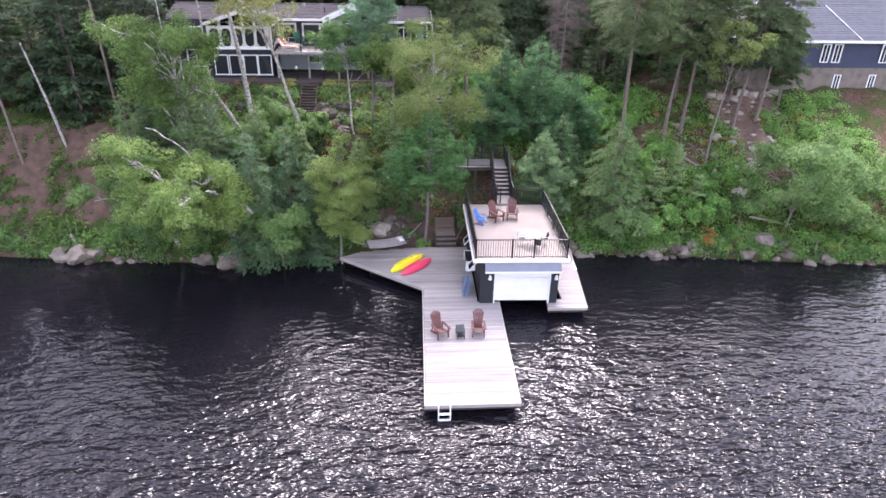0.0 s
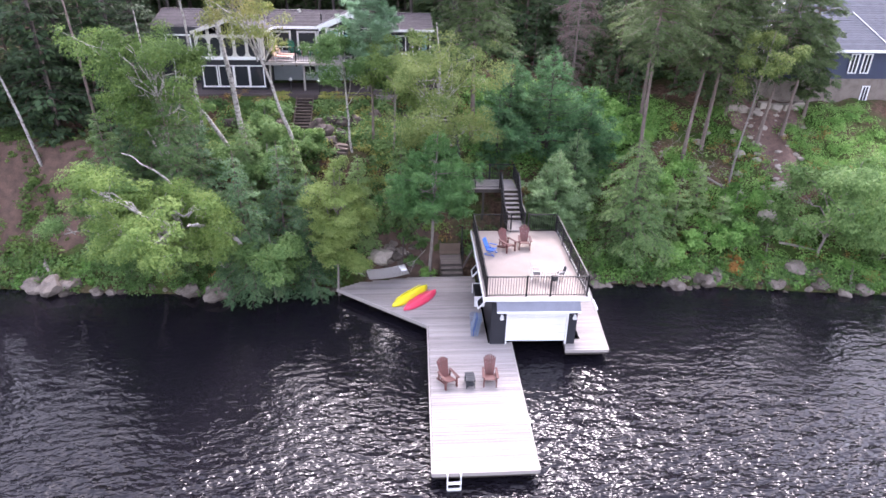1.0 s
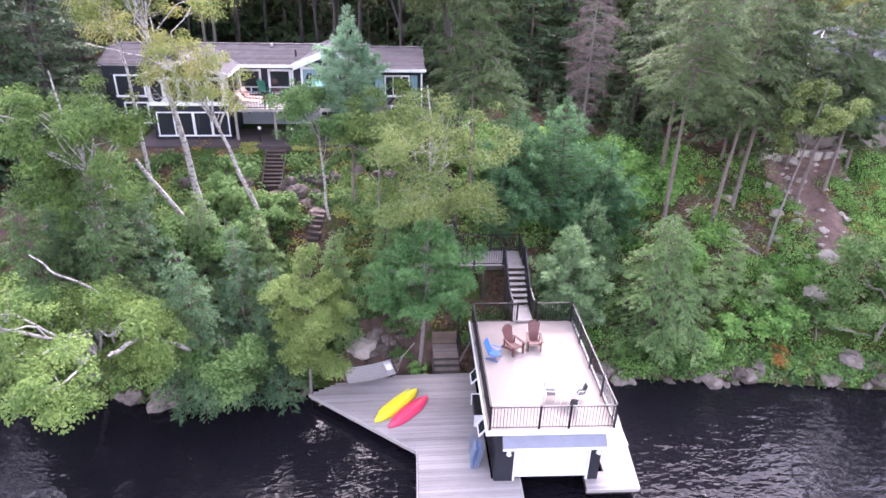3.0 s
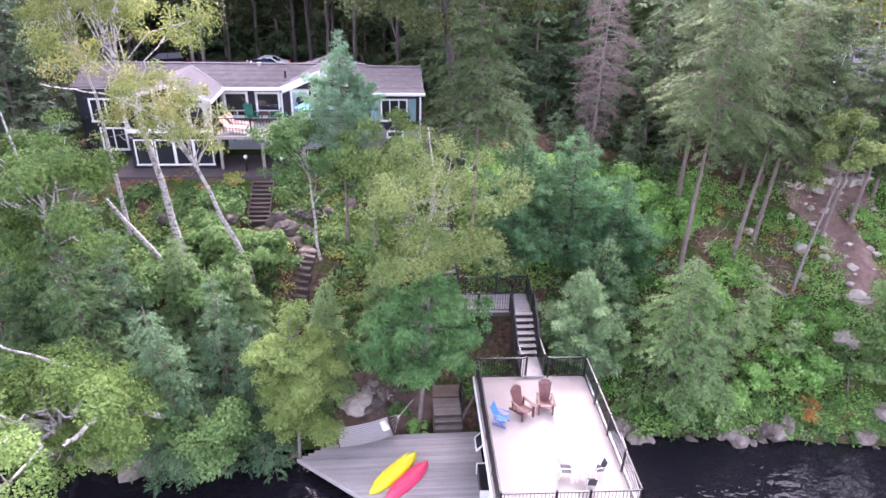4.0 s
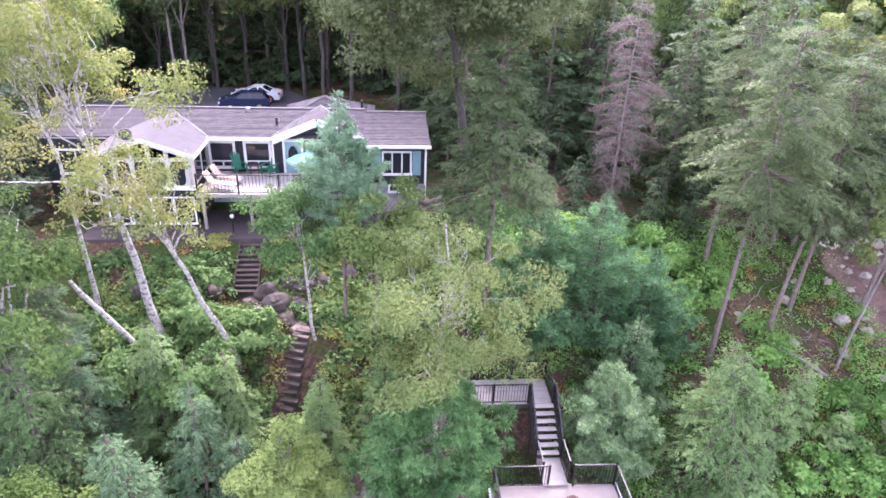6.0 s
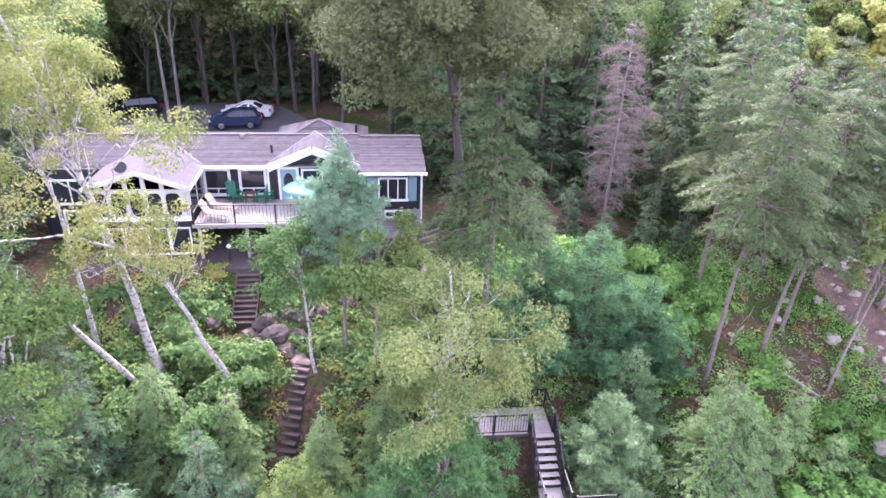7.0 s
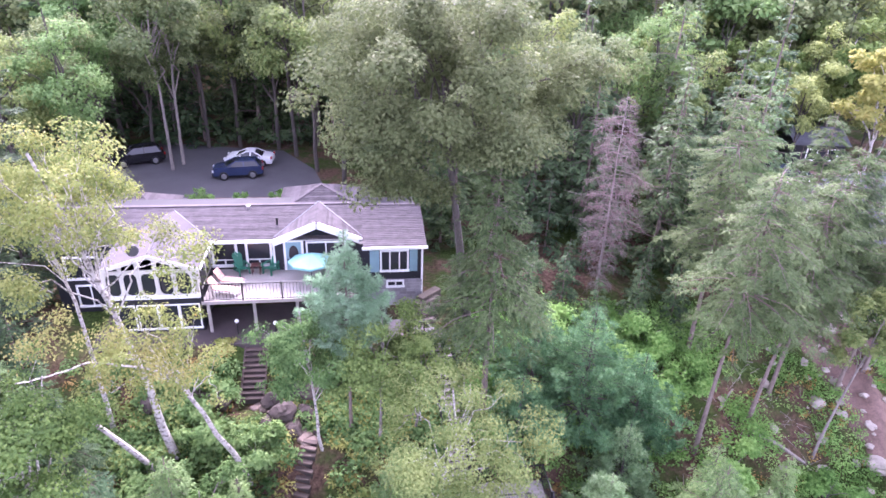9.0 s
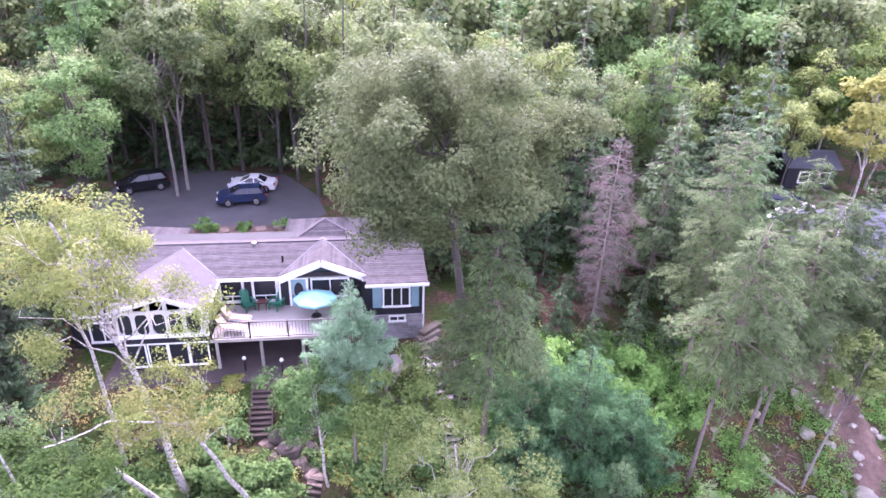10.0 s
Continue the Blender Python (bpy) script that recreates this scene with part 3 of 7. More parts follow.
railing(low_rail, [(0.02, 0.0, 0), (0.02, 0.75, 0), (0.1, 1.5, 0.6)], 0.85, 1.2)


# ---- stairs up the bank ----
up = thing("deck_stairs", 5.5, 34.3, 0, -1, "grey wooden gangway and stairs from the roof deck up the bank", "stairs")
part("gangway", box(-0.46, 0.46, -0.35, 1.0, 3.26, 3.34), STAIRWOOD, up, "pale worn gangway boards")
part("gangway_base", box(-0.42, 0.42, -0.05, 1.0, 2.6, 3.25), CRIB, up)
NS, GO, RI = 7, 0.25, 0.178
for k in range(NS):
    y = 1.0 + k * GO
    z = 3.34 + (k + 1) * RI
    part("tread", box(-0.45, 0.45, y, y + GO - 0.02, z - 0.04, z, bevel=0.006), DOCK_EDGE, up)
    # Dark set-back board added to stand for the shade in the open gap.
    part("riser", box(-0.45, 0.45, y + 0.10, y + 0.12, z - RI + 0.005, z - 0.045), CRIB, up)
for x in (-0.5, 0.46):
    part("stringer", slab([(x, 0.95, 3.42), (x + 0.04, 0.95, 3.42), (x + 0.04, 1.0 + NS * GO, 3.4 + NS * RI), (x, 1.0 + NS * GO, 3.4 + NS * RI)], 0.3), CRIB, up)
    part("post", box(x, x + 0.08, 2.2, 2.28, 2.0, 4.3), CRIB, up)
LZ = 3.34 + NS * RI
up_rail = thing("stair_railing", 5.5, 34.3, 0, -1, "black metal railings along the stairs", "railing")
for x in (-0.5, 0.5):
    railing(up_rail, [(x, -0.1, 3.3), (x, 1.0, 3.36), (x, 1.0 + NS * GO, LZ)], 0.95, 1.4)

mid = thing("stair_landing", 4.2, 37.8, 0, -1, "grey wooden landing on posts halfway up the bank", "landing")
for k in range(11):
    part("board", box(-2.1, 1.78, -0.72 + k * 0.142, -0.585 + k * 0.142, LZ - 0.04, LZ), STAIRWOOD, mid)
bm = box(-2.1, 1.78, -0.72, -0.66, LZ - 0.26, LZ - 0.045)
box(-2.1, 1.78, 0.74, 0.8, LZ - 0.26, LZ - 0.045, bm)
part("joist", bm, CRIB, mid)
for x in (-2.0, -0.2, 1.65):
    part("post", box(x, x + 0.12, -0.64, -0.52, 2.2, LZ - 0.05), CRIB, mid)
mid_rail = thing("landing_railing", 4.2, 37.8, LZ, -1, "black metal railing round the stair landing", "railing")
railing(mid_rail, [(0.78, -0.7, 0), (-2.1, -0.7, 0)], 0.95, 1.45)
railing(mid_rail, [(-1.1, 0.82, 0), (1.8, 0.82, 0), (1.8, -0.7, 0)], 0.95, 1.45)

top = thing("bank_stairs", 2.3, 38.6, 0, 3, "grey wooden stairs climbing to the terrace by the house", "stairs")
NU, GU = 19, 0.298
RU = (8.15 - LZ) / NU
for k in range(NU):
    y, z = k * GU, LZ + (k + 1) * RU
    part("tread", box(-0.48, 0.48, y, y + GU + 0.03, z - 0.04, z), STAIRWOOD, top)
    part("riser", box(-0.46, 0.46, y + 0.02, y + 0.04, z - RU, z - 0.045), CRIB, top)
for x in (-0.53, 0.49):
    part("stringer", slab([(x, 0, LZ + 0.1), (x + 0.04, 0, LZ + 0.1), (x + 0.04, NU * GU, 8.2), (x, NU * GU, 8.2)], 0.35), CRIB, top)
top_rail = thing("stair_railing", 2.3, 38.6, 0, 3, "black metal railings along the upper stairs", "railing")
for x in (-0.53, 0.53):
    railing(top_rail, [(x, 0, LZ), (x, NU * GU, 8.15)], 0.95, 1.3)
pad = thing("terrace_platform", 2.1, 45.0, 8.15, 0, "pale concrete platform at the head of the stairs", "platform")
part("platform", box(-0.9, 0.9, -0.7, 0.95, -0.5, 0.02), CONCRETE, pad)
pad_rail = thing("platform_railing", 2.1, 45.0, 8.17, 0, "black metal railing on the platform edge", "railing")
railing(pad_rail, [(0.45, -0.62, 0), (0.84, -0.62, 0), (0.84, 0.9, 0)], 0.95, 1.2)
railing(pad_rail, [(-0.5, -0.62, 0), (-0.84, 0.2, 0)], 0.95, 1.2)
path = thing("terrace_path", -0.25, 45.95, 8.2, 8, "mauve-grey paved path in front of the house corner", "path", kind="structure")
part("paving", box(-2.2, 1.6, -0.75, 0.75, -0.3, 0.03), mat("mauve_paving", (0.30, 0.25, 0.25), 0.85, 0.2, 1.2, 16, 0.3), path)
for k in range(5):
    st = thing("stone_step", 1.25 + 0.13 * k, 46.35 + 0.36 * k, 8.2 + 0.2 * k, 14 + 7 * k, "broad grey stone slab step beside the house", "stone step", "stone steps by the house")
    bm = box(-0.75, 0.75, -0.24, 0.24, -0.3, 0.2, bevel=0.03)
    part("slab", bm, STONE, st)

# ---- timber and stone steps on the left of the bank ----
upper = thing("garden_steps", -7.05, 42.75, 0, -1, "dark weathered timber steps set into the bank", "steps")
for k in range(10):
    z = 6.72 + k * 0.145
    part("step", box(-0.52, 0.52, k * 0.23, k * 0.23 + 0.26, z - 0.06, z, bevel=0.012), OLDWOOD, upper)
    # Dark block below each step stands for the shaded gap there.
    part("riser", box(-0.5, 0.5, k * 0.23 + 0.08, k * 0.23 + 0.2, z - 0.4, z - 0.062), CRIB, upper)
for x in (-0.56, 0.52):
    part("side_timber", beam((x + 0.02, -0.1, 6.6), (x + 0.02, 2.3, 8.06), 0.06, 0.2), OLDWOOD, upper)
STONESTEP = mat("brown_step_stone", (0.095, 0.07, 0.057), 0.85, 0.35, 2.0, 20, 0.4, each=0.3)
for k in range(19):
    f = k / 18
    x, y = -5.45 + 1.3 * f + 0.10 * math.sin(5 * f), 36.2 + 4.0 * f
    st = thing("stone_step", x, y, land1(x, y) + 0.2, -16 + 6 * math.sin(k * 2.1), "flat brown stone slab step on the bank", "stone step", "stone steps on the bank")
    w = 0.36 + 0.05 * math.sin(k * 3.7)
    part("slab", box(-w, w, -0.10, 0.13, -0.05, 0.04, bevel=0.02), STONESTEP, st)
    part("footing", box(-w + 0.04, w - 0.04, -0.03, 0.13, -0.5, -0.052), CRIB, st)
for k in range(8):
    f = k / 7
    x, y = -4.3 - 2.5 * f**1.3, 40.35 + 2.25 * f
    st = thing("stone_step", x, y, land1(x, y) + 0.12, 30 + 20 * math.sin(k * 1.9), "rough pinkish-brown stone of the winding garden path", "stone step", "stones of the garden path")
    part("slab", box(-0.36, 0.36, -0.2, 0.2, -0.3, 0.06 + 0.03 * math.sin(k * 2.7), bevel=0.05), mat("pinkish_path_stone", (0.14, 0.105, 0.088), 0.85, 0.3, 2.0, 16, 0.4, each=0.3), st)

# ---- house ----
house = thing("house", -7.0, 50.0, 8.2, 0, "long dark cottage with mauve shingled roof and white trim", "house")
HX, HY, HZ = -7.0, 50.0, 8.2


def hbox(x0, x1, y0, y1, z0, z1, bm=None, bevel=0.0):
    return box(x0 - HX, x1 - HX, y0 - HY, y1 - HY, z0 - HZ, z1 - HZ, bm, bevel)


def hp(x, y, z):
    return (x - HX, y - HY, z - HZ)


FL = 10.08  # main floor
part("foundation", hbox(-15.8, 1.4, 49.62, 54.5, 8.0, FL - 0.25), mat("pale_blue_render", (0.42, 0.46, 0.50), 0.8, 0.15, 0.8, 16, 0.15), house, "pale blue-grey basement wall")
part("wall", hbox(-15.8, -1.9, 49.55, 54.5, FL - 0.25, 12.1), NAVY, house, "near-black board wall")
part("wall", hbox(-1.9, 1.35, 48.2, 54.5, 9.85, 12.0), NAVY, house, "dark board wall of the bedroom end")
STONE_CLAD = mat("pale_mauve_stone_cladding", (0.24, 0.225, 0.24), 0.85, 0.3, 1.4, 12, 0.4, each=0.35)
part("stone_base", hbox(-1.93, 1.43, 48.18, 54.45, 8.0, 9.85), STONE_CLAD, house, "pale grey stone base")
rngs = np.random.default_rng(404)
z = 8.05
while z < 9.8:
    x, h = -1.92, 0.14 + 0.06 * float(rngs.uniform())
    h = min(h, 9.84 - z)
    while x < 1.4:
        w = min(float(rngs.uniform(0.22, 0.5)), 1.42 - x)
        if w > 0.08 and not (x + w > -0.56 and x < 0.51 and z + h > 9.36):
            part("stone", hbox(x + 0.01, x + w - 0.01, 48.15 - 0.015 * float(rngs.uniform()), 48.18, z + 0.01, z + h - 0.01), STONE_CLAD, house)
        x += w
    z += h
part("wing_wall", hbox(-14.0, -9.7, 46.45, 49.55, 8.0, 10.15), NAVY, house, "near-black wall under the sunroom")
part("wing_floor", hbox(-14.0, -9.7, 46.45, 49.55, 10.15, 10.3), NAVY, house)
for x in (-14.0, -9.8):
    part("wing_side", hbox(x, x + 0.1, 46.45, 49.55, 10.3, 12.05), CREAM, house, "cream sunroom side wall")


def window(x0, x1, y, z0, z1, bars=(), cross=(), frame_mat=WHITE, name="window", fw=0.09):
    """A white-framed window on a wall that faces -y; bars and cross: where mullions and transoms stand."""
    w = part(name, hbox(x0 + fw, x1 - fw, y - 0.02, y + 0.0, z0 + fw, z1 - fw), GLASS, house, "dark glass pane in a white frame")
    rim = bmesh.new()
    hbox(x0, x1, y - 0.07, y - 0.005, z1 - fw, z1, rim)
    hbox(x0 - 0.03, x1 + 0.03, y - 0.1, y - 0.005, z0 - 0.02, z0 + fw, rim)
    hbox(x0, x0 + fw, y - 0.07, y - 0.005, z0 + fw, z1 - fw, rim)
    hbox(x1 - fw, x1, y - 0.07, y - 0.005, z0 + fw, z1 - fw, rim)
    part("window_frame", rim, frame_mat, w)
    for b in bars:
        part("mullion", hbox(b - 0.03, b + 0.03, y - 0.06, y - 0.022, z0 + fw, cross[0] - 0.03 if cross else z1 - fw), frame_mat, w)
    for c in cross:
        part("transom", hbox(x0 + fw, x1 - fw, y - 0.055, y - 0.024, c - 0.03, c + 0.03), frame_mat, w)
    return w


window(-9.66, -8.3, 49.55, 10.2, 11.68, (-8.98,), (10.6,), fw=0.13)
window(-7.9, -6.5, 49.55, 10.2, 11.68, (-7.2,), (10.6,), fw=0.13)
window(-0.82, 0.7, 48.2, 10.35, 11.62, (-0.3, 0.2))
for x0, w in ((-1.36, 0.5), (0.74, 0.42)):
    shut = part("shutter", hbox(x0, x0 + w, 48.15, 48.2, 10.33, 11.62), AQUA, house, "pale aqua board shutter")
    for k in range(3):
        part("shutter_board", hbox(x0 + 0.02 + k * w / 3, x0 - 0.02 + (k + 1) * w / 3, 48.135, 48.15, 10.37, 11.58), AQUA, shut)
window(-0.5, 0.45, 48.17, 9.4, 9.82, (0.0,), ())
# basement windows under the deck and under the sunroom
window(-7.6, -6.7, 49.62, 8.75, 9.35, (-7.15,))
window(-4.9, -4.0, 49.62, 8.75, 9.35, (-4.45,))
for x0 in (-13.8, -12.75, -11.75, -10.75):
    window(x0, x0 + 0.98, 46.45, 8.45, 9.85, fw=0.06)
window(-16.3, -14.9, 48.6, 8.6, 9.9, (-15.6,))
part("annex_wall", hbox(-17.2, -14.2, 48.62, 54.3, 8.0, 12.0), NAVY, house, "dark wall of the end bay")
window(-16.6, -14.9, 48.62, 10.2, 11.5, (-15.75,))

# door bay under the cross gable
part("door_bay", hbox(-6.35, -2.4, 49.2, 49.6, FL - 0.2, 12.05), NAVY, house, "dark board bay with the deck door")
for x0, x1, z0, z1 in ((-5.87, -5.75, FL, 11.87), (-4.95, -4.83, FL, 11.87), (-5.75, -4.95, 11.75, 11.87)):
    part("door_frame", hbox(x0, x1, 49.12, 49.2, z0, z1), WHITE, house)
door = part("door", hbox(-5.75, -4.95, 49.14, 49.2, FL, 11.75), AQUA, house, "pale blue door with an oval glass")
bm = bmesh.new()
bmesh.ops.create_cone(bm, cap_ends=True, segments=20, radius1=0.5, radius2=0.5, depth=0.03,
                      matrix=Matrix.Translation(hp(-5.35, 49.13, 11.05)) @ pose(0, 0, 0, 90) @ Matrix.Diagonal((0.5, 1.0, 1, 1)))
part("oval_glass", bm, GLASS, door)
part("handle", hbox(-5.72, -5.64, 49.08, 49.14, 10.7, 10.76), BLACK, door)
window(-4.7, -2.6, 49.2, 10.55, 11.75, (-3.65,))
bm = bmesh.new()
tri = [hp(-5.4, 49.16, 12.1), hp(-2.7, 49.16, 12.1), hp(-4.05, 49.16, 12.7)]
f1 = [bm.verts.new(p) for p in tri]
f2 = [bm.verts.new((p[0], p[1] + 0.1, p[2])) for p in tri]
bm.faces.new(f1)
bm.faces.new(f2[::-1])
for i in range(3):
    bm.faces.new((f1[i], f2[i], f2[(i + 1) % 3], f1[(i + 1) % 3]))
part("gable_glass", bm, GLASS, house, "dark triangular gable window")

# sunroom front: five tall panes with white posts, triangles above
wy = 46.45
bm = bmesh.new()
xs = [-13.95, -13.15, -12.35, -11.55, -10.75, -9.9]
for x in xs:
    part("sunroom_post", hbox(x - 0.09, x + 0.09, wy - 0.1, wy + 0.02, 10.3, 12.0 + 0.64 * (1 - abs(x + 11.65) / 2.35)), CREAM, house, "cream sunroom post")
part("sunroom_sill", hbox(-14.05, -9.65, wy - 0.13, wy + 0.02, 10.22, 10.42), WHITE, house)
part("sunroom_head", hbox(-14.05, -9.65, wy - 0.11, wy + 0.02, 11.62, 11.8), CREAM, house)
for a, c in zip(xs, xs[1:]):
    pane = part("sunroom_pane", hbox(a + 0.09, c - 0.09, wy - 0.02, wy, 10.42, 11.62), GLASS, house, "dark arched sunroom pane")
    for s, x, zt, sg in ((1, a + 0.09, 11.62, -1), (1, a + 0.09, 10.42, 1), (-1, c - 0.09, 11.62, -1), (-1, c - 0.09, 10.42, 1)):
        bm = bmesh.new()
        for k in range(4):
            t0, t1 = k / 4 * 0.28, (k + 1) / 4 * 0.28
            h0 = 0.28 - math.sqrt(max(0, 0.28**2 - (0.28 - t0) ** 2))
            h1 = 0.28 - math.sqrt(max(0, 0.28**2 - (0.28 - t1) ** 2))
            v = [bm.verts.new(hp(x + s * t0, wy - 0.05, zt)), bm.verts.new(hp(x + s * t1, wy - 0.05, zt)),
                 bm.verts.new(hp(x + s * t1, wy - 0.05, zt + sg * h1)), bm.verts.new(hp(x + s * t0, wy - 0.05, zt + sg * h0))]
            bm.faces.new(v)
        bmesh.ops.remove_doubles(bm, verts=bm.verts[:], dist=1e-4)
        bmesh.ops.solidify(bm, geom=bm.faces[:], thickness=0.03)
        part("arch_trim", bm, CREAM, pane)
bm = bmesh.new()
v = [bm.verts.new(hp(*p)) for p in ((-13.9, wy - 0.01, 11.8), (-9.8, wy - 0.01, 11.8), (-9.8, wy - 0.01, 12.0), (-11.65, wy - 0.01, 12.6), (-13.9, wy - 0.01, 12.0))]
bm.faces.new(v)
bmesh.ops.solidify(bm, geom=bm.faces[:], thickness=0.03)
part("gable_glass", bm, GLASS, house, "dark gable glass of the sunroom")
for x0, y0, y1 in ((-9.7, 47.0, 48.0), (-9.7, 48.3, 49.3)):
    part("side_pane", hbox(x0 - 0.005, x0 + 0.02, y0, y1, 10.45, 11.7), GLASS, house)


def roof_plane(a, b, c, d, material, courses, name="roof", parent=None):
    """Shingle courses from the eave a-b up to the ridge d-c: each strip overlaps the one below."""
    A, B, C, D = (Vector(p) for p in (a, b, c, d))
    bm = bmesh.new()
    n = (B - A).cross(D - A).normalized()
    if n.z < 0:
        n = -n
    lo = [A - n * 0.06, B - n * 0.06, C - n * 0.06, D - n * 0.06]
    vs = [bm.verts.new(v) for v in [A, B, C, D] + lo]
    for i in range(4):
        if (vs[i].co - vs[(i + 1) % 4].co).length > 1e-4:
            bm.faces.new((vs[i], vs[4 + i], vs[4 + (i + 1) % 4], vs[(i + 1) % 4]))
    bm.faces.new(vs[7:3:-1])
    bm.faces.new(vs[:4])
    base = part(name, bm, material, parent or house, "grey shingled roof slope")
    for k in range(courses):
        f0, f1 = k / courses, (k + 1) / courses
        p = [A.lerp(D, f0) + n * 0.03, B.lerp(C, f0) + n * 0.03, B.lerp(C, f1) + n * 0.012, A.lerp(D, f1) + n * 0.012]
        q = [v - n * (0.028 if i < 2 else 0.010) for i, v in enumerate(p)]
        bm = bmesh.new()
        vs = [bm.verts.new(v) for v in p + q]
        bm.faces.new(vs[:4])
        for i in range(4):
            if (vs[i].co - vs[(i + 1) % 4].co).length > 1e-4:
                bm.faces.new((vs[i], vs[4 + i], vs[4 + (i + 1) % 4], vs[(i + 1) % 4]))
        part("shingle_course", bm, material, base)
    return base


EY, EZ = 48.9, 12.02
RY, RZ = 51.8, 12.78
RR = 12.66  # ridge over the right-hand rooms
roof_plane(hp(-17.6, EY, EZ), hp(-1.7, EY, EZ), hp(-1.7, RY, RZ), hp(-17.6, RY, RZ), SHINGLE, 24)
roof_plane(hp(-1.7, 47.7, 12.02), hp(1.6, 47.7, 12.02), hp(1.6, RY, RR), hp(-1.7, RY, RR), SHINGLE, 24)
roof_plane(hp(-1.7, 55.2, 11.5), hp(-17.6, 55.2, 11.5), hp(-17.6, RY, RZ), hp(-1.7, RY, RZ), SHINGLE, 19)
roof_plane(hp(1.6, 55.2, 11.2), hp(-1.7, 55.2, 11.2), hp(-1.7, RY, RR), hp(1.6, RY, RR), SHINGLE, 19)
part("ridge_cap", beam(hp(-17.6, RY, RZ + 0.03), hp(-1.7, RY, RZ + 0.03), 0.26, 0.05), SHINGLE, house)
part("ridge_cap", beam(hp(-1.7, RY, RR + 0.03), hp(1.6, RY, RR + 0.03), 0.26, 0.05), SHINGLE, house)
part("eave_trim", hbox(-9.55, -6.35, EY - 0.06, EY - 0.01, EZ - 0.14, EZ + 0.03), WHITE, house, "white eave board")
part("eave_trim", hbox(-1.75, 1.65, 47.63, 47.69, 11.9, 12.05), WHITE, house)
part("soffit", hbox(-17.5, -1.75, EY, 49.56, EZ - 0.1, EZ - 0.06), CREAM, house)
part("soffit", hbox(-1.7, 1.55, 47.7, 48.22, 11.92, 11.96), CREAM, house)
# sunroom roof
WA, WB, WR = -14.1, -9.42, -11.65
wz, we = 12.78, 12.0
roof_plane(hp(WB, 45.95, we), hp(WB, 49.0, we), hp(WR, 51.2, wz), hp(WR, 45.95, wz), SMOOTHROOF, 22)
roof_plane(hp(WA, 49.0, we), hp(WA, 45.95, we), hp(WR, 45.95, wz), hp(WR, 51.2, wz), SMOOTHROOF, 22)
for xe in (WA, WB):
    part("barge_board", beam(hp(xe, 45.93, we - 0.05), hp(WR, 45.93, wz - 0.05), 0.05, 0.2), CREAM, house, "cream barge board")
part("eave_trim", hbox(WB - 0.02, WB + 0.04, 45.95, 48.95, we - 0.14, we + 0.03), WHITE, house)
part("valley_flashing", beam(hp(WB, 48.95, we + 0.07), hp(WR, 51.2, wz + 0.05), 0.03, 0.015), GREYMETAL, house)
# cross gable over the door bay
GL, GR_, GM, gz, ge = -6.3, -1.75, -4.05, 13.0, 12.05
roof_plane(hp(GL, 48.75, ge), hp(GL, 49.0, ge), hp(GM, 51.6, gz), hp(GM, 48.75, gz), SHINGLE, 20)
roof_plane(hp(GR_, 49.0, ge), hp(GR_, 48.75, ge), hp(GM, 48.75, gz), hp(GM, 51.6, gz), SHINGLE, 20)
for xe in (GL, GR_):
    part("barge_board", beam(hp(xe, 48.72, ge - 0.12), hp(GM, 48.72, gz - 0.12), 0.06, 0.36), WHITE, house, "broad white barge board")
    part("valley_flashing", beam(hp(xe, 48.98, ge + 0.08), hp(GM, 51.6, gz + 0.05), 0.03, 0.015), GREYMETAL, house)
# chimneys, vents, dish
part("vent_pipe", rod(hp(-6.2, 50.1, 12.15), hp(-6.2, 50.1, 12.75), 0.06), BLACK, house)
part("roof_vent", rod(hp(-7.85, 51.5, 12.6), hp(-7.85, 51.5, 12.9), 0.13), CHROME, house)
part("vent_pipe", rod(hp(-1.9, 53.0, 12.3), hp(-1.9, 53.0, 13.0), 0.07), BLACK, house)
dish = part("satellite_dish", rod(hp(-12.25, 46.2, 12.7), hp(-12.25, 46.1, 13.0), 0.025), BLACK, house)
part("dish", rod(hp(-12.25, 46.1, 13.0), hp(-12.2, 46.02, 13.03), 0.28, 0.24, 16), BLACK, dish)
# entry bay behind the ridge
part("entry_wall", hbox(-6.2, -1.2, 54.3, 57.7, 8.2, 11.55), NAVY, house)
ea, eb, ec, ed, et = hp(-6.6, 53.0, 11.75), hp(-1.2, 53.0, 11.75), hp(-1.2, 57.4, 11.6), hp(-6.6, 57.4, 11.6), hp(-4.08, 54.85, 12.8)
for a, b in ((ea, eb), (eb, ec), (ec, ed), (ed, ea)):
    roof_plane(a, b, et, et, SHINGLE, 12)
for a in (ea, eb):
    part("hip_cap", beam(a, et, 0.2, 0.04), SHINGLE, house)
# left rear roof
part("garage_wall", hbox(-16.6, -13.1, 54.4, 57.2, 8.2, 11.2), NAVY, house)
ga, gb, gc, gd = hp(-16.9, 53.4, 11.15), hp(-12.8, 53.4, 11.15), hp(-12.8, 57.4, 11.15), hp(-16.9, 57.4, 11.15)
gp, gq = hp(-14.85, 55.4, 12.25), hp(-14.8, 55.4, 12.25)
for a, b, c, d in ((ga, gb, gq, gp), (gb, gc, gq, gq), (gc, gd, gp, gq), (gd, ga, gp, gp)):
    roof_plane(a, b, c, d, SHINGLE, 10)
# corner boards
for x, y in ((1.36, 48.15), (-6.42, 49.15)):
    part("corner_board", hbox(x, x + 0.1, y, y + 0.1, 8.3 if x > 0 else FL, 11.7), WHITE, house)

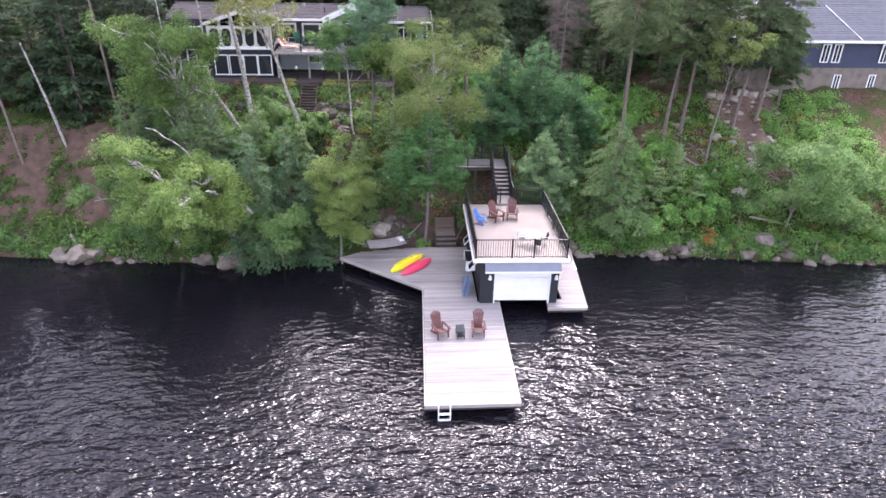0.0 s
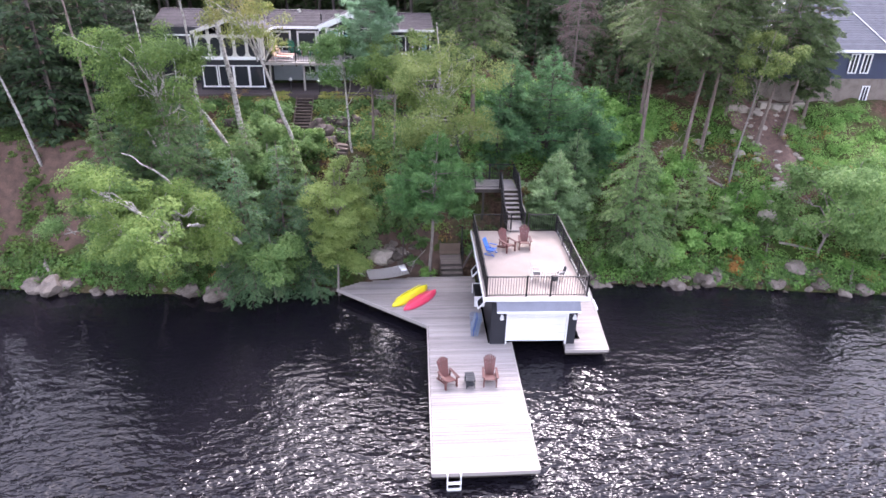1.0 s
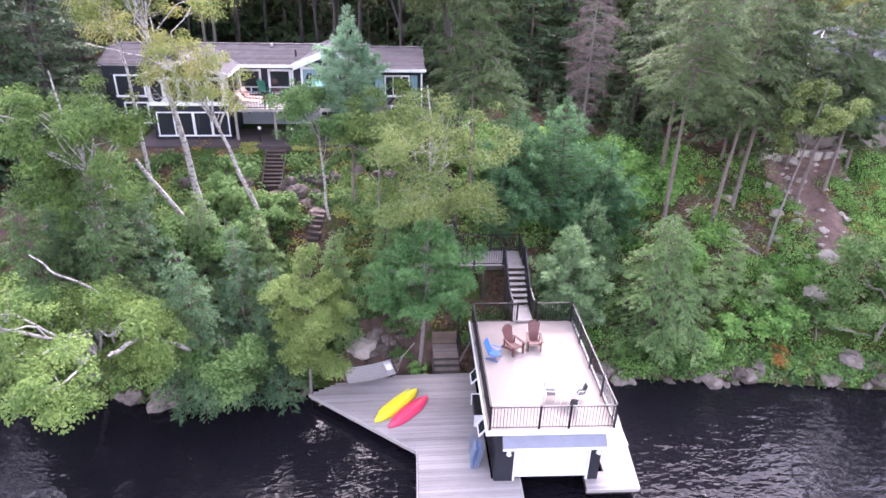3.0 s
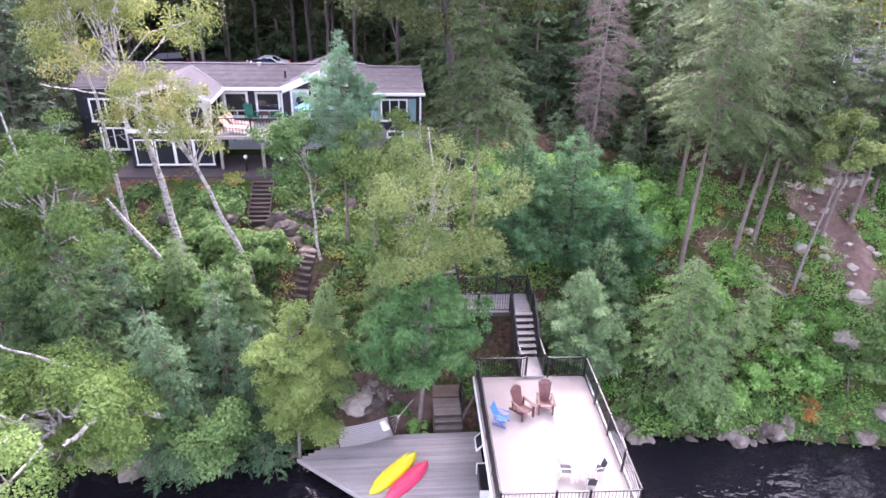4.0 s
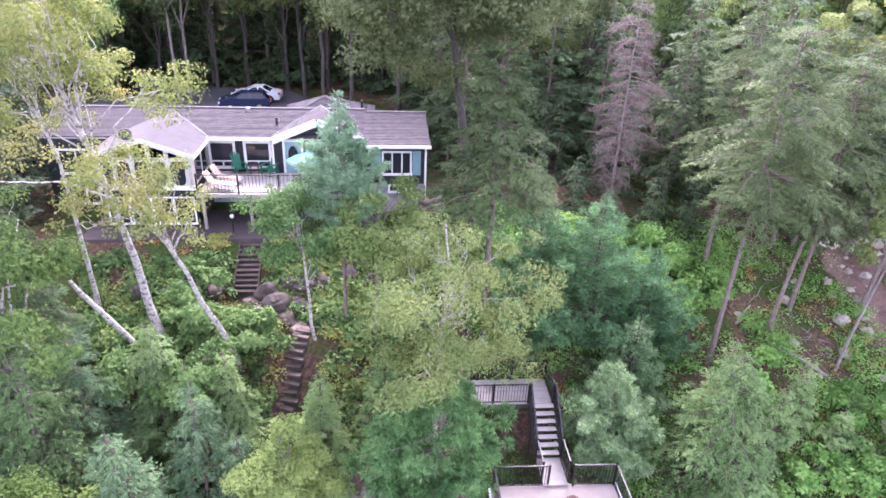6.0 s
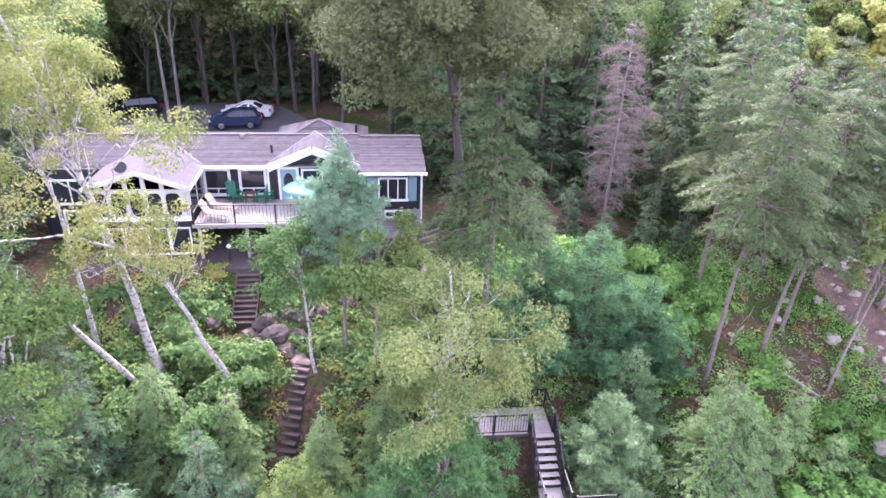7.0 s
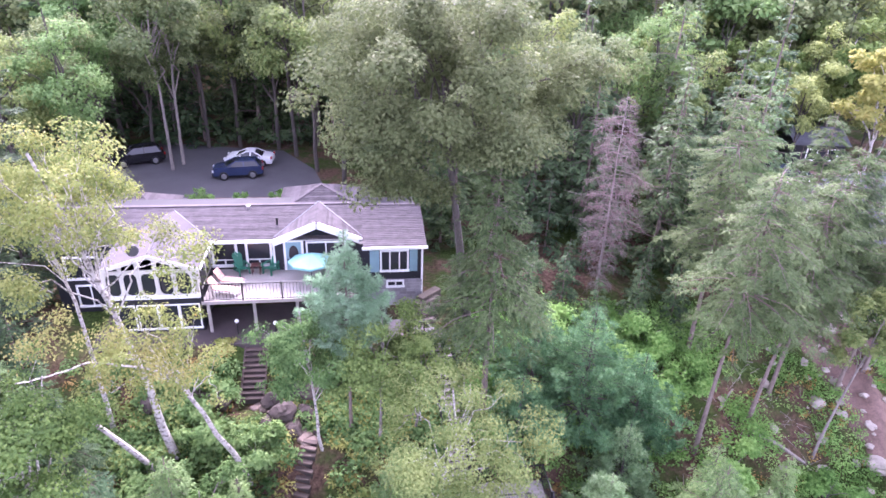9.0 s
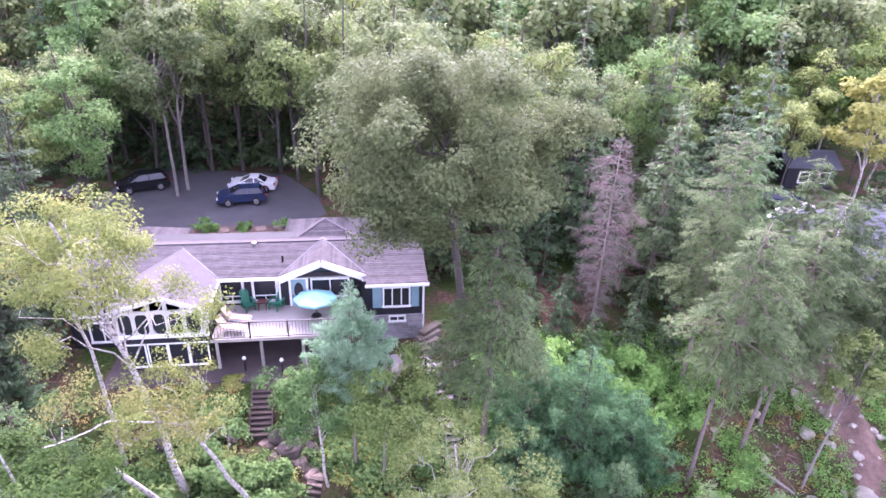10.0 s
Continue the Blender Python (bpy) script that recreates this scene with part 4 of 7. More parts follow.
# ---- house deck ----
hdeck = thing("house_deck", -6.3, 46.15, 8.2, 0, "raised pale wooden deck on posts in front of the house", "deck")
for k in range(23):
    y = 0.02 + k * 0.143
    part("board", box(-3.25, 4.4, y, y + 0.135, FL - 8.24, FL - 8.2), DOCK_EDGE, hdeck)
part("rim_board", box(-3.28, 4.43, -0.05, 0.015, FL - 8.34, FL - 8.17), DOCK_EDGE, hdeck, "pale deck edge board")
for k in range(9):
    part("joist", box(-3.2 + k * 0.93, -3.12 + k * 0.93, 0.05, 3.3, FL - 8.45, FL - 8.25), CRIB, hdeck)
for x in (-3.1, -0.9, 1.2, 3.3):
    part("post", box(x, x + 0.14, 0.05, 0.19, -0.2, FL - 8.4), STAIRWOOD, hdeck)
hrail = thing("deck_railing", -6.3, 46.15, FL, 0, "black railing along the house deck", "railing")
railing(hrail, [(-3.2, 0.0, 0), (4.38, 0.0, 0), (4.38, 2.9, 0)], 0.98, 1.9, gap=0.16)
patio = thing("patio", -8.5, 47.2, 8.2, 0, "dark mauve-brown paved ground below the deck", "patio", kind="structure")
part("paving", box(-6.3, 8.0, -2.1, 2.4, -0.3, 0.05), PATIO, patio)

# ---- drive behind the house ----
drive = thing("drive", -13.5, 66.0, 8.6, 0, "grey gravel parking area behind the house", "driveway", kind="structure")
part("surface", prism([(-9, -4.0), (2, -4.6), (6.5, -3.6), (9.0, -1.0), (8.0, 3.0), (5.0, 8.0), (-2.0, 9.5), (-9.0, 11.5), (-18, 14), (-18, 8), (-11, 3)], -0.2, 0.035), ASPHALT, drive)
bed = thing("flower_bed", -10.6, 62.1, 8.5, 0, "planted garden bed with mulch behind the house", "garden bed", kind="structure")
part("mulch", prism([(-3.8, -0.9), (3.6, -0.9), (3.4, 0.75), (-3.4, 0.85)], -0.2, 0.22), EARTH, bed)

# ---- vegetation ----
RNG = np.random.default_rng(7)


def _unit(v):
    return v / np.maximum(np.linalg.norm(v, axis=-1, keepdims=True), 1e-9)


def blades(P, D, length, width, rng, N=None):
    """Diamond leaves: foot P, direction D, facing N; returns vertices and quads."""
    n = len(P)
    D = _unit(D)
    side = _unit(np.cross(D, _unit(rng.normal(size=(n, 3))) if N is None else N))
    L = (length * rng.uniform(0.7, 1.3, n))[:, None]
    W = (width * rng.uniform(0.7, 1.3, n))[:, None]
    mid = P + D * L * 0.5
    sag = np.array([0, 0, -1.0]) * L * 0.12
    v = np.stack([P, mid + side * W * 0.5, P + D * L + sag, mid - side * W * 0.5], 1).reshape(-1, 3)
    return v, np.arange(4 * n).reshape(-1, 4)


def tubes(segs, name, material, sides=5):
    """Tapered stems: rows of p, q, r0, r1."""
    p, q = np.array([s[0] for s in segs], float), np.array([s[1] for s in segs], float)
    r0, r1 = np.array([s[2] for s in segs]), np.array([s[3] for s in segs])
    d = _unit(q - p)
    ref = np.where(np.abs(d[:, 2:3]) > 0.9, np.array([[1.0, 0, 0]]), np.array([[0, 0, 1.0]]))
    u = _unit(np.cross(d, ref))
    w = np.cross(d, u)
    a = np.arange(sides) * 2 * np.pi / sides
    ring = np.cos(a)[None, :, None] * u[:, None] + np.sin(a)[None, :, None] * w[:, None]
    lo = p[:, None] + ring * r0[:, None, None]
    hi = q[:, None] + ring * r1[:, None, None]
    co = np.concatenate([lo, hi], 1).reshape(-1, 3)
    i = np.arange(sides)
    f = np.stack([i, (i + 1) % sides, (i + 1) % sides + sides, i + sides], -1)
    faces = (np.arange(len(segs))[:, None, None] * 2 * sides + f[None]).reshape(-1, 4)
    me = raw_mesh(name, co, faces, material)
    me.polygons.foreach_set("use_smooth", [True] * len(me.polygons))
    return me


def stem(base, tip, r0, r1, bend, rng, n=8, sweep=1.0):
    """A gently crooked trunk as points and radii; sweep over 1: it leans more towards the top."""
    base, tip = np.array(base, float), np.array(tip, float)
    t = np.linspace(0, 1, n)
    pts = base + (tip - base) * np.stack([t**sweep, t**sweep, t], 1)
    off = np.cumsum(rng.normal(size=(n, 3)) * [1, 1, 0.1], 0) * bend
    off -= off[0]
    off -= t[:, None] * off[-1] * 0.8
    return pts + off, r0 + (r1 - r0) * t**0.8


def _along(pts, f):
    k = np.clip(f, 0, 0.999) * (len(pts) - 1)
    i = k.astype(int)
    return pts[i] + (pts[i + 1] - pts[i]) * (k - i)[:, None]


def crooked(a, e, r0, r1, rng, n=4, lift=0.12, wild=0.06):
    """A crooked limb from a to e as tapered segments."""
    L = np.linalg.norm(e - a)
    t = np.linspace(0, 1, n + 1)[:, None]
    p = a + (e - a) * t + np.array([0, 0, 1.0]) * lift * L * np.sin(np.pi * t)
    p[1:-1] += rng.normal(size=(n - 1, 3)) * wild * L
    rr = r0 + (r1 - r0) * t[:, 0]
    return [(p[i], p[i + 1], rr[i], rr[i + 1]) for i in range(n)]


def leafy(seed, height, r, crown0, leaf, n, trunk_r, bark_m, leaf_m, lean=(0, 0), clumps=60, flat=1.0, weep=0.0, shape="ball", limbs=14, bend=0.05, fork=1.0, hollow=0.35, sweep=1.0, puff=0.27, lobes=0, cup=0.5):
    """A broad-leaved tree: trunk, crooked limbs to lobes of the crown, each lobe a heap of leafy clumps with gaps between."""
    rng = np.random.default_rng(seed)
    top = np.array([lean[0], lean[1], height * 0.93])
    pts, rad = stem((0, 0, -0.4), top, trunk_r, trunk_r * 0.22, bend * height / 6, rng, sweep=sweep)
    segs = [(pts[i], pts[i + 1], rad[i], rad[i + 1]) for i in range(len(pts) - 1)]
    c0, ch = crown0 * height, height * (1 - crown0)
    nl = lobes or max(6, clumps // 6)
    k = np.arange(nl) + 0.5
    up, turn = 1 - 2 * k / nl, k * 2.39996 + seed
    q = np.stack([np.sqrt(1 - up**2) * np.cos(turn), np.sqrt(1 - up**2) * np.sin(turn), up], 1) + rng.normal(size=(nl, 3)) * 0.22
    q *= rng.uniform(max(hollow, 0.35), 0.84, nl)[:, None]
    hz = np.clip((q[:, 2] + 1) / 2, 0.02, 0.98)
    if shape == "cone":
        wide = np.clip(1.15 - hz, 0.12, 1.0)
    elif shape == "tall":
        wide = np.clip(0.55 + 0.45 * np.sin(np.pi * hz), 0.3, 1)
    else:
        wide = np.ones(nl)
    f = np.clip((c0 + hz * ch) / height, 0, 1)
    axis = _along(pts, f)
    lobe = np.stack([axis[:, 0] + q[:, 0] * r * wide, axis[:, 1] + q[:, 1] * r * wide, c0 + hz * ch * flat], 1)
    lobe[:, 2] -= weep * np.hypot(q[:, 0], q[:, 1]) * r
    big = r * 0.46 * rng.uniform(0.65, 1.25, nl) * (1 if nl < 16 else (16 / nl) ** 0.25)
    own = np.concatenate([np.arange(nl), rng.choice(nl, max(0, clumps - nl), p=big**2 / (big**2).sum())])[:max(clumps, nl)]
    outward = _unit(q * [1, 1, 0.8])
    way = _unit(rng.normal(size=(len(own), 3)) + outward[own] * 0.7 + [0, 0, 0.35])
    C = lobe[own] + way * (big[own] * rng.uniform(0.3, 1.05, len(own)))[:, None] * [1, 1, 0.8]
    for j in range(nl):
        if j >= limbs * 1.5:
            break
        fb = max(0.25, 0.85 * crown0, min(0.92, f[j] - rng.uniform(0.08, 0.25)))
        a = _along(pts, np.array([fb]))[0]
        rb = trunk_r * (1 - fb) * 0.6 * fork + 0.012
        segs += crooked(a, lobe[j], rb, rb * 0.45, rng)
        for c in C[own == j][:3]:
            segs += crooked(lobe[j] * 0.8 + a * 0.2, c, rb * 0.4, 0.005, rng, 3)
    size = rng.uniform(0.5, 1.15, len(C)) * r * (puff if shape != "cone" else 0.22) * 1.1
    which = rng.choice(len(C), n, p=size**2 / (size**2).sum())
    off = _unit(rng.normal(size=(n, 3)) + [0, 0, 0.25]) * (rng.uniform(0, 1, n) ** 0.4)[:, None]
    P = C[which] + off * size[which][:, None] * [1, 1, 0.62]
    face = _unit(off * 0.55 + outward[own][which] * 0.3 + [0, 0, cup] + rng.normal(size=(n, 3)) * 0.33)
    D = np.cross(face, rng.normal(size=(n, 3))) + off * 0.3 + [0, 0, -0.15 - weep]
    v, q4 = blades(P, D, leaf * 1.3, leaf * 0.95, rng, face)
    return tubes(segs, "trunk", bark_m), raw_mesh("crown", v, q4, leaf_m)


def needled(seed, height, r, crown0, n, trunk_r, bark_m, leaf_m, kind="spruce", lean=(0, 0), leaf=0.2, wide=0.07, whorls=16, per=6):
    """A conifer: whorls of boughs with side sprays. kind: spruce, hemlock, tall (open, ragged), pine (tufts), dead (bare, drooping)."""
    rng = np.random.default_rng(seed)
    pts, rad = stem((0, 0, -0.4), (lean[0], lean[1], height), trunk_r, 0.015, 0.02 * height / 8, rng)
    segs = [(pts[i], pts[i + 1], rad[i], rad[i + 1]) for i in range(len(pts) - 1)]
    PP, DD, NN = [], [], []
    c0 = crown0
    hs, azs, Ls = [], [], []
    for w in range(whorls):
        turn = rng.uniform(0, 2 * np.pi)
        swell = rng.uniform(0.75, 1.15)
        for b in range(per):
            h = c0 + (1 - c0) * ((w + rng.uniform(-0.45, 0.45)) / whorls)
            h = min(max(h, c0), 0.985)
            g = (h - c0) / (1 - c0)
            if kind == "pine":
                L = r * (0.45 + 0.75 * np.sin(np.pi * min(1, g * 0.75 + 0.22))) * (1.03 - g**1.9)
            elif kind == "tall":
                L = r * (1.05 - g) ** 0.62 * min(1.0, 0.5 + 2.0 * g)
            elif kind == "dead":
                L = r * (0.5 + 0.55 * np.sin(np.pi * g * 0.85)) * (1.02 - g**12) * rng.uniform(0.6, 1.25)
            else:
                L = r * (1.04 - g) ** 0.75
            L *= swell * rng.uniform(0.5, 1.2)
            hs.append(h), azs.append(turn + 2 * np.pi * (b + rng.uniform(-0.35, 0.35)) / per), Ls.append(max(L, 0.15))
    hs, azs, Ls = np.array(hs), np.array(azs), np.array(Ls)
    share = Ls**1.6
    counts = np.maximum(6, (n * share / share.sum())).astype(int)
    droop = {"spruce": -0.12, "hemlock": -0.22, "pine": 0.20, "tall": -0.24, "dead": -0.25}[kind]
    for h, az, L, cnt in zip(hs, azs, Ls, counts):
        a = _along(pts, np.array([h]))[0]
        out = np.array([np.cos(az), np.sin(az), 0])
        rise = droop + rng.normal() * (0.2 if kind == "tall" else 0.1) + 0.45 * max(0, h - 0.7)
        e = a + out * L + [0, 0, rise * L]
        curve = {"hemlock": -0.18, "tall": -0.14, "dead": -0.22}.get(kind, 0.10) * L
        mpt = (a + e) / 2 + [0, 0, -curve * 0.6]
        rb = 0.008 + 0.008 * L
        segs += [(a, mpt, rb, rb * 0.7), (mpt, e, rb * 0.7, 0.004)]
        sidev = np.array([-out[1], out[0], 0])
        if kind == "dead":
            for _ in range(7):
                s0 = a + (e - a) * rng.uniform(0.25, 0.98) - [0, 0, curve * 0.5]
                segs.append((s0, s0 + (out * 0.3 + rng.normal(size=3) * [0.4, 0.4, 0.25] - [0, 0, 0.15]) * L * 0.5, 0.011, 0.003))
        m = max(4, int(5 + 5 * L))
        tj = np.sort(rng.uniform(0.2, 1.0, m)) ** 0.85
        sg = np.where(np.arange(m) % 2, 1.0, -1.0)
        bl = L * 0.42 * np.clip(1.2 - tj, 0.2, 1) * rng.uniform(0.7, 1.3, m)
        root = a + (mpt - a) * np.minimum(1, 2 * tj)[:, None] + (e - mpt) * np.maximum(0, 2 * tj - 1)[:, None]
        arm = sidev * (sg * rng.uniform(0.5, 0.95, m))[:, None] + out * rng.uniform(0.45, 0.8, m)[:, None]
        own = rng.choice(m, cnt, p=bl / bl.sum())
        u = rng.uniform(0.0, 1.0, cnt) ** 0.75
        P = root[own] + arm[own] * (u * bl[own])[:, None] + rng.normal(size=(cnt, 3)) * [0.035, 0.035, 0.03]
        if kind in ("hemlock", "tall", "dead"):
            P[:, 2] -= u**2 * bl[own] * 0.28
        if kind == "pine":
            k = max(3, cnt // 26)
            heads = P[rng.integers(0, cnt, k)] + np.array([0, 0, 0.05])
            mine = rng.integers(0, k, cnt)
            spread = _unit(rng.normal(size=(cnt, 3)) + out * 0.35 + [0, 0, 0.55])
            P = heads[mine] + spread * 0.04
            D = spread
            N = _unit(np.array([0, 0, 1.0]) + spread * 0.5 + rng.normal(size=(cnt, 3)) * 0.3)
        elif kind == "dead":
            D = arm[own] * 0.5 + rng.normal(size=(cnt, 3)) * 0.4 + [0, 0, -0.55]
            N = _unit(rng.normal(size=(cnt, 3)) + [0, 0, 0.5])
        else:
            D = arm[own] + rng.normal(size=(cnt, 3)) * [0.5, 0.5, 0.22] + np.array([0, 0, -1.0]) * (0.1 + 0.3 * u)[:, None]
            N = _unit(np.array([0, 0, 1.0]) + out * 0.35 + rng.normal(size=(cnt, 3)) * 0.3)
        PP.append(P), DD.append(D), NN.append(N)
    P, D, N = np.concatenate(PP), np.concatenate(DD), np.concatenate(NN)
    v, q4 = blades(P, D, leaf, wide, rng, N)
    return tubes(segs, "trunk", bark_m, 4), raw_mesh("crown", v, q4, leaf_m)


def plant(name, meshes, x, y, rz=0, scale=1.0, label="", category="tree", group="", z=None, dz=0.0):
    t = thing(name, x, y, (land1(x, y) if z is None else z) + dz, rz, label, category, group)
    t.scale = (scale,) * 3
    for n, me in zip(("trunk", "crown"), meshes):
        ob = new(n, me)
        ob.parent = t
    return t


# the trees along the shore
leaning = plant("maple_tree", leafy(11, 8.4, 3.5, 0.12, 0.08, 48000, 0.17, BIRCH_BARK, L_MAPLE, (-2.6, -8.6), 190, limbs=22, bend=0.1, puff=0.17, hollow=0.25, lobes=26), -10.0, 34.6, label="yellow-green maple leaning far out over the water", dz=0.0)


def bare_limb(tree, pts, r0, r1):
    """A leafless crooked limb of a tree, by its points in the world."""
    o = np.array(tree.matrix_world.translation)
    pts = np.array(pts, float) - o
    t = np.linspace(0, len(pts) - 1, 5 * len(pts))
    for _ in range(2):
        pts = np.stack([np.interp(t, np.linspace(0, len(pts) - 1, len(pts)) if len(pts) < len(t) else t, pts[:, a]) for a in range(3)], 1)
        pts[1:-1] = 0.3 * pts[:-2] + 0.4 * pts[1:-1] + 0.3 * pts[2:]
    pts[1:] += np.cumsum(np.random.default_rng(3).normal(size=(len(pts) - 1, 3)) * 0.018, 0)
    k = len(pts) - 1
    rr = [r0 + (r1 - r0) * i / k for i in range(k + 1)]
    ob = new("bare_limb", tubes([(pts[i], pts[i + 1], rr[i], rr[i + 1]) for i in range(k)], "bare_limb", BIRCH_BARK, 7))
    ob.parent = tree
    return tagged(ob, "crooked bare white limb")


bare_limb(leaning, [(-8.7, 33.4, 2.0), (-8.85, 32.2, 3.3), (-9.1, 31.3, 4.35), (-9.6, 30.7, 5.05), (-9.95, 29.8, 5.65), (-9.75, 28.7, 6.2), (-9.57, 27.9, 6.57), (-9.7, 27.2, 6.8)], 0.12, 0.055)
bare_limb(leaning, [(-11.0, 30.6, 7.0), (-11.4, 29.8, 8.2), (-11.83, 29.3, 8.68), (-12.3, 29.6, 8.95), (-13.03, 30.3, 9.0)], 0.05, 0.02)
bare_limb(leaning, [(-11.6, 29.6, 5.0), (-11.7, 28.6, 6.0), (-12.1, 28.0, 6.15), (-12.75, 27.9, 6.05), (-13.3, 28.2, 5.9)], 0.045, 0.02)
plant("maple_tree", leafy(7, 15.4 - land1(-13.2, 36.2), 3.1, 0.40, 0.09, 26000, 0.14, BIRCH_BARK, L_MAPLE, (0.2, -1.6), 110, limbs=16, bend=0.06, puff=0.2, hollow=0.25), -13.2, 36.2, label="tall yellow-green maple with pale limbs on the bank")
plant("maple_tree", leafy(12, 7.0, 2.7, 0.20, 0.068, 32000, 0.15, BIRCH_BARK, L_GREEN, (-0.6, -5.4), 80, limbs=20, bend=0.1, puff=0.2, hollow=0.25), -14.0, 34.4, label="broad yellow-green tree leaning over the shore rocks")
plant("hemlock_tree", needled(10, 9.2, 2.5, 0.05, 19000, 0.13, PINE_BARK, L_HEMLOCK, "hemlock", (-0.2, -1.4), leaf=0.18, wide=0.055, whorls=24, per=8), -12.3, 35.4, label="tall green hemlock on the bank")
plant("hemlock_tree", needled(9, 8.4, 2.2, 0.05, 18000, 0.12, PINE_BARK, L_BLUEHEM, "hemlock", (0.1, -1.8), leaf=0.18, wide=0.055, whorls=24, per=8), -8.9, 33.6, label="bluish-green hemlock over the shore rocks")
plant("hemlock_tree", needled(13, 8.0, 2.5, 0.05, 17000, 0.13, PINE_BARK, L_HEMLOCK, "hemlock", (-0.3, -0.8), leaf=0.18, wide=0.055, whorls=22, per=8), -15.8, 35.8, label="green hemlock on the bank behind the shore")
plant("birch_tree", leafy(14, 8.5, 1.62, 0.08, 0.07, 42000, 0.09, GREY_BARK, L_YOUNG, (0.1, -0.5), 260, shape="tall", limbs=10, puff=0.24, lobes=80), -4.15, 33.0, label="small upright yellow-green tree beside the dock")
plant("birch_tree", leafy(15, 12.4, 2.9, 0.36, 0.068, 25000, 0.12, BIRCH_BARK, L_SOFT, (-0.4, -3.4), 150, weep=0.35, limbs=12, fork=0.4, puff=0.19, hollow=0.3), 1.3, 37.0, label="tall pale birch with drooping yellow-green leaves above the dock")
plant("pine_tree", needled(16, 9.3, 2.35, 0.46, 38000, 0.12, GREY_BARK, L_SOFTPINE, "pine", (0.3, -2.0), leaf=0.22, wide=0.036, whorls=7, per=8), 0.72, 34.5, label="soft green white pine with a bare trunk by the hammock")
plant("pine_tree", needled(17, 5.4, 1.9, 0.10, 42000, 0.1, PINE_BARK, L_SILVER, "pine", leaf=0.21, wide=0.034, whorls=14, per=8), 8.2, 36.3, label="bushy silvery young white pine beside the stairs")
plant("hemlock_tree", needled(18, 6.9, 3.1, 0.14, 40000, 0.12, PINE_BARK, L_LIGHTHEM, "hemlock", leaf=0.125, wide=0.045, whorls=22, per=7), 12.5, 35.4, label="broad green hemlock on the rocky shore")
plant("maple_tree", leafy(19, 6.6, 3.0, 0.10, 0.11, 20000, 0.1, GREY_BARK, L_GREEN, (0.3, -0.8), 90, limbs=18), 23.6, 34.2, label="spreading green shrubby tree at the water's edge")
for x, y, h, r, s in ((15.6, 36.4, 3.6, 1.2, 20), (17.3, 37.6, 3.4, 1.1, 21), (13.6, 37.6, 4.6, 1.4, 22), (18.2, 36.0, 2.6, 1.0, 23)):
    plant("spruce_tree", needled(s, h, r, 0.05, 4500, 0.07, PINE_BARK, L_LIGHTHEM, "spruce", leaf=0.16, wide=0.06, whorls=14, per=6), x, y, label="small green spruce on the brushy slope", group="young spruces on the slope")

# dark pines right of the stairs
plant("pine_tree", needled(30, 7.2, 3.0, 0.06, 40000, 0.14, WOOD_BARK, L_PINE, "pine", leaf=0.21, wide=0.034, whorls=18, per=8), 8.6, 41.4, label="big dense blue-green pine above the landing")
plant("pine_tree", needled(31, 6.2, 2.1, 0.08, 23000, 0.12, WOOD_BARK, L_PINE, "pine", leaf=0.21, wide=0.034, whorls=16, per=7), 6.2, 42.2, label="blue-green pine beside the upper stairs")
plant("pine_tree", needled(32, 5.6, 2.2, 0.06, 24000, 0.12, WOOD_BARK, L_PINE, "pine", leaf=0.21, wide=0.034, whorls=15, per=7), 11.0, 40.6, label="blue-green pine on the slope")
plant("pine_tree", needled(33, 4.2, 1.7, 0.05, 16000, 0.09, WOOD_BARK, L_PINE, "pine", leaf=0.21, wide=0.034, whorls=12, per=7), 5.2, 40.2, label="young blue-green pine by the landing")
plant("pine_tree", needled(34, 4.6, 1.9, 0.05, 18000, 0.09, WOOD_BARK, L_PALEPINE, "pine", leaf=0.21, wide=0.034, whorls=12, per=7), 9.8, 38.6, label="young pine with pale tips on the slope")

for x, y, h, r, s, lm in ((-7.6, 32.9, 5.0, 1.8, 25, L_GREEN), (-8.2, 37.6, 4.0, 1.7, 29, L_GREEN)):
    plant("alder_tree", leafy(s, h, r, 0.12, 0.105, 11000, 0.08, GREY_BARK, lm, (0.1, -0.22 * h), 70, limbs=12), x, y, label="leafy green alder on the steep bank", group="alders on the bank")

# hemlocks between the shore and the garden on the left
for x, y, h, r, s, lm in ((-7.2, 34.4, 7.6, 2.1, 40, L_BLUEHEM), (-5.7, 33.6, 6.8, 1.8, 41, L_BLUEHEM), (-11.8, 36.6, 6.6, 2.2, 42, L_BLUEHEM), (-9.4, 37.4, 5.0, 1.9, 43, L_HEMLOCK),
                         (-6.8, 37.2, 4.2, 1.7, 44, L_LIGHTHEM), (-13.6, 38.6, 6.4, 2.2, 45, L_DARK), (-15.8, 38.0, 5.4, 2.0, 46, L_BLUEHEM), (-3.2, 36.4, 4.8, 1.6, 47, L_LIGHTHEM), (-15.2, 38.8, 8.2, 2.4, 49, L_HEMLOCK), (-14.2, 37.2, 9.0, 2.3, 36, L_BLUEHEM), (-14.4, 36.6, 6.5, 2.0, 37, L_HEMLOCK), (-0.8, 37.4, 4.4, 1.7, 48, L_LIGHTHEM)):
    plant("hemlock_tree", needled(s, h, r, 0.04, 15000, 0.1, PINE_BARK, lm, "hemlock", leaf=0.16, wide=0.046, whorls=18, per=7), x, y, label="dense green hemlock on the steep bank", group="hemlocks on the bank")

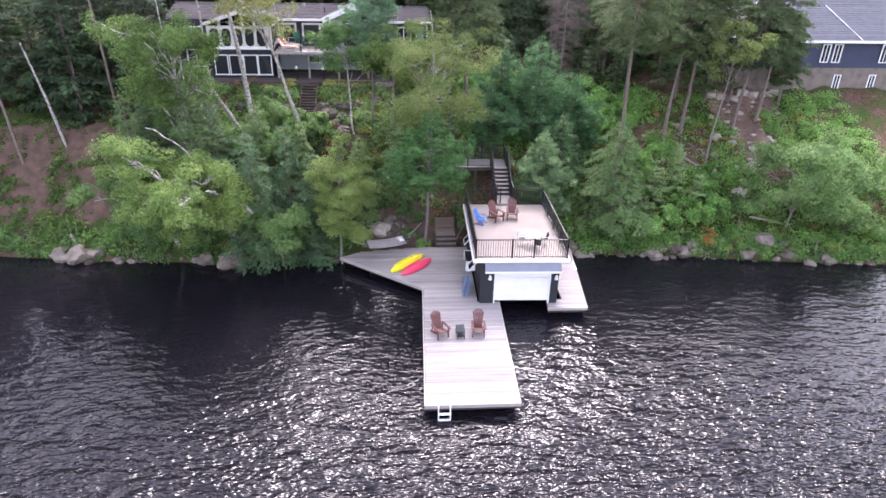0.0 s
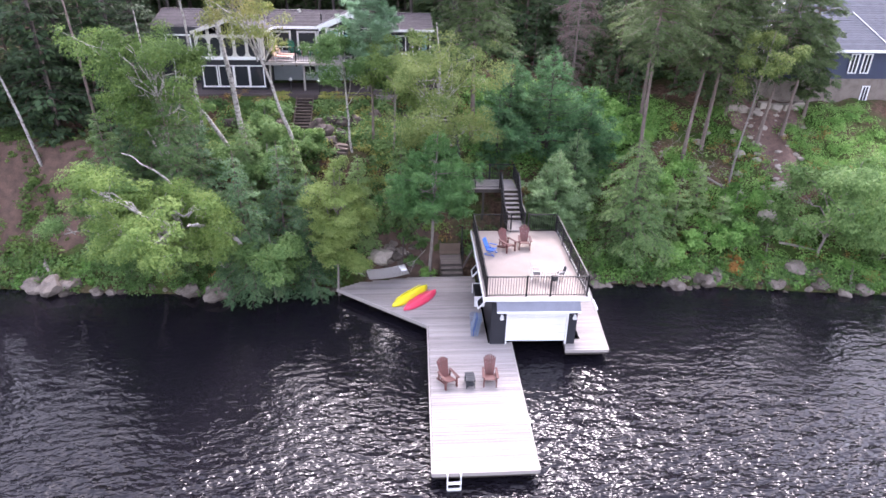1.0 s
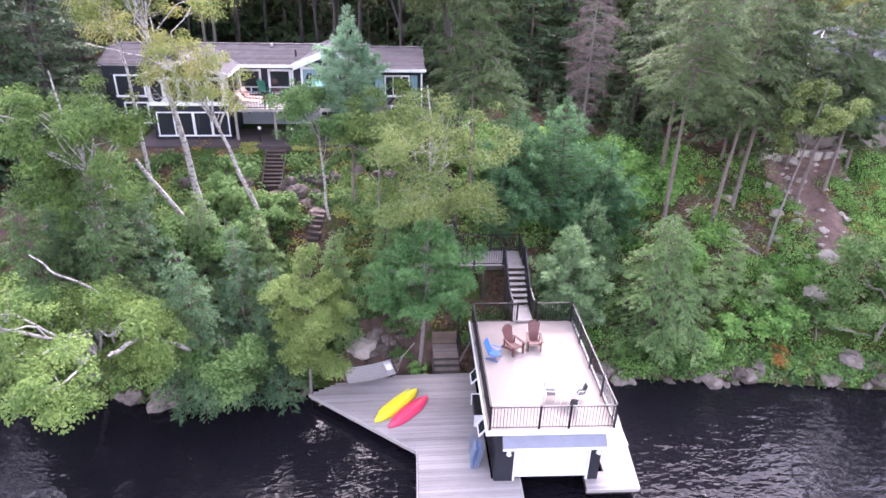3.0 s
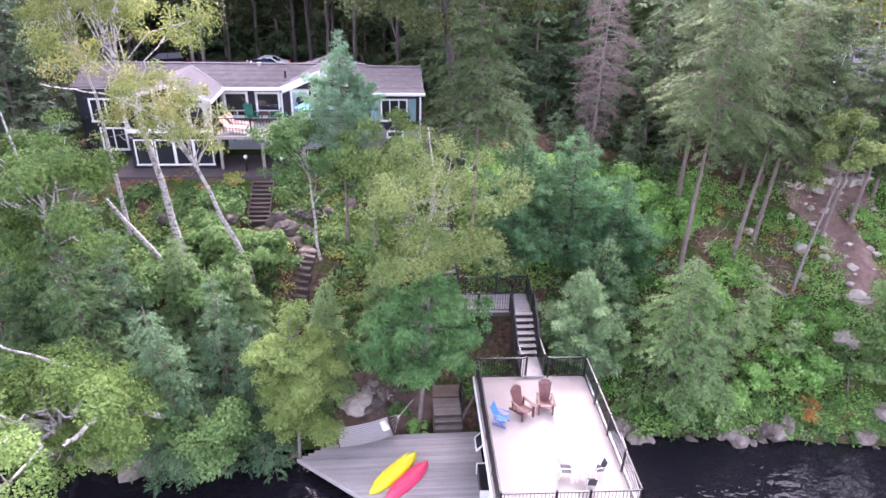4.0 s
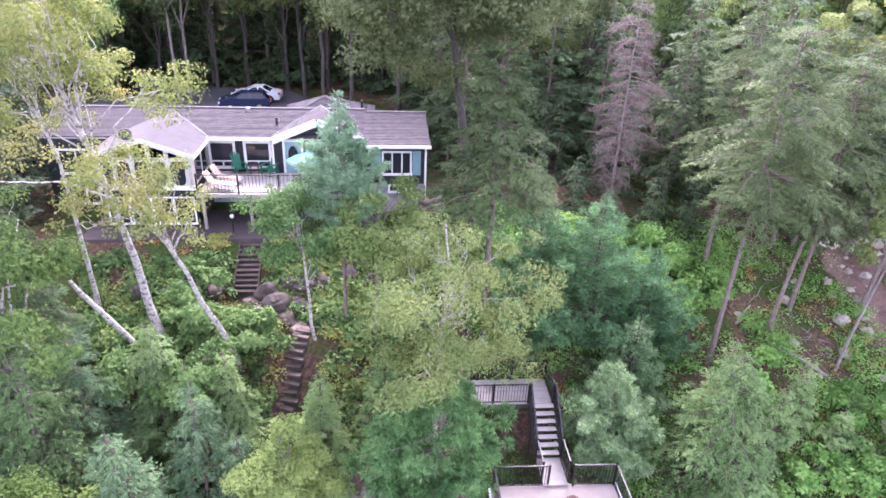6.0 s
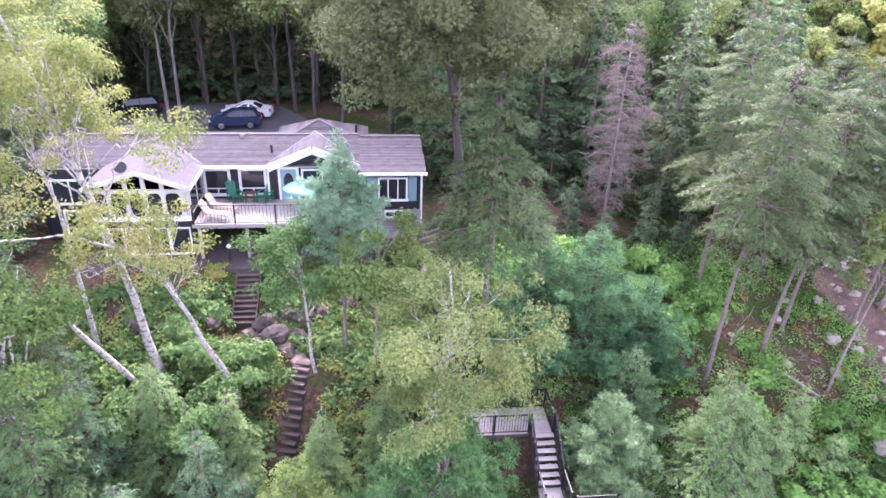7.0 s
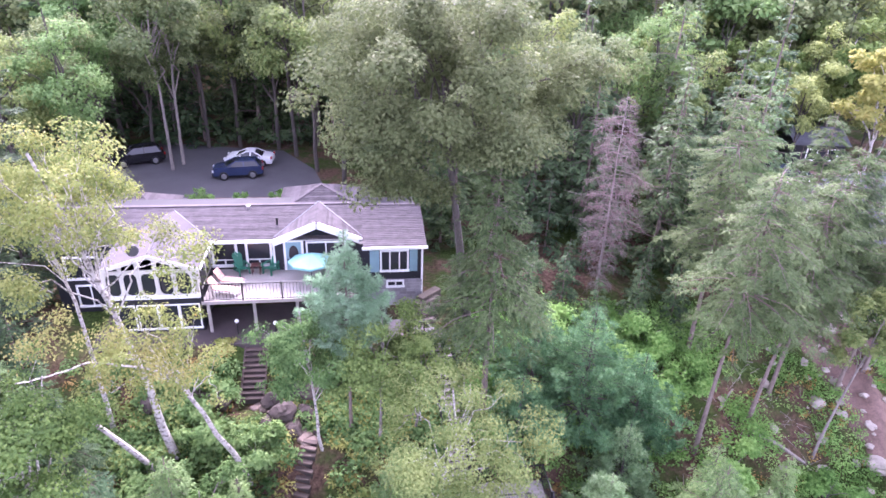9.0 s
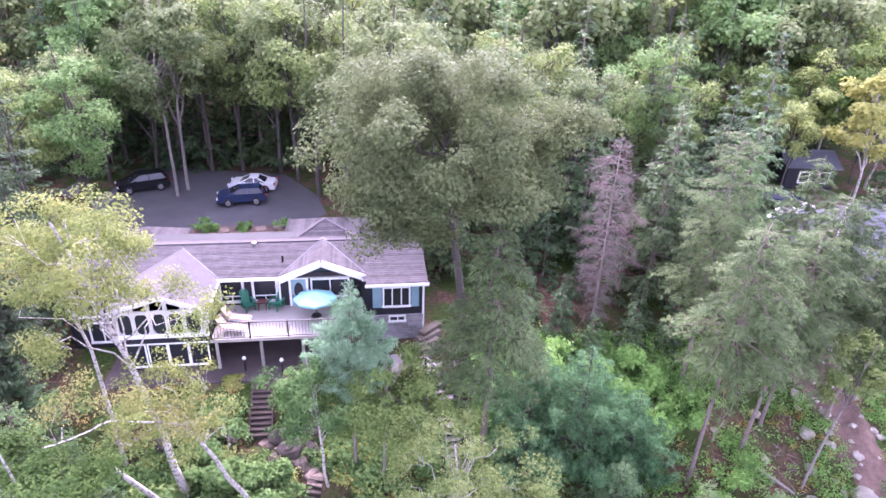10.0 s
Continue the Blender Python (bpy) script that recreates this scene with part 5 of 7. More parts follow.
# birches below the house
plant("birch_tree", leafy(50, 15.4, 3.1, 0.64, 0.078, 16000, 0.21, BIRCH_BARK, L_BIRCH, (-1.6, -1.9), 120, weep=0.3, limbs=12, bend=0.05, hollow=0.2, sweep=1.0, fork=0.5, puff=0.2), -9.9, 40.1, label="leaning white birch with thin yellowing leaves below the house")
slim = plant("birch_tree", leafy(51, 10.2, 2.2, 0.73, 0.076, 5600, 0.16, BIRCH_BARK, L_BIRCH, (-1.7, -3.4), 70, weep=0.3, limbs=8, bend=0.05, hollow=0.2, sweep=1.1, fork=0.45, puff=0.2), -6.75, 39.2, label="leaning white birch with sparse golden leaves below the house")
bare_limb(slim, [(-8.4, 38.0, 11.6), (-8.5, 36.6, 13.3), (-8.9, 35.6, 14.2), (-9.4, 35.1, 14.7), (-9.9, 34.7, 15.05), (-10.2, 33.9, 15.3), (-10.8, 33.1, 15.7)], 0.045, 0.018)
def leaf_sprays(tree, centres, leaf, n, material, seed):
    """Loose leaf sprays round the given places in the world, hung on a tree's limbs."""
    rng = np.random.default_rng(seed)
    c = np.array(centres, float)
    which = rng.choice(len(c), n, p=c[:, 3] ** 2 / (c[:, 3] ** 2).sum())
    knots = rng.normal(size=(len(c), 9, 3)) * 0.45
    off = knots[which, rng.integers(0, 9, n)] + rng.normal(size=(n, 3)) * 0.24
    P = c[which, :3] - np.array(tree.matrix_world.translation) + off * c[which, 3:] * [1, 1, 0.75]
    face = _unit(off * 0.5 + [0, 0, 0.5] + rng.normal(size=(n, 3)) * 0.4)
    v, q = blades(P, np.cross(face, rng.normal(size=(n, 3))) + [0, 0, -0.4], leaf * 1.3, leaf * 0.95, rng, face)
    ob = new("leaf_sprays", raw_mesh("leaf_sprays", v, q, material))
    ob.parent = tree
    return tagged(ob, "sparse golden-yellow leaves")


leaf_sprays(slim, ((-10.5, 35.1, 16.2, 0.8), (-11.2, 34.6, 15.8, 0.7), (-9.3, 35.4, 15.5, 0.7), (-8.3, 35.8, 14.6, 0.9), (-7.9, 35.2, 14.5, 0.7), (-9.6, 34.8, 14.2, 0.6), (-7.4, 36.4, 13.4, 0.7)), 0.066, 2900, L_BIRCHGOLD, 5)
plant("birch_tree", leafy(52, 13.4, 2.7, 0.68, 0.078, 9500, 0.13, BIRCH_BARK, L_BIRCH, (-0.5, -0.8), 100, weep=0.3, limbs=9, bend=0.06, sweep=1.5, fork=0.45, puff=0.2), -12.9, 41.6, label="leaning white birch with yellow-green crown")
plant("dead_birch", (tubes([((0.25, 0.1, -0.5), (-0.8, -0.3, 1.7), 0.14, 0.12), ((-0.8, -0.3, 1.7), (-1.45, -0.62, 3.1), 0.12, 0.10), ((-1.45, -0.62, 3.1), (-1.75, -0.7, 3.8), 0.10, 0.07)], "trunk", BIRCH_BARK),), -10.6, 39.5, label="broken leaning dead birch trunk", category="dead tree")
plant("birch_tree", leafy(53, 8.2, 1.9, 0.40, 0.09, 10000, 0.09, BIRCH_BARK, L_GREEN, (-0.5, -0.6), 110, shape="tall", weep=0.3, limbs=8, fork=0.4, puff=0.22), -3.7, 40.1, label="slender birch with soft green leaves below the deck")
plant("maple_tree", leafy(54, 7.6, 2.3, 0.38, 0.095, 13000, 0.09, GREY_BARK, L_YOUNG, (0.3, -0.6), 110, limbs=12, weep=0.15, puff=0.22), -1.3, 40.3, label="slender yellow-green tree on the bank")
plant("birch_tree", leafy(153, 2.3, 0.85, 0.1, 0.07, 4500, 0.05, GREY_BARK, L_BIRCH, (-0.1, -0.4), 60, shape="tall", limbs=10, puff=0.24), -5.0, 35.9, label="yellowing sapling in front of the garden steps")
plant("maple_tree", leafy(55, 5.4, 2.0, 0.30, 0.085, 12000, 0.08, GREY_BARK, L_YOUNG, (0.2, -0.5), 80, limbs=10, puff=0.22), 0.4, 40.6, label="yellow-green sapling beside the upper stairs")
plant("pine_tree", needled(56, 16.3 - land1(-2.45, 40.8), 1.6, 0.55, 28000, 0.1, PINE_BARK, L_TEAL, "pine", leaf=0.21, wide=0.034, whorls=12, per=7), -2.45, 40.8, label="slender pale blue-green pine in front of the house")
plant("hemlock_tree", needled(57, 13.4, 2.9, 0.46, 26000, 0.19, PINE_BARK, L_TALL, "hemlock", leaf=0.18, wide=0.05, whorls=17, per=9), 3.7, 41.4, label="tall olive-green hemlock at the house corner")
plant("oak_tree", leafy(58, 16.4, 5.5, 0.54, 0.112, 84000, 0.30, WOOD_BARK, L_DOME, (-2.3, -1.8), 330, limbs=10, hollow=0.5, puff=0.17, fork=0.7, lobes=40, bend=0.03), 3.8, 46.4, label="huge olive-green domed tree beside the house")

# the tall pines on the right
for x, y, h, r, c0, ln, s, lm in ((14.4, 40.3, 15.6, 3.0, 0.54, (-0.8, -1.6), 60, L_TALL), (17.8, 41.5, 13.6, 2.9, 0.50, (0.2, -0.6), 61, L_TALL), (19.6, 42.8, 14.0, 2.6, 0.50, (0.4, -0.3), 62, L_TALL),
                                (23.3, 42.6, 12.2, 2.5, 0.42, (0.6, -0.5), 63, L_TALL), (25.4, 43.4, 11.6, 2.4, 0.42, (0.8, 0.2), 64, L_TALL), (16.2, 45.6, 15.0, 2.8, 0.40, (0, 0), 65, L_TALL),
                                (21.6, 46.5, 12.6, 2.4, 0.40, (0, 0), 66, L_TALL), (24.6, 46.2, 11.4, 2.4, 0.36, (0.2, 0), 71, L_TALL), (28.2, 45.6, 7.0, 1.6, 0.3, (0, 0), 67, L_TALL)):
    plant("pine_tree", needled(s, h, r * 1.12, c0, 22000, 0.17, PINE_BARK, lm, "tall", ln, leaf=0.18, wide=0.046, whorls=15, per=9), x, y, label="tall olive-green pine with a bare lower trunk", group="tall pines on the slope")
plant("birch_tree", leafy(68, 10.2, 1.6, 0.55, 0.1, 7000, 0.09, GREY_BARK, L_SOFT, (0.35, -0.6), 60, limbs=5, fork=0.3), 20.2, 39.4, label="thin pale birch among the pines")
plant("dead_spruce", needled(69, 11.9, 1.62, 0.05, 9000, 0.12, DEADWOOD, L_DEAD, "dead", leaf=0.34, wide=0.016, whorls=24, per=6), 12.3, 50.3, label="dead brown spruce with bare twigs", category="dead tree")
# snags on the far left of the bank
for x, y, ln, h, bark_m in ((-21.9, 39.8, (-1.4, 0.2), 6.3, BIRCH_BARK), (-24.5, 39.2, (-0.9, 0.2), 7.6, PINE_BARK), (-19.5, 42.5, (-0.6, 0.2), 9.0, PINE_BARK)):
    plant("dead_snag", (tubes([((0, 0, -0.4), (ln[0] * 0.5, ln[1], h * 0.5), 0.10, 0.08), ((ln[0] * 0.5, ln[1], h * 0.5), (ln[0], ln[1] * 1.4, h), 0.08, 0.045)], "trunk", bark_m),), x, y, label="bleached bare tree trunk on the bank" if bark_m is BIRCH_BARK else "bare brown tree trunk on the bank", category="dead tree", group="bare trunks on the bank")

# the woods: a few stock trees, turned and scaled
STOCK = {
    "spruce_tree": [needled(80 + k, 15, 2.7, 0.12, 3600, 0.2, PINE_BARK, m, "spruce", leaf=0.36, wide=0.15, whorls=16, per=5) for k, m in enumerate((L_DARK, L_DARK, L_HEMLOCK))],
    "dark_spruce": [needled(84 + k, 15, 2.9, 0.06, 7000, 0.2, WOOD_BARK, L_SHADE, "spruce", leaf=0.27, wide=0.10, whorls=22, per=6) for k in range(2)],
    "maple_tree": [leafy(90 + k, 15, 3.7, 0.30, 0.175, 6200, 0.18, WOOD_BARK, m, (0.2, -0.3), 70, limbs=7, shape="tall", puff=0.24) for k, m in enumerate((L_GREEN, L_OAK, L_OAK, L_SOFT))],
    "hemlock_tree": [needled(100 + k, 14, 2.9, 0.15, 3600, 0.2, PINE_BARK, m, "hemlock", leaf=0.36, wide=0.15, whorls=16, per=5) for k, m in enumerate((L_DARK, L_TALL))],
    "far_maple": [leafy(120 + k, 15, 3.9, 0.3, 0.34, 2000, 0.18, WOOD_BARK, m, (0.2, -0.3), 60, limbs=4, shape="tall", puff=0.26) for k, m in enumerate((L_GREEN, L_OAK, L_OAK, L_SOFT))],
    "backwood": [leafy(126 + k, 15, 4.3, 0.2, 0.62, 800, 0.2, WOOD_BARK, m, (0.2, -0.3), 50, limbs=2, shape="tall", puff=0.3, lobes=10) for k, m in enumerate((L_FARHAZE, L_OAK, L_SOFT, L_FARHAZE))],
    "low_hemlock": [needled(104 + k, 9, 2.8, 0.02, 1200, 0.16, PINE_BARK, L_DARK, "hemlock", leaf=0.5, wide=0.26, whorls=10, per=5) for k in range(2)],
    "golden_maple": [leafy(96 + k, 14, 3.4, 0.3, 0.24, 4600, 0.16, WOOD_BARK, m, (0.2, -0.3), 70, limbs=7, shape="tall", puff=0.24) for k, m in enumerate((L_FARHAZE, L_YOUNG, L_FARHAZE))],
}
TELL = {"dark_spruce": "dense dark spruce in the woods beside the house", "spruce_tree": "dark spruce in the woods behind the house", "maple_tree": "leafy green tree in the woods behind the house", "hemlock_tree": "hemlock in the woods behind the house", "far_maple": "distant leafy tree of the woods", "backwood": "distant tree of the wooded hills", "low_hemlock": "low dark hemlock in the shade of the woods", "golden_maple": "pale yellow-green tree in the woods above the clearing"}


def wood(x, y, kind, k, scale):
    ms = STOCK[kind]
    name = {"dark_spruce": "spruce_tree", "low_hemlock": "hemlock_tree", "golden_maple": "maple_tree", "far_maple": "maple_tree", "backwood": "maple_tree"}.get(kind, kind)
    plant(name, ms[k % len(ms)], x, y, rz=float(RNG.uniform(0, 360)), scale=scale, label=TELL[kind], group="woods")


def woods(x0, x1, y0, y1, step, kinds, lo=0.8, hi=1.2, keep=lambda x, y: True, wide=5.0):
    for y in np.arange(y0, y1, step):
        for x in np.arange(x0, x1, step):
            px, py = x + RNG.uniform(-0.45, 0.45) * step, y + RNG.uniform(-0.45, 0.45) * step
            if keep(px, py) and abs(px + 1.5) < 0.72 * (py - 16) + wide:
                wood(px, py, kinds[int(RNG.integers(len(kinds)))], int(RNG.integers(6)), float(RNG.uniform(lo, hi)))


def _free(x, y):
    car_park = -19.5 < x < 1 and y < 74 or -26 < x < 1 and y < 62 or -23 < x < -17 and y < 75
    nb = 27 < x < 50 and y < 62
    cabin = 30.5 < x < 43 and 58 < y < 70
    return not (car_park or nb or cabin)


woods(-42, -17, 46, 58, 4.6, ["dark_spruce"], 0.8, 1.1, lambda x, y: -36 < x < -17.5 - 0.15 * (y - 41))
woods(-28, 3, 60, 78, 5.8, ["maple_tree", "maple_tree", "hemlock_tree", "maple_tree", "spruce_tree"], 0.9, 1.25, _free)
woods(3, 24, 60, 78, 5.4, ["hemlock_tree", "spruce_tree", "maple_tree", "hemlock_tree"], 0.9, 1.2, _free)
woods(24, 62, 60, 84, 6.2, ["golden_maple", "maple_tree", "golden_maple", "spruce_tree"], 0.8, 1.1, _free)
woods(-34, 66, 78, 83, 5.0, ["far_maple", "hemlock_tree", "far_maple"], 1.0, 1.3, _free)
woods(34, 62, 84, 89, 6.0, ["far_maple"], 1.0, 1.3, _free)
woods(-34, 28, 84, 87, 5.0, ["far_maple"], 1.0, 1.35)
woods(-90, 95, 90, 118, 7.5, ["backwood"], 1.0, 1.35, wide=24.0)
woods(44, 70, 66, 84, 5.5, ["golden_maple", "low_hemlock", "golden_maple"], 0.7, 1.0, wide=20.0)
for x, y, k in ((36.2, 71.2, 0), (40.6, 71.6, 1), (43.4, 68.6, 0), (33.6, 69.6, 1), (35.0, 66.6, 2), (43.6, 64.0, 1)):
    wood(x, y, "golden_maple", k, 0.62)
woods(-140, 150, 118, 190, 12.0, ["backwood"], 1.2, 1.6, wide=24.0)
woods(-28, 2, 82, 87, 4.5, ["low_hemlock"], 1.0, 1.4)
woods(-30, 8, 76, 82, 3.8, ["low_hemlock"], 0.7, 1.2, _free)
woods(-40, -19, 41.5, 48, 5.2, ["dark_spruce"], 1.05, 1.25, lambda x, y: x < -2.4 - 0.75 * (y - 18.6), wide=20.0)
# Mostly out of view; added so the water at the left mirrors dark trees.
woods(-75, -34, 42, 66, 7.0, ["far_maple", "low_hemlock", "far_maple"], 1.0, 1.3, lambda x, y: y > 33 - 0.13 * x, wide=60.0)
for x, y, k in ((9.4, 48.2, 0), (11.0, 47.0, 1), (13.6, 47.6, 0), (10.4, 50.6, 1), (14.8, 49.4, 0), (8.2, 50.4, 1), (12.0, 52.6, 0), (15.8, 47.4, 1), (7.2, 48.0, 0)):
    wood(x, y, "low_hemlock", k, 0.36 + 0.05 * (x % 2))
for x, y, k in ((-17.4, 44.2, 0), (-19.4, 46.2, 1), (-16.4, 43.2, 1), (-18.6, 42.2, 0)):
    wood(x, y, "low_hemlock", k, 0.4)
woods(22, 62, 82, 92, 6.5, ["golden_maple", "far_maple"], 1.1, 1.35)
woods(-36, -18, 43.5, 52, 3.6, ["low_hemlock"], 0.8, 1.15, lambda x, y: x < -4.5 - 0.72 * (y - 24), wide=20.0)
woods(2, 28, 62, 76, 5.0, ["low_hemlock"], 0.8, 1.2, _free)
woods(5, 27, 54, 62, 4.0, ["low_hemlock"], 0.5, 0.8)
woods(28, 60, 70, 80, 4.5, ["low_hemlock", "golden_maple"], 0.6, 0.9)
woods(6, 30, 47, 60, 4.6, ["spruce_tree", "hemlock_tree", "hemlock_tree"], 0.7, 1.0, lambda x, y: (x > 8 or y > 55) and not (27 < x and y < 62) and not (8.0 < x < 15.5 and y < 54))
for x, y, s in ((-16.7, 69.2, 131), (-16.2, 70.6, 132)):
    plant("maple_tree", leafy(s, 16.5, 3.4, 0.40, 0.2, 6000, 0.17, GREY_BARK, L_OAK, (0.2, -0.3), 70, limbs=6, shape="tall", puff=0.24), x, y, label="tall leafy tree with a pale trunk beside the parking area")
for x, y, k in ((-12.3, 75.2, 3), (-8.9, 74.6, 1), (-7.2, 72.4, 1), (-5.2, 68.5, 3), (-3.0, 65.5, 2), (0.5, 62.0, 1), (-15.0, 75.0, 2), (-18.0, 76.0, 1), (-10.5, 76.5, 2), (-5.5, 75.5, 1)):
    wood(x, y, "maple_tree", k, 1.15)
for x, y, h, lm, lx in ((39.7, 63.6, 12.0, L_GOLD, -1.2), (44.5, 68.0, 12.0, L_GOLD, 0.2), (36.0, 72.5, 11.0, L_MAPLE, 0.2), (41.5, 71.5, 11.0, L_MAPLE, 0.2)):
    plant("birch_tree", leafy(140 + int(y), h, 2.4, 0.3, 0.24, 4500, 0.14, BIRCH_BARK, lm, (lx, -0.2), 60, limbs=10, shape="tall"), x, y, label="golden birch beside the far clearing" if lm is L_GOLD else "yellow-green birch beside the far clearing", group="birches by the clearing")
for x, y, k in ((-20.8, 62.5, 0), (-22.6, 66.0, 1), (-24.0, 61.0, 3), (-19.6, 74.5, 0)):
    wood(x, y, "maple_tree", k, 0.9)


for x, y, h, r, s, lm in ((15.2, 38.6, 2.0, 1.2, 110, L_BRIGHT), (18.6, 34.6, 2.4, 1.3, 111, L_BRIGHT), (20.2, 35.2, 2.2, 1.3, 112, L_GREEN), (16.8, 35.0, 1.8, 1.1, 113, L_BRIGHT), (14.4, 34.4, 1.6, 1.0, 114, L_BRIGHT), (25.8, 35.6, 3.2, 1.8, 115, L_BRIGHT),
                         (27.6, 37.2, 1.9, 1.5, 116, L_GREEN), (26.8, 33.4, 2.8, 1.7, 117, L_GREEN), (29.5, 35.0, 3.4, 2.0, 118, L_GREEN), (19.8, 37.6, 1.8, 1.2, 119, L_BRIGHT), (12.6, 43.2, 2.6, 1.6, 120, L_BRIGHT), (10.8, 44.8, 2.6, 1.6, 121, L_BRIGHT),
                         (13.4, 45.8, 2.8, 1.7, 122, L_BRIGHT), (7.6, 45.2, 2.4, 1.5, 123, L_BRIGHT), (5.4, 44.4, 2.0, 1.2, 124, L_BRIGHT), (15.0, 43.4, 2.2, 1.3, 125, L_BRIGHT), (-9.2, 42.2, 1.5, 1.1, 126, L_GREEN), (-6.5, 39.5, 1.8, 1.2, 127, L_GREEN), (-10.4, 38.6, 2.2, 1.5, 128, L_GREEN), (-8.6, 40.6, 1.3, 1.0, 129, L_GREEN)):
    plant("shrub", leafy(s, h, r, 0.05, 0.13, int(2600 * r), 0.03, GREY_BARK, lm, (0.1, -0.2), 40, limbs=8, puff=0.32), x, y, label="bushy bright green shrub on the bank", category="shrub", group="shrubs on the bank")

for x, y, h in ((-0.15, 34.7, 0.9), (-0.6, 35.9, 1.1), (0.35, 35.6, 1.0)):
    plant("shrub", leafy(int(156 + 10 * h), h, 0.5, 0.05, 0.08, 1100, 0.02, GREY_BARK, L_GREEN, (0, -0.1), 24, limbs=8, puff=0.3), x, y, label="low green shrub on the bank behind the hammock", category="shrub")
plant("shrub", leafy(155, 0.95, 0.62, 0.05, 0.075, 1700, 0.02, GREY_BARK, L_ORANGE, (0, -0.1), 30, limbs=8, puff=0.3), 18.45, 33.85, label="rust-orange autumn shrub at the water's edge", category="shrub")

# undergrowth: low leafy clumps on the bank
def brush(name, label, n, leaves, leaf, material, area, seed, size=(0.35, 0.9), tall=0.6):
    rng = np.random.default_rng(seed)
    x0, x1, d0, d1 = area
    x = rng.uniform(x0, x1, n)
    y = _lin(SHORE, x) + rng.uniform(d0, d1, n)
    x, y = _clear(x, y)
    z = land(x, y)
    s = rng.uniform(*size, len(x))
    which = np.repeat(np.arange(len(x)), leaves)
    off = _unit(rng.normal(size=(len(which), 3))) * (rng.uniform(0, 1, len(which)) ** 0.4)[:, None]
    P = np.stack([x, y, z], 1)[which] + off * s[which][:, None] * [1, 1, tall] + np.array([0, 0, 1]) * (s * tall * 0.55)[which][:, None]
    face = _unit(off * 0.5 + [0, 0, 0.55] + rng.normal(size=P.shape) * 0.33)
    D = np.cross(face, rng.normal(size=P.shape)) + off * 0.3
    v, q = blades(P, D, leaf * 1.3, leaf * 0.95, rng, face)
    ob = new(name, raw_mesh(name, v, q, material))
    return tagged(ob, label, "undergrowth", kind="stuff")


def _clear(x, y):
    """Keeps plants off steps, docks and buildings."""
    bad = (x > 2.4) & (x < 9.6) & (y < 35.3)
    bad |= (x > -4.5) & (x < 3.3) & (y < 34.3)
    bad |= (x > 1.0) & (x < 2.9) & (y < 36.2)
    bad |= (x > 4.7) & (x < 6.3) & (y < 38.5)
    bad |= (x > 1.9) & (x < 6.3) & (y > 36.8) & (y < 38.9)
    bad |= (x > 1.7) & (x < 3.2) & (y > 38) & (y < 45.5)
    bad |= (x > -8.1) & (x < -6.0) & (y > 41.4) & (y < 45.6)
    bad |= (np.abs(x - (-5.35 + (y - 36.7) * 0.34)) < 0.75) & (y > 36.2) & (y < 40.5)
    bad |= (np.abs(x + 4.3 + 2.5 * np.clip((y - 40.35) / 2.25, 0, 1) ** 1.3) < 0.7) & (y > 40.0) & (y < 43.0)
    bad |= (x > -17.5) & (x < 3.6) & (y > 45.5) & (y < 62)
    bad |= (x > 23.4) & (x < 25.6) & (y > 37.6) & (y < 47)
    wild = np.sin(1.7 * x + 0.6 * y) + np.sin(1.1 * y - 0.9 * x + 1.0)
    thin = np.random.default_rng(len(x)).uniform(0, 1, len(x)) < 0.85
    bad |= (x > 12.4) & (x < 20.8) & (y > 38.8) & (y < 45.4) & (wild > -0.9) & thin
    bad |= (x > 22.8) & (x < 28.0) & (y > 44.4) & (y < 48)
    bad |= (x > -31) & (x < -17) & (y > 35.4) & (wild > 0.2) & thin
    bad |= (x > -3.0) & (x < 1.2) & (y < 36.4)
    return x[~bad], y[~bad]


brush("undergrowth_green", "bright green leafy undergrowth on the slope", 1600, 100, 0.088, L_BRIGHT, (3, 33, 0.4, 15), 201, (0.3, 0.8))
brush("undergrowth_behind", "tall bright green bramble bushes behind the pines", 380, 100, 0.13, L_BRIGHT, (3.6, 18, 6.5, 15), 207, (0.5, 1.0), 0.8)
brush("undergrowth_left", "green leafy shrubs on the bank below the house", 400, 130, 0.14, L_GREEN, (-16, 5, 1.0, 11), 202, (0.35, 0.85))
brush("undergrowth_light", "light yellow-green shrubs between the steps and birches", 260, 130, 0.11, L_YOUNG, (-14, 4, 2.5, 10.5), 211, (0.3, 0.75))
brush("undergrowth_bright", "green weeds below the terrace", 170, 130, 0.14, L_GREEN, (-11, 3, 6, 11), 203, (0.35, 0.8))
brush("bank_weeds", "low olive weeds and moss on the bare bank", 900, 40, 0.09, L_MAPLE, (-33, -16, 1.5, 9), 212, (0.12, 0.35), 0.4)
brush("undergrowth_far_left", "yellow-green weeds along the left shore", 260, 100, 0.14, L_MAPLE, (-34, -15, 0.2, 5), 204, (0.3, 0.7))
brush("undergrowth_rust", "rust-brown bracken and dry weeds", 420, 60, 0.09, L_RUST, (-16, 30, 0.6, 13), 205, (0.2, 0.5))
brush("undergrowth_gold", "yellowing shrubs along the steps", 150, 120, 0.10, L_GOLD, (-7, 2, 3, 10.5), 206, (0.3, 0.65))
brush("shore_brush", "green shrubs overhanging the water's edge", 520, 90, 0.12, L_GREEN, (-34, 33, 0.1, 1.7), 208, (0.3, 0.65))
brush("shore_brush_bright", "bright weeds between the shore rocks", 260, 90, 0.12, L_BRIGHT, (-34, 33, 0.2, 1.8), 209, (0.25, 0.55))
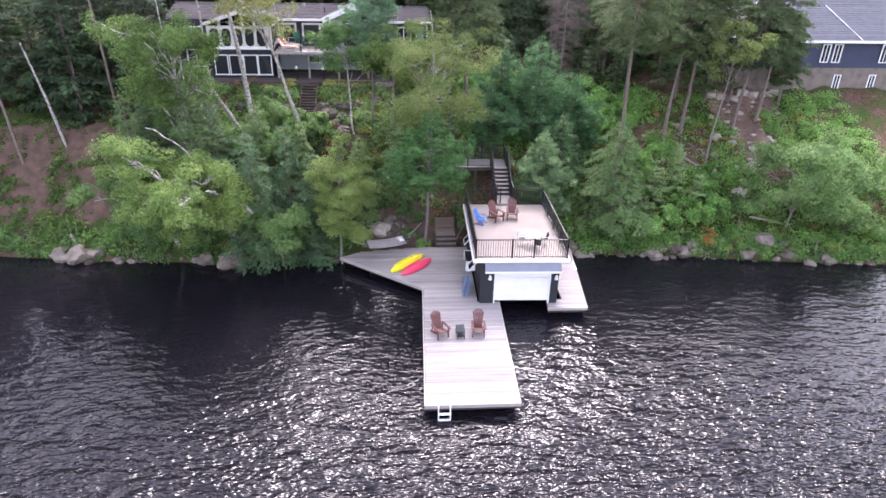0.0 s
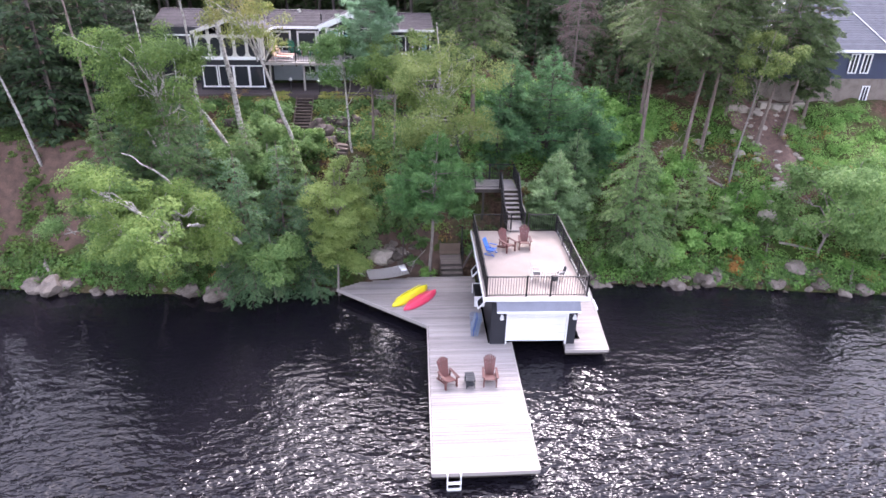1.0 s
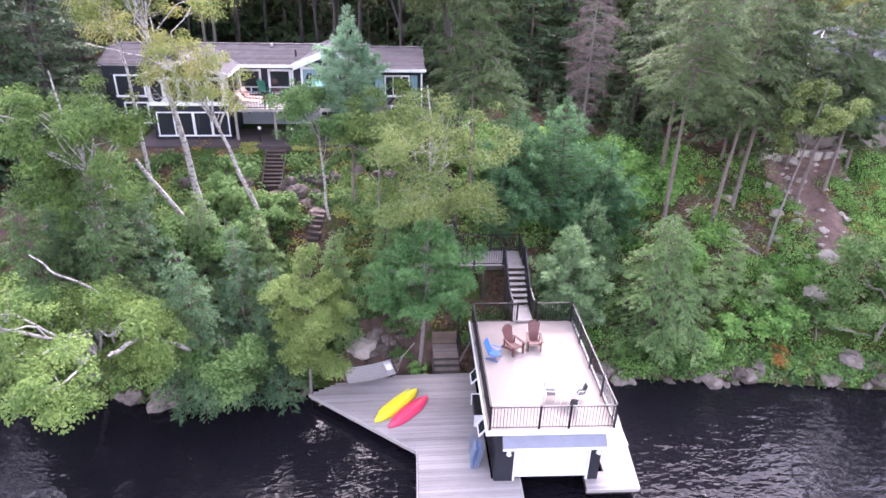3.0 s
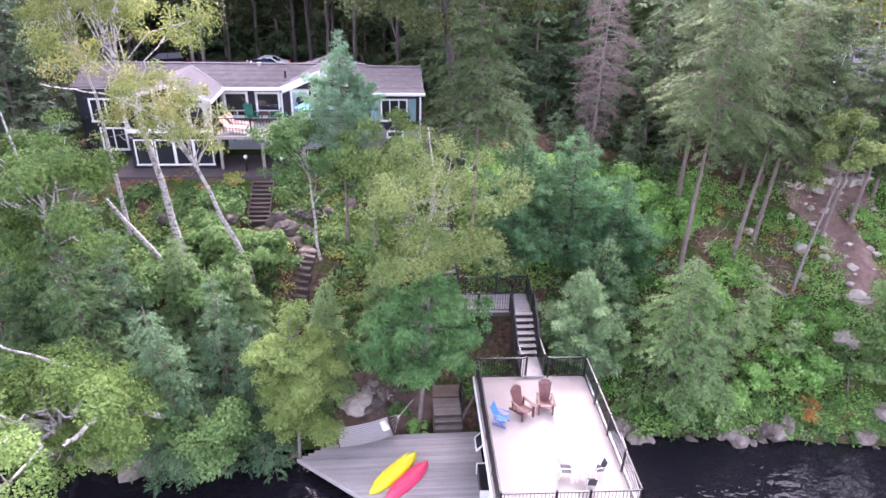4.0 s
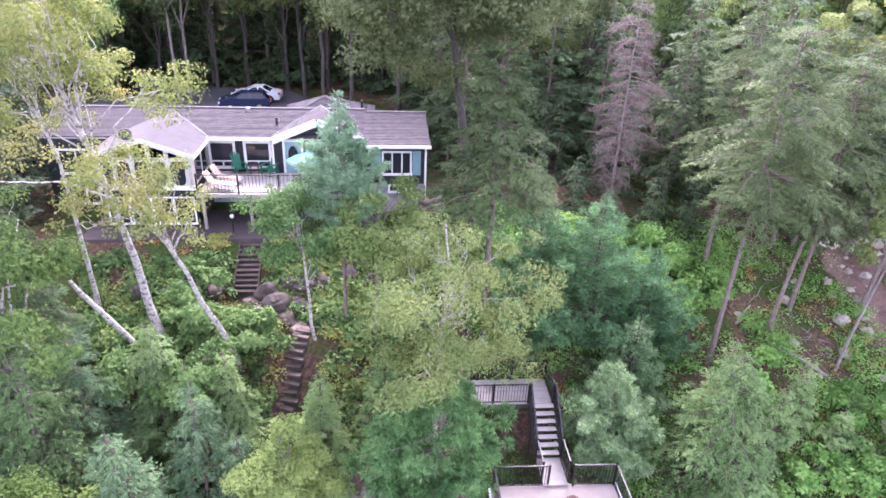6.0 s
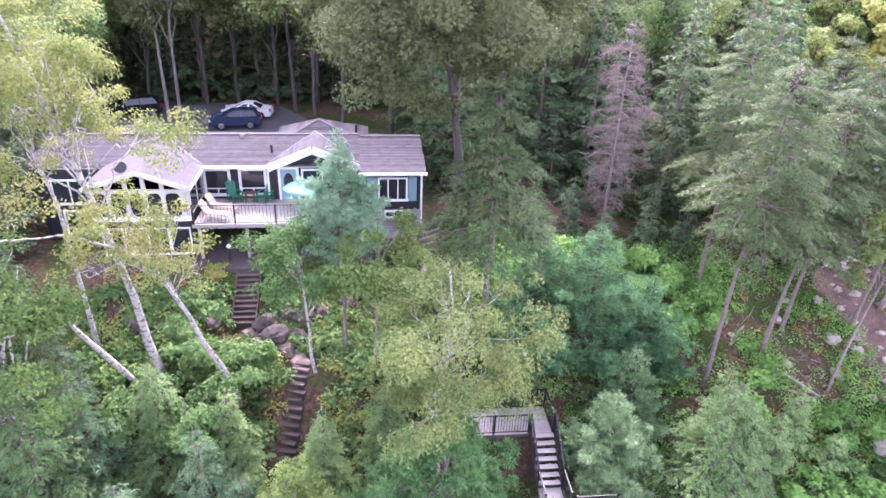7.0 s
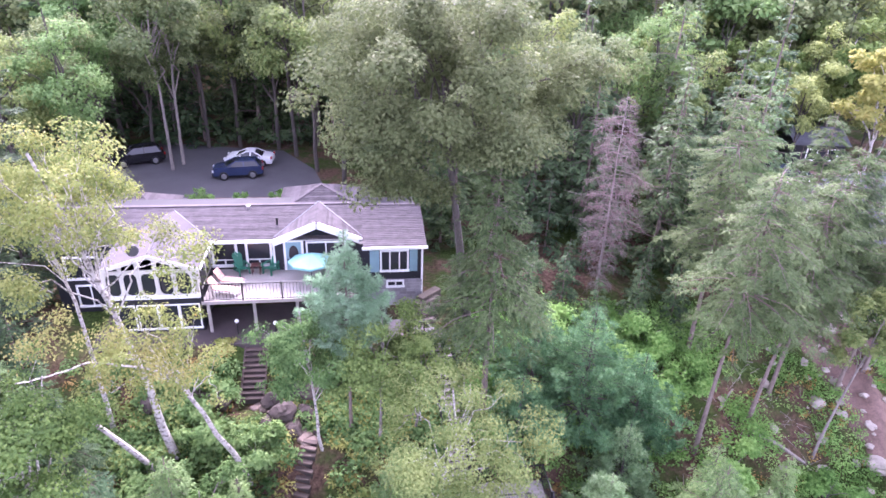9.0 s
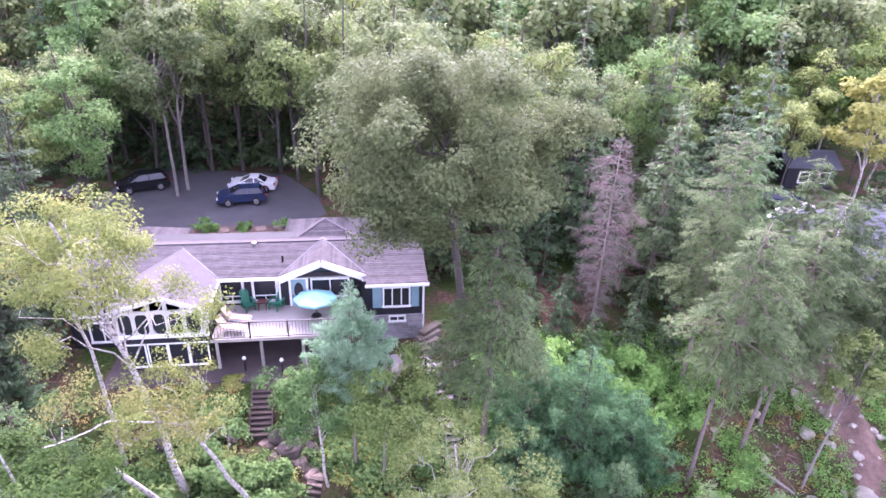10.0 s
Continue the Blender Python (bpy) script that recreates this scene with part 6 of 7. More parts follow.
brush("lawn_grass", "dry yellowish lawn grass along the terrace edge", 900, 30, 0.09, L_GRASS, (-9, 2.2, 11.4, 12.3), 210, (0.12, 0.25), 0.5)
for x, y in ((-12.6, 62.0), (-10.4, 62.2), (-13.4, 62.3), (-7.6, 62.1)):
    plant("shrub", leafy(int(150 - x * 10), 0.9, 0.6, 0.05, 0.1, 700, 0.02, GREY_BARK, L_BRIGHT, (0, 0), 20, limbs=5, puff=0.35), x, y, label="small green shrub in the garden bed", category="shrub", group="shrubs in the bed", z=8.6)

# ---- furniture ----


def adirondack(name, material, label):
    """A slatted chair with a sloping seat, a tall fanned back and broad arms. It faces -y."""
    c = thing(name, 0, 0, 0, 0, label, "chair")
    for k in range(6):
        y = -0.30 + k * 0.095
        z = 0.37 - k * 0.028
        part("seat_slat", box(-0.23, 0.23, y, y + 0.083, z - 0.012, z + 0.012, m=None), material, c)
    lean = pose(0, 0.26, 0.2, -24, 0, 0)
    for k in range(7):
        x = (k - 3) * 0.068
        h = 0.90 - 0.014 * (k - 3) ** 2
        fan = lean @ pose(x * 0.72, 0, 0, 0, (k - 3) * 2.2, 0)
        bm = box(-0.031, 0.031, 0.0, 0.022, 0.0, h, m=fan)
        bmesh.ops.create_cone(bm, cap_ends=True, segments=10, radius1=0.031, radius2=0.031, depth=0.022, matrix=fan @ pose(0, 0.011, h, 90))
        part("back_slat", bm, material, c)
    for z in (0.25, 0.62):
        part("back_rail", box(-0.235, 0.235, 0.022, 0.05, z, z + 0.07, m=lean), material, c)
    for s in (-1, 1):
        part("arm", slab([(s * 0.23, -0.38, 0.55), (s * 0.36, -0.38, 0.55), (s * 0.33, 0.40, 0.53), (s * 0.24, 0.40, 0.53)], 0.025), material, c)
        part("leg", box(s * 0.27 - 0.02, s * 0.27 + 0.02, -0.33, -0.22, 0.0, 0.53), material, c)
        part("stringer", slab([(s * 0.245 - 0.015, -0.30, 0.36), (s * 0.245 + 0.015, -0.30, 0.36), (s * 0.245 + 0.015, 0.55, 0.10), (s * 0.245 - 0.015, 0.55, 0.10)], 0.1), material, c)
        part("arm_post", box(s * 0.27 - 0.015, s * 0.27 + 0.015, 0.30, 0.38, 0.12, 0.51), material, c)
    return c


ch = adirondack("garden_chair", CEDAR, "red-brown slatted wooden armchair on the dock")
ch.matrix_world = pose(1.02, 24.15, DZ, 0, 0, 24)
tagged(copy_thing(ch, pose(2.82, 24.2, DZ, 0, 0, -4)))
roof_chair = copy_thing(ch, pose(4.66, 31.75, BZ, 0, 0, 28))
tagged(roof_chair, "red-brown slatted wooden armchair on the roof deck")
tagged(copy_thing(roof_chair, pose(5.58, 32.0, BZ, 0, 0, -6)))

cooler = thing("side_table", 1.95, 24.1, DZ, 2, "small dark grey slatted table between the dock chairs", "side table")
for k in range(5):
    part("slat", box(-0.2, 0.2, -0.3 + k * 0.122, -0.19 + k * 0.122, 0.42, 0.45, bevel=0.005), GREY, cooler)
for x in (-0.19, 0.15):
    for y in (-0.28, 0.24):
        part("leg", box(x, x + 0.04, y, y + 0.04, 0, 0.42), GREY, cooler)
part("shelf", box(-0.17, 0.17, -0.26, 0.26, 0.12, 0.15), GREY, cooler)

lawn = thing("folding_chair", 3.72, 31.35, BZ, 60, "bright blue folding lawn chair on the roof deck", "chair")
lawn.scale = (0.8, 0.8, 0.85)
part("seat", slab([(-0.26, -0.3, 0.36), (0.26, -0.3, 0.36), (0.24, 0.2, 0.30), (-0.24, 0.2, 0.30)], 0.03), BLUE, lawn)
part("backrest", slab([(-0.26, 0.20, 0.30), (0.26, 0.20, 0.30), (0.24, 0.52, 0.95), (-0.24, 0.52, 0.95)], 0.04), BLUE, lawn)
for s in (-0.28, 0.28):
    bm = rod((s, -0.35, 0.02), (s, 0.25, 0.42), 0.018)
    rod((s, -0.3, 0.38), (s, 0.35, 0.02), 0.018, bm=bm)
    rod((s, -0.35, 0.02), (s, 0.35, 0.02), 0.018, bm=bm)
    part("side_frame", bm, BLUE, lawn)
    part("arm", box(s - 0.03, s + 0.03, -0.32, 0.28, 0.54, 0.57), BLUE, lawn)

table = thing("patio_table", 6.1, 28.5, BZ, 0, "small round white-topped patio table with a pale rim", "table")
table.scale = (0.8, 0.72, 0.85)
part("tabletop", rod((0, 0, 0.70), (0, 0, 0.73), 0.5, 0.5, 28), TABLEGLASS, table)
bm = bmesh.new()
for k in range(20):
    a, b2 = 2 * math.pi * k / 20, 2 * math.pi * (k + 1) / 20
    rod((0.5 * math.cos(a), 0.5 * math.sin(a), 0.715), (0.5 * math.cos(b2), 0.5 * math.sin(b2), 0.715), 0.02, seg=6, bm=bm)
part("rim", bm, WHITE, table)
for k in range(4):
    a = math.pi / 4 + k * math.pi / 2
    part("leg", rod((0.42 * math.cos(a), 0.42 * math.sin(a), 0), (0.3 * math.cos(a), 0.3 * math.sin(a), 0.7), 0.018), WHITE, table)


def patio_chair():
    c = thing("patio_chair", 0, 0, 0, 0, "small grey folding patio chair with a thin frame", "chair", "chairs round the patio table")
    part("seat", slab([(-0.23, -0.24, 0.42), (0.23, -0.24, 0.42), (0.23, 0.2, 0.40), (-0.23, 0.2, 0.40)], 0.025), GREY, c)
    part("backrest", slab([(-0.23, 0.2, 0.44), (0.23, 0.2, 0.44), (0.22, 0.34, 0.88), (-0.22, 0.34, 0.88)], 0.03), GREY, c)
    for s in (-0.25, 0.25):
        bm = rod((s, -0.25, 0), (s, -0.25, 0.62), 0.014)
        rod((s, -0.25, 0.62), (s, 0.25, 0.62), 0.016, bm=bm)
        rod((s, 0.28, 0), (s, 0.2, 0.42), 0.014, bm=bm)
        rod((s, 0.2, 0.42), (s, 0.35, 0.9), 0.014, bm=bm)
        part("side_frame", bm, WHITE, c)
    return c


pc = patio_chair()
SMALL = Matrix.Diagonal((0.8, 0.8, 0.85, 1))
pc.matrix_world = pose(5.5, 28.6, BZ, 0, 0, 82) @ SMALL
for x, y, a in ((6.25, 28.0, 172), (6.7, 28.6, -84)):
    copy_thing(pc, pose(x, y, BZ, 0, 0, a) @ SMALL)


def kayak(name, x, y, z, yaw, L, W, H, material, label):
    """A small overturned kayak: pointed ends, rounded hull and a shallow keel."""
    k = thing(name, x, y, z, yaw, label, "kayak")
    bm = bmesh.new()
    rings = []
    n, m = 22, 14
    for i in range(n + 1):
        t = i / n * 2 - 1
        w = W / 2 * max(0.02, (1 - abs(t) ** 2.4)) ** 0.72
        h = H * (0.35 + 0.65 * max(0.0, 1 - abs(t) ** 3))
        ring = []
        for j in range(m + 1):
            a = math.pi * j / m
            ring.append(bm.verts.new((t * L / 2, w * math.cos(a), h * math.sin(a) ** 0.75 + (0.03 if j == m // 2 else 0) + 0.06 * abs(t) ** 3)))
        rings.append(ring)
    for a, c in zip(rings, rings[1:]):
        for j in range(m):
            bm.faces.new((a[j], c[j], c[j + 1], a[j + 1]))
        bm.faces.new((a[m], c[m], c[0], a[0]))
    bm.faces.new(rings[0])
    bm.faces.new(rings[-1][::-1])
    part("hull", bm, material, k, smooth=True)
    for s in (-1, 1):
        bm = bmesh.new()
        for i in range(3, n - 3):
            t0, t1 = i / n * 2 - 1, (i + 1) / n * 2 - 1
            w0, w1 = (W / 2 * (1 - abs(t) ** 2.4) ** 0.72 * 0.62 * s for t in (t0, t1))
            rod((t0 * L / 2, w0, H * 0.93), (t1 * L / 2, w1, H * 0.93), 0.018, seg=5, bm=bm)
        part("chine_rib", bm, material, k)
    part("grab_handle", rod((L / 2 - 0.1, -0.06, H * 0.42), (L / 2 - 0.1, 0.06, H * 0.42), 0.02), BLACK, k)
    return k


kayak("kayak", -0.42, 31.5, DZ, 47, 2.75, 0.68, 0.32, YELLOW, "bright yellow overturned kayak on the dock")
kayak("kayak", 0.1, 31.05, DZ, 47, 2.55, 0.66, 0.30, RED, "pinkish red overturned kayak on the dock")

# hammock between two trees
hk = thing("hammock", -1.62, 33.33, 0, 13, "striped grey hammock with spreader bars slung by the dock", "hammock")
bm = bmesh.new()
nu, nv = 16, 8
gridv = []
for i in range(nu + 1):
    u = i / nu * 2 - 1
    row = []
    for j in range(nv + 1):
        v = j / nv * 2 - 1
        row.append(bm.verts.new((u * 1.12, v * 0.58, 1.2 - 0.09 * (1 - u * u) - 0.07 * (1 - v * v) + 0.03 * u)))
    gridv.append(row)
for a, c in zip(gridv, gridv[1:]):
    for j in range(nv):
        bm.faces.new((a[j], c[j], c[j + 1], a[j + 1]))
bmesh.ops.solidify(bm, geom=bm.faces[:], thickness=0.015)
part("bed", bm, cloth_stripes("striped_hammock_cloth", (0.42, 0.395, 0.40), (0.70, 0.68, 0.67), 3.2), hk, smooth=True)
for u, z in ((-1.14, 1.18), (1.14, 1.24)):
    part("spreader_bar", rod((u, -0.6, z), (u, 0.6, z), 0.025), OLDWOOD, hk)
for u, z, tip in ((-1.14, 1.18, (-1.9, 0.1, 1.35)), (1.14, 1.24, (2.3, 0.62, 1.9))):
    bm = bmesh.new()
    knot = Vector(tip) * 0.4 + Vector((u, 0, z)) * 0.6
    for v in (-0.55, -0.28, 0, 0.28, 0.55):
        rod((u, v, z), knot, 0.007, seg=4, bm=bm)
    rod(knot, tip, 0.014, seg=5, bm=bm)
    part("suspension_rope", bm, ROPE, hk)

pillow = thing("pillow", -0.78, 33.62, 1.17, 20, "white pillow lying at one end of the hammock", "pillow")
bm = box(-0.16, 0.16, -0.3, 0.3, 0.0, 0.12, bevel=0.05)
part("cushion", bm, WHITE, pillow, smooth=True)

# blue chairs leaning by the boathouse corner
stack = thing("stacked_chairs", 2.55, 28.0, DZ, -4, "stack of folded blue and grey plastic chairs against the boathouse", "chairs")
for k in range(4):
    o = -0.12 + 0.1 * k
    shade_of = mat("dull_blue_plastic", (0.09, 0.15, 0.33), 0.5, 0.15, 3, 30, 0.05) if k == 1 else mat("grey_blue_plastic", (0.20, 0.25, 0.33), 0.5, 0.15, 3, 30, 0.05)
    shell = part("chair", slab([(o, -0.28, 0.1), (o + 0.05, -0.28, 0.1), (o + 0.05, 0.28, 0.1), (o, 0.28, 0.1)], 0.03), shade_of, stack)
    for j in range(5):
        y = -0.26 + j * 0.12
        part("slat", beam((o, y, 0.1), (o + 0.16, y, 0.95), 0.07, 0.03), shade_of, shell)
    part("top_rail", beam((o + 0.16, -0.28, 0.96), (o + 0.16, 0.28, 0.96), 0.06, 0.05), shade_of, shell)
    for y in (-0.27, 0.27):
        part("leg", rod((o, y, 0), (o + 0.02, y, 0.5), 0.02), shade_of, shell)
part("bin", rod((0.05, 0.62, 0), (0.05, 0.62, 0.7), 0.2, 0.24, 14), GREYMETAL, stack, "pale grey bin")

# on the house deck
gch = adirondack("deck_chair", GREEN, "green painted slatted armchair on the house deck")
gch.matrix_world = pose(-8.05, 48.95, FL, 0, 0, 32)
copy_thing(gch, pose(-6.6, 48.95, FL, 0, 0, -32))
ptab = thing("side_table", -7.32, 48.9, FL, 0, "small brown wooden table between the green chairs", "side table")
part("tabletop", box(-0.25, 0.25, -0.2, 0.2, 0.5, 0.54, bevel=0.01), CEDAR, ptab)
for x in (-0.22, 0.18):
    for y in (-0.17, 0.13):
        part("leg", box(x, x + 0.04, y, y + 0.04, 0, 0.5), CEDAR, ptab)


def lounger(x, y, rz):
    s = thing("sun_lounger", x, y, FL, rz, "peach patterned sun lounger with a raised back on the deck", "lounger", "loungers on the deck")
    part("mattress", slab([(-0.42, -0.27, 0.40), (0.82, -0.27, 0.40), (0.82, 0.27, 0.40), (-0.42, 0.27, 0.40)], 0.07), CUSHION, s)
    part("back_cushion", slab([(-0.80, -0.27, 0.98), (-0.42, -0.27, 0.41), (-0.42, 0.27, 0.41), (-0.80, 0.27, 0.98)], 0.09), CUSHION, s)
    part("frame", box(-0.45, 0.86, -0.29, 0.29, 0.26, 0.30), WHITE, s)
    for px in (-0.4, 0.75):
        for py in (-0.25, 0.25):
            part("leg", rod((px, py, 0), (px, py, 0.28), 0.02), WHITE, s)
    return s


for lx, ly, la in ((-8.62, 46.85, -14), (-8.5, 47.75, -16)):
    lounger(lx, ly, la).scale = (0.88, 0.9, 0.88)
par = thing("patio_umbrella", -4.4, 48.0, FL, 0, "open turquoise patio umbrella on the house deck", "umbrella")
part("pole", rod((0, 0, 0), (0, 0, 1.55), 0.025), BLACK, par)
bm = bmesh.new()
apex = bm.verts.new((0, 0, 1.55))
rim = [bm.verts.new((1.15 * math.cos(2 * math.pi * k / 8), 0.95 * math.sin(2 * math.pi * k / 8), 1.12 + (0.03 if k % 2 else 0))) for k in range(8)]
low_rim = [bm.verts.new((v.co.x, v.co.y, v.co.z - 0.12)) for v in rim]
for k in range(8):
    bm.faces.new((apex, rim[k], rim[(k + 1) % 8]))
    bm.faces.new((rim[k], low_rim[k], low_rim[(k + 1) % 8], rim[(k + 1) % 8]))
part("canopy", bm, FABRIC, par)
for k in range(8):
    a = 2 * math.pi * k / 8
    part("rib", rod((0, 0, 1.50), (1.1 * math.cos(a), 0.9 * math.sin(a), 1.1), 0.01, seg=5), BLACK, par)
part("base", rod((0, 0, 0), (0, 0, 0.08), 0.28, 0.24, 14), BLACK, par)
for x, y in ((-6.1, 45.6), (-8.0, 45.9)):
    gl = thing("garden_lamp", x, y, 8.22, 0, "small garden lamp post with a white globe", "lamp", "garden lamps below the deck")
    part("post", rod((0, 0, 0), (0, 0, 0.75), 0.035), BLACK, gl)
    bm = bmesh.new()
    bmesh.ops.create_icosphere(bm, subdivisions=2, radius=0.11, matrix=Matrix.Translation((0, 0, 0.84)))
    part("globe", bm, LAMPGLASS, gl, smooth=True)


for x, y, w in ((-11.9, 62.0, 0.9), (-9.2, 62.2, 0.8), (-8.0, 62.4, 0.6)):
    mound = thing("flat_stone", x, y, 8.68, 20 * w, "flat tan stone lying in the garden bed", "stone", "stones in the garden bed")
    part("slab", box(-w / 2, w / 2, -0.35, 0.35, -0.1, 0.16, bevel=0.06), mat("tan_flat_stone", (0.27, 0.20, 0.16), 0.9, 0.3, 2.0, 14, 0.4), mound)
path_rail = thing("path_railing", -0.9, 45.3, 8.22, 4, "short black railing beside the paved path", "railing")
railing(path_rail, [(-0.9, 0.0, 0), (-0.2, 0.0, 0)], 0.9, 1.2)
railing(path_rail, [(1.35, -0.25, 0), (2.1, -0.45, 0)], 0.9, 1.2)

# ---- vehicles ----


def car(x, y, z, rz, paint, label, L=4.6, W=1.82, H=1.62, suv=True):
    c = thing("car", x, y, z, rz, label, "car", "parked cars")
    hl = L / 2
    prof = [(-hl, 0.42), (-hl + 0.06, 0.78), (-hl + 0.35, 0.95), (-hl + 0.95, 1.02), (hl - 0.5, 1.05), (hl - 0.08, 0.95), (hl, 0.6), (hl - 0.06, 0.32), (-hl + 0.12, 0.28)]
    if not suv:
        prof = [(px, pz * 0.88) for px, pz in prof]
    bm = bmesh.new()
    sides = []
    for s, inset in ((-1, 0), (1, 0)):
        sides.append([bm.verts.new((px * (1 - 0.0 * inset), s * (W / 2 - (0.10 if pz > 0.9 or abs(px) > hl - 0.2 else 0.0)), pz)) for px, pz in prof])
    bm.faces.new(sides[0])
    bm.faces.new(sides[1][::-1])
    n = len(prof)
    for i in range(n):
        bm.faces.new((sides[0][i], sides[0][(i + 1) % n], sides[1][(i + 1) % n], sides[1][i]))
    bmesh.ops.bevel(bm, geom=bm.edges[:], offset=0.05, segments=2, affect="EDGES")
    part("body", bm, paint, c, smooth=False)
    zb = 1.0 if suv else 0.88
    base = [(-hl + 0.95, zb), (hl - (0.25 if suv else 0.75), zb)]
    roof = [(-hl + 1.75, H), (hl - (0.55 if suv else 1.45), H)]
    bm = bmesh.new()
    lo = [bm.verts.new((base[i][0], s * (W / 2 - 0.11), zb)) for i, s in ((0, -1), (1, -1), (1, 1), (0, 1))]
    hi = [bm.verts.new((roof[i][0], s * (W / 2 - 0.3), H - 0.04)) for i, s in ((0, -1), (1, -1), (1, 1), (0, 1))]
    bm.faces.new(hi)
    for i in range(4):
        bm.faces.new((lo[i], lo[(i + 1) % 4], hi[(i + 1) % 4], hi[i]))
    part("cabin_glass", bm, GLASS, c, "dark car windows")
    part("roof", box(roof[0][0] - 0.04, roof[1][0] + 0.04, -(W / 2 - 0.27), W / 2 - 0.27, H - 0.05, H, bevel=0.02), paint, c)
    for i, s in ((0, -1), (1, -1), (1, 1), (0, 1)):
        part("pillar", beam((base[i][0], s * (W / 2 - 0.10), zb), (roof[i][0], s * (W / 2 - 0.29), H - 0.03), 0.07, 0.07), paint, c)
    for s in (-1, 1):
        xm = (base[0][0] + base[1][0]) / 2 + 0.1
        part("pillar", beam((xm, s * (W / 2 - 0.10), zb), (xm, s * (W / 2 - 0.29), H - 0.03), 0.08, 0.05), paint, c)
        part("mirror", box(base[0][0] + 0.35, base[0][0] + 0.5, s * (W / 2 + 0.02) - 0.08, s * (W / 2 + 0.02) + 0.08, zb, zb + 0.14, bevel=0.02), paint, c)
        for px in (-hl + 0.85, hl - 0.85):
            wheel = part("wheel", rod((px, s * (W / 2 - 0.2), 0.34), (px, s * (W / 2 + 0.01), 0.34), 0.34, 0.34, 20), RUBBER, c, "black tyre")
            part("rim", rod((px, s * (W / 2 + 0.005), 0.34), (px, s * (W / 2 + 0.02), 0.34), 0.22, 0.2, 14), CHROME, wheel, "bright alloy rim")
        part("headlight", box(-hl + 0.0, -hl + 0.12, s * 0.68 - 0.16, s * 0.68 + 0.16, 0.66, 0.78, bevel=0.02), LAMPGLASS, c)
        part("tail_light", box(hl - 0.12, hl + 0.005, s * 0.7 - 0.12, s * 0.7 + 0.12, 0.72, 0.92, bevel=0.02), mat("red_lens", (0.4, 0.02, 0.02), 0.3, 0.1, 3, 30, 0.0), c)
    part("bumper", box(-hl - 0.02, -hl + 0.1, -W / 2 + 0.15, W / 2 - 0.15, 0.3, 0.5, bevel=0.03), RUBBER, c)
    return c


car(-11.3, 67.6, 8.635, 8, CAR_NAVY, "dark blue estate car parked on the gravel", 3.85, 1.68, 1.42)
car(-10.8, 70.4, 8.635, -4, CAR_WHITE, "white saloon car parked on the gravel", 3.9, 1.65, 1.28, suv=False)
car(-19.8, 70.9, 8.635, 24, mat("black_car_paint", (0.012, 0.012, 0.015), 0.25, 0.1, 2, 30, 0.0), "dark car half hidden under the trees", 4.1, 1.72, 1.5)
cx, cy = 33.4, 64.2
car(cx, cy, land1(cx, cy) + 0.02, 160, CAR_NAVY, "dark car by the dark cabin in the clearing", 4.2, 1.75, 1.45)
cx, cy = 32.6, 61.2
car(cx, cy, land1(cx, cy) + 0.02, 20, CAR_WHITE, "white car by the dark cabin in the clearing", 4.4, 1.8, 1.5)

# ---- the neighbour's house ----
NX, NY, NZ = 34.6, 47.8, 6.3
nb = thing("neighbour_house", NX, NY, NZ, 0, "slate-blue house with stone base and grey hipped roof", "house")
part("stone_base", box(-9.6, 7.0, 0.0, 8.0, -1.0, 2.6), STONE, nb, "grey stone-clad lower storey")
part("wall", box(-9.55, 6.95, 0.05, 7.95, 2.6, 4.65), DARKBLUE, nb, "slate-blue board wall")
for x0, x1, z0, z1 in ((-2.55, -1.85, 3.0, 4.4), (-1.6, -0.9, 3.0, 4.4), (2.3, 3.0, 3.0, 4.4), (-1.0, -0.4, 0.5, 2.1), (1.9, 2.5, 0.5, 2.1), (4.6, 5.3, 3.0, 4.4)):
    w = part("window", box(x0 + 0.07, x1 - 0.07, -0.03, 0.045, z0 + 0.07, z1 - 0.07), GLASS, nb, "dark pane in a white frame")
    bm = bmesh.new()
    for a in ((x0, x1, z0, z0 + 0.07), (x0, x1, z1 - 0.07, z1), (x0, x0 + 0.1, z0 + 0.07, z1 - 0.07), (x1 - 0.1, x1, z0 + 0.07, z1 - 0.07), ((x0 + x1) / 2 - 0.03, (x0 + x1) / 2 + 0.03, z0 + 0.07, z1 - 0.07)):
        box(a[0], a[1], -0.06, -0.031, a[2], a[3], bm)
    part("window_frame", bm, WHITE, w)
E_, R_ = 4.7, 7.9
roof_plane((-10.1, -0.5, E_), (7.5, -0.5, E_), (3.6, 4.0, R_), (-6.0, 4.0, R_), SLATE, 22, parent=nb)
roof_plane((7.5, 8.5, E_), (-10.1, 8.5, E_), (-6.0, 4.0, R_), (3.6, 4.0, R_), SLATE, 22, parent=nb)
roof_plane((-10.1, 8.5, E_), (-10.1, -0.5, E_), (-6.0, 4.0, R_), (-6.0, 4.02, R_), SLATE, 22, parent=nb)
roof_plane((7.5, -0.5, E_), (7.5, 8.5, E_), (3.6, 4.02, R_), (3.6, 4.0, R_), SLATE, 22, parent=nb)
part("valley_flashing", beam((0.17, -0.5, E_ + 0.07), (-1.5, 2.6, E_ + 2.28), 0.07, 0.03), WHITE, nb, "white valley flashing")
for a, c in (((-10.1, -0.5, E_ + 0.05), (-6.0, 4.0, R_ + 0.05)), ((7.5, -0.5, E_ + 0.05), (3.6, 4.0, R_ + 0.05))):
    part("hip_cap", beam(a, c, 0.09, 0.04), WHITE, nb)
part("eave_trim", box(-10.15, 7.55, -0.56, -0.51, E_ - 0.16, E_ + 0.02), WHITE, nb)
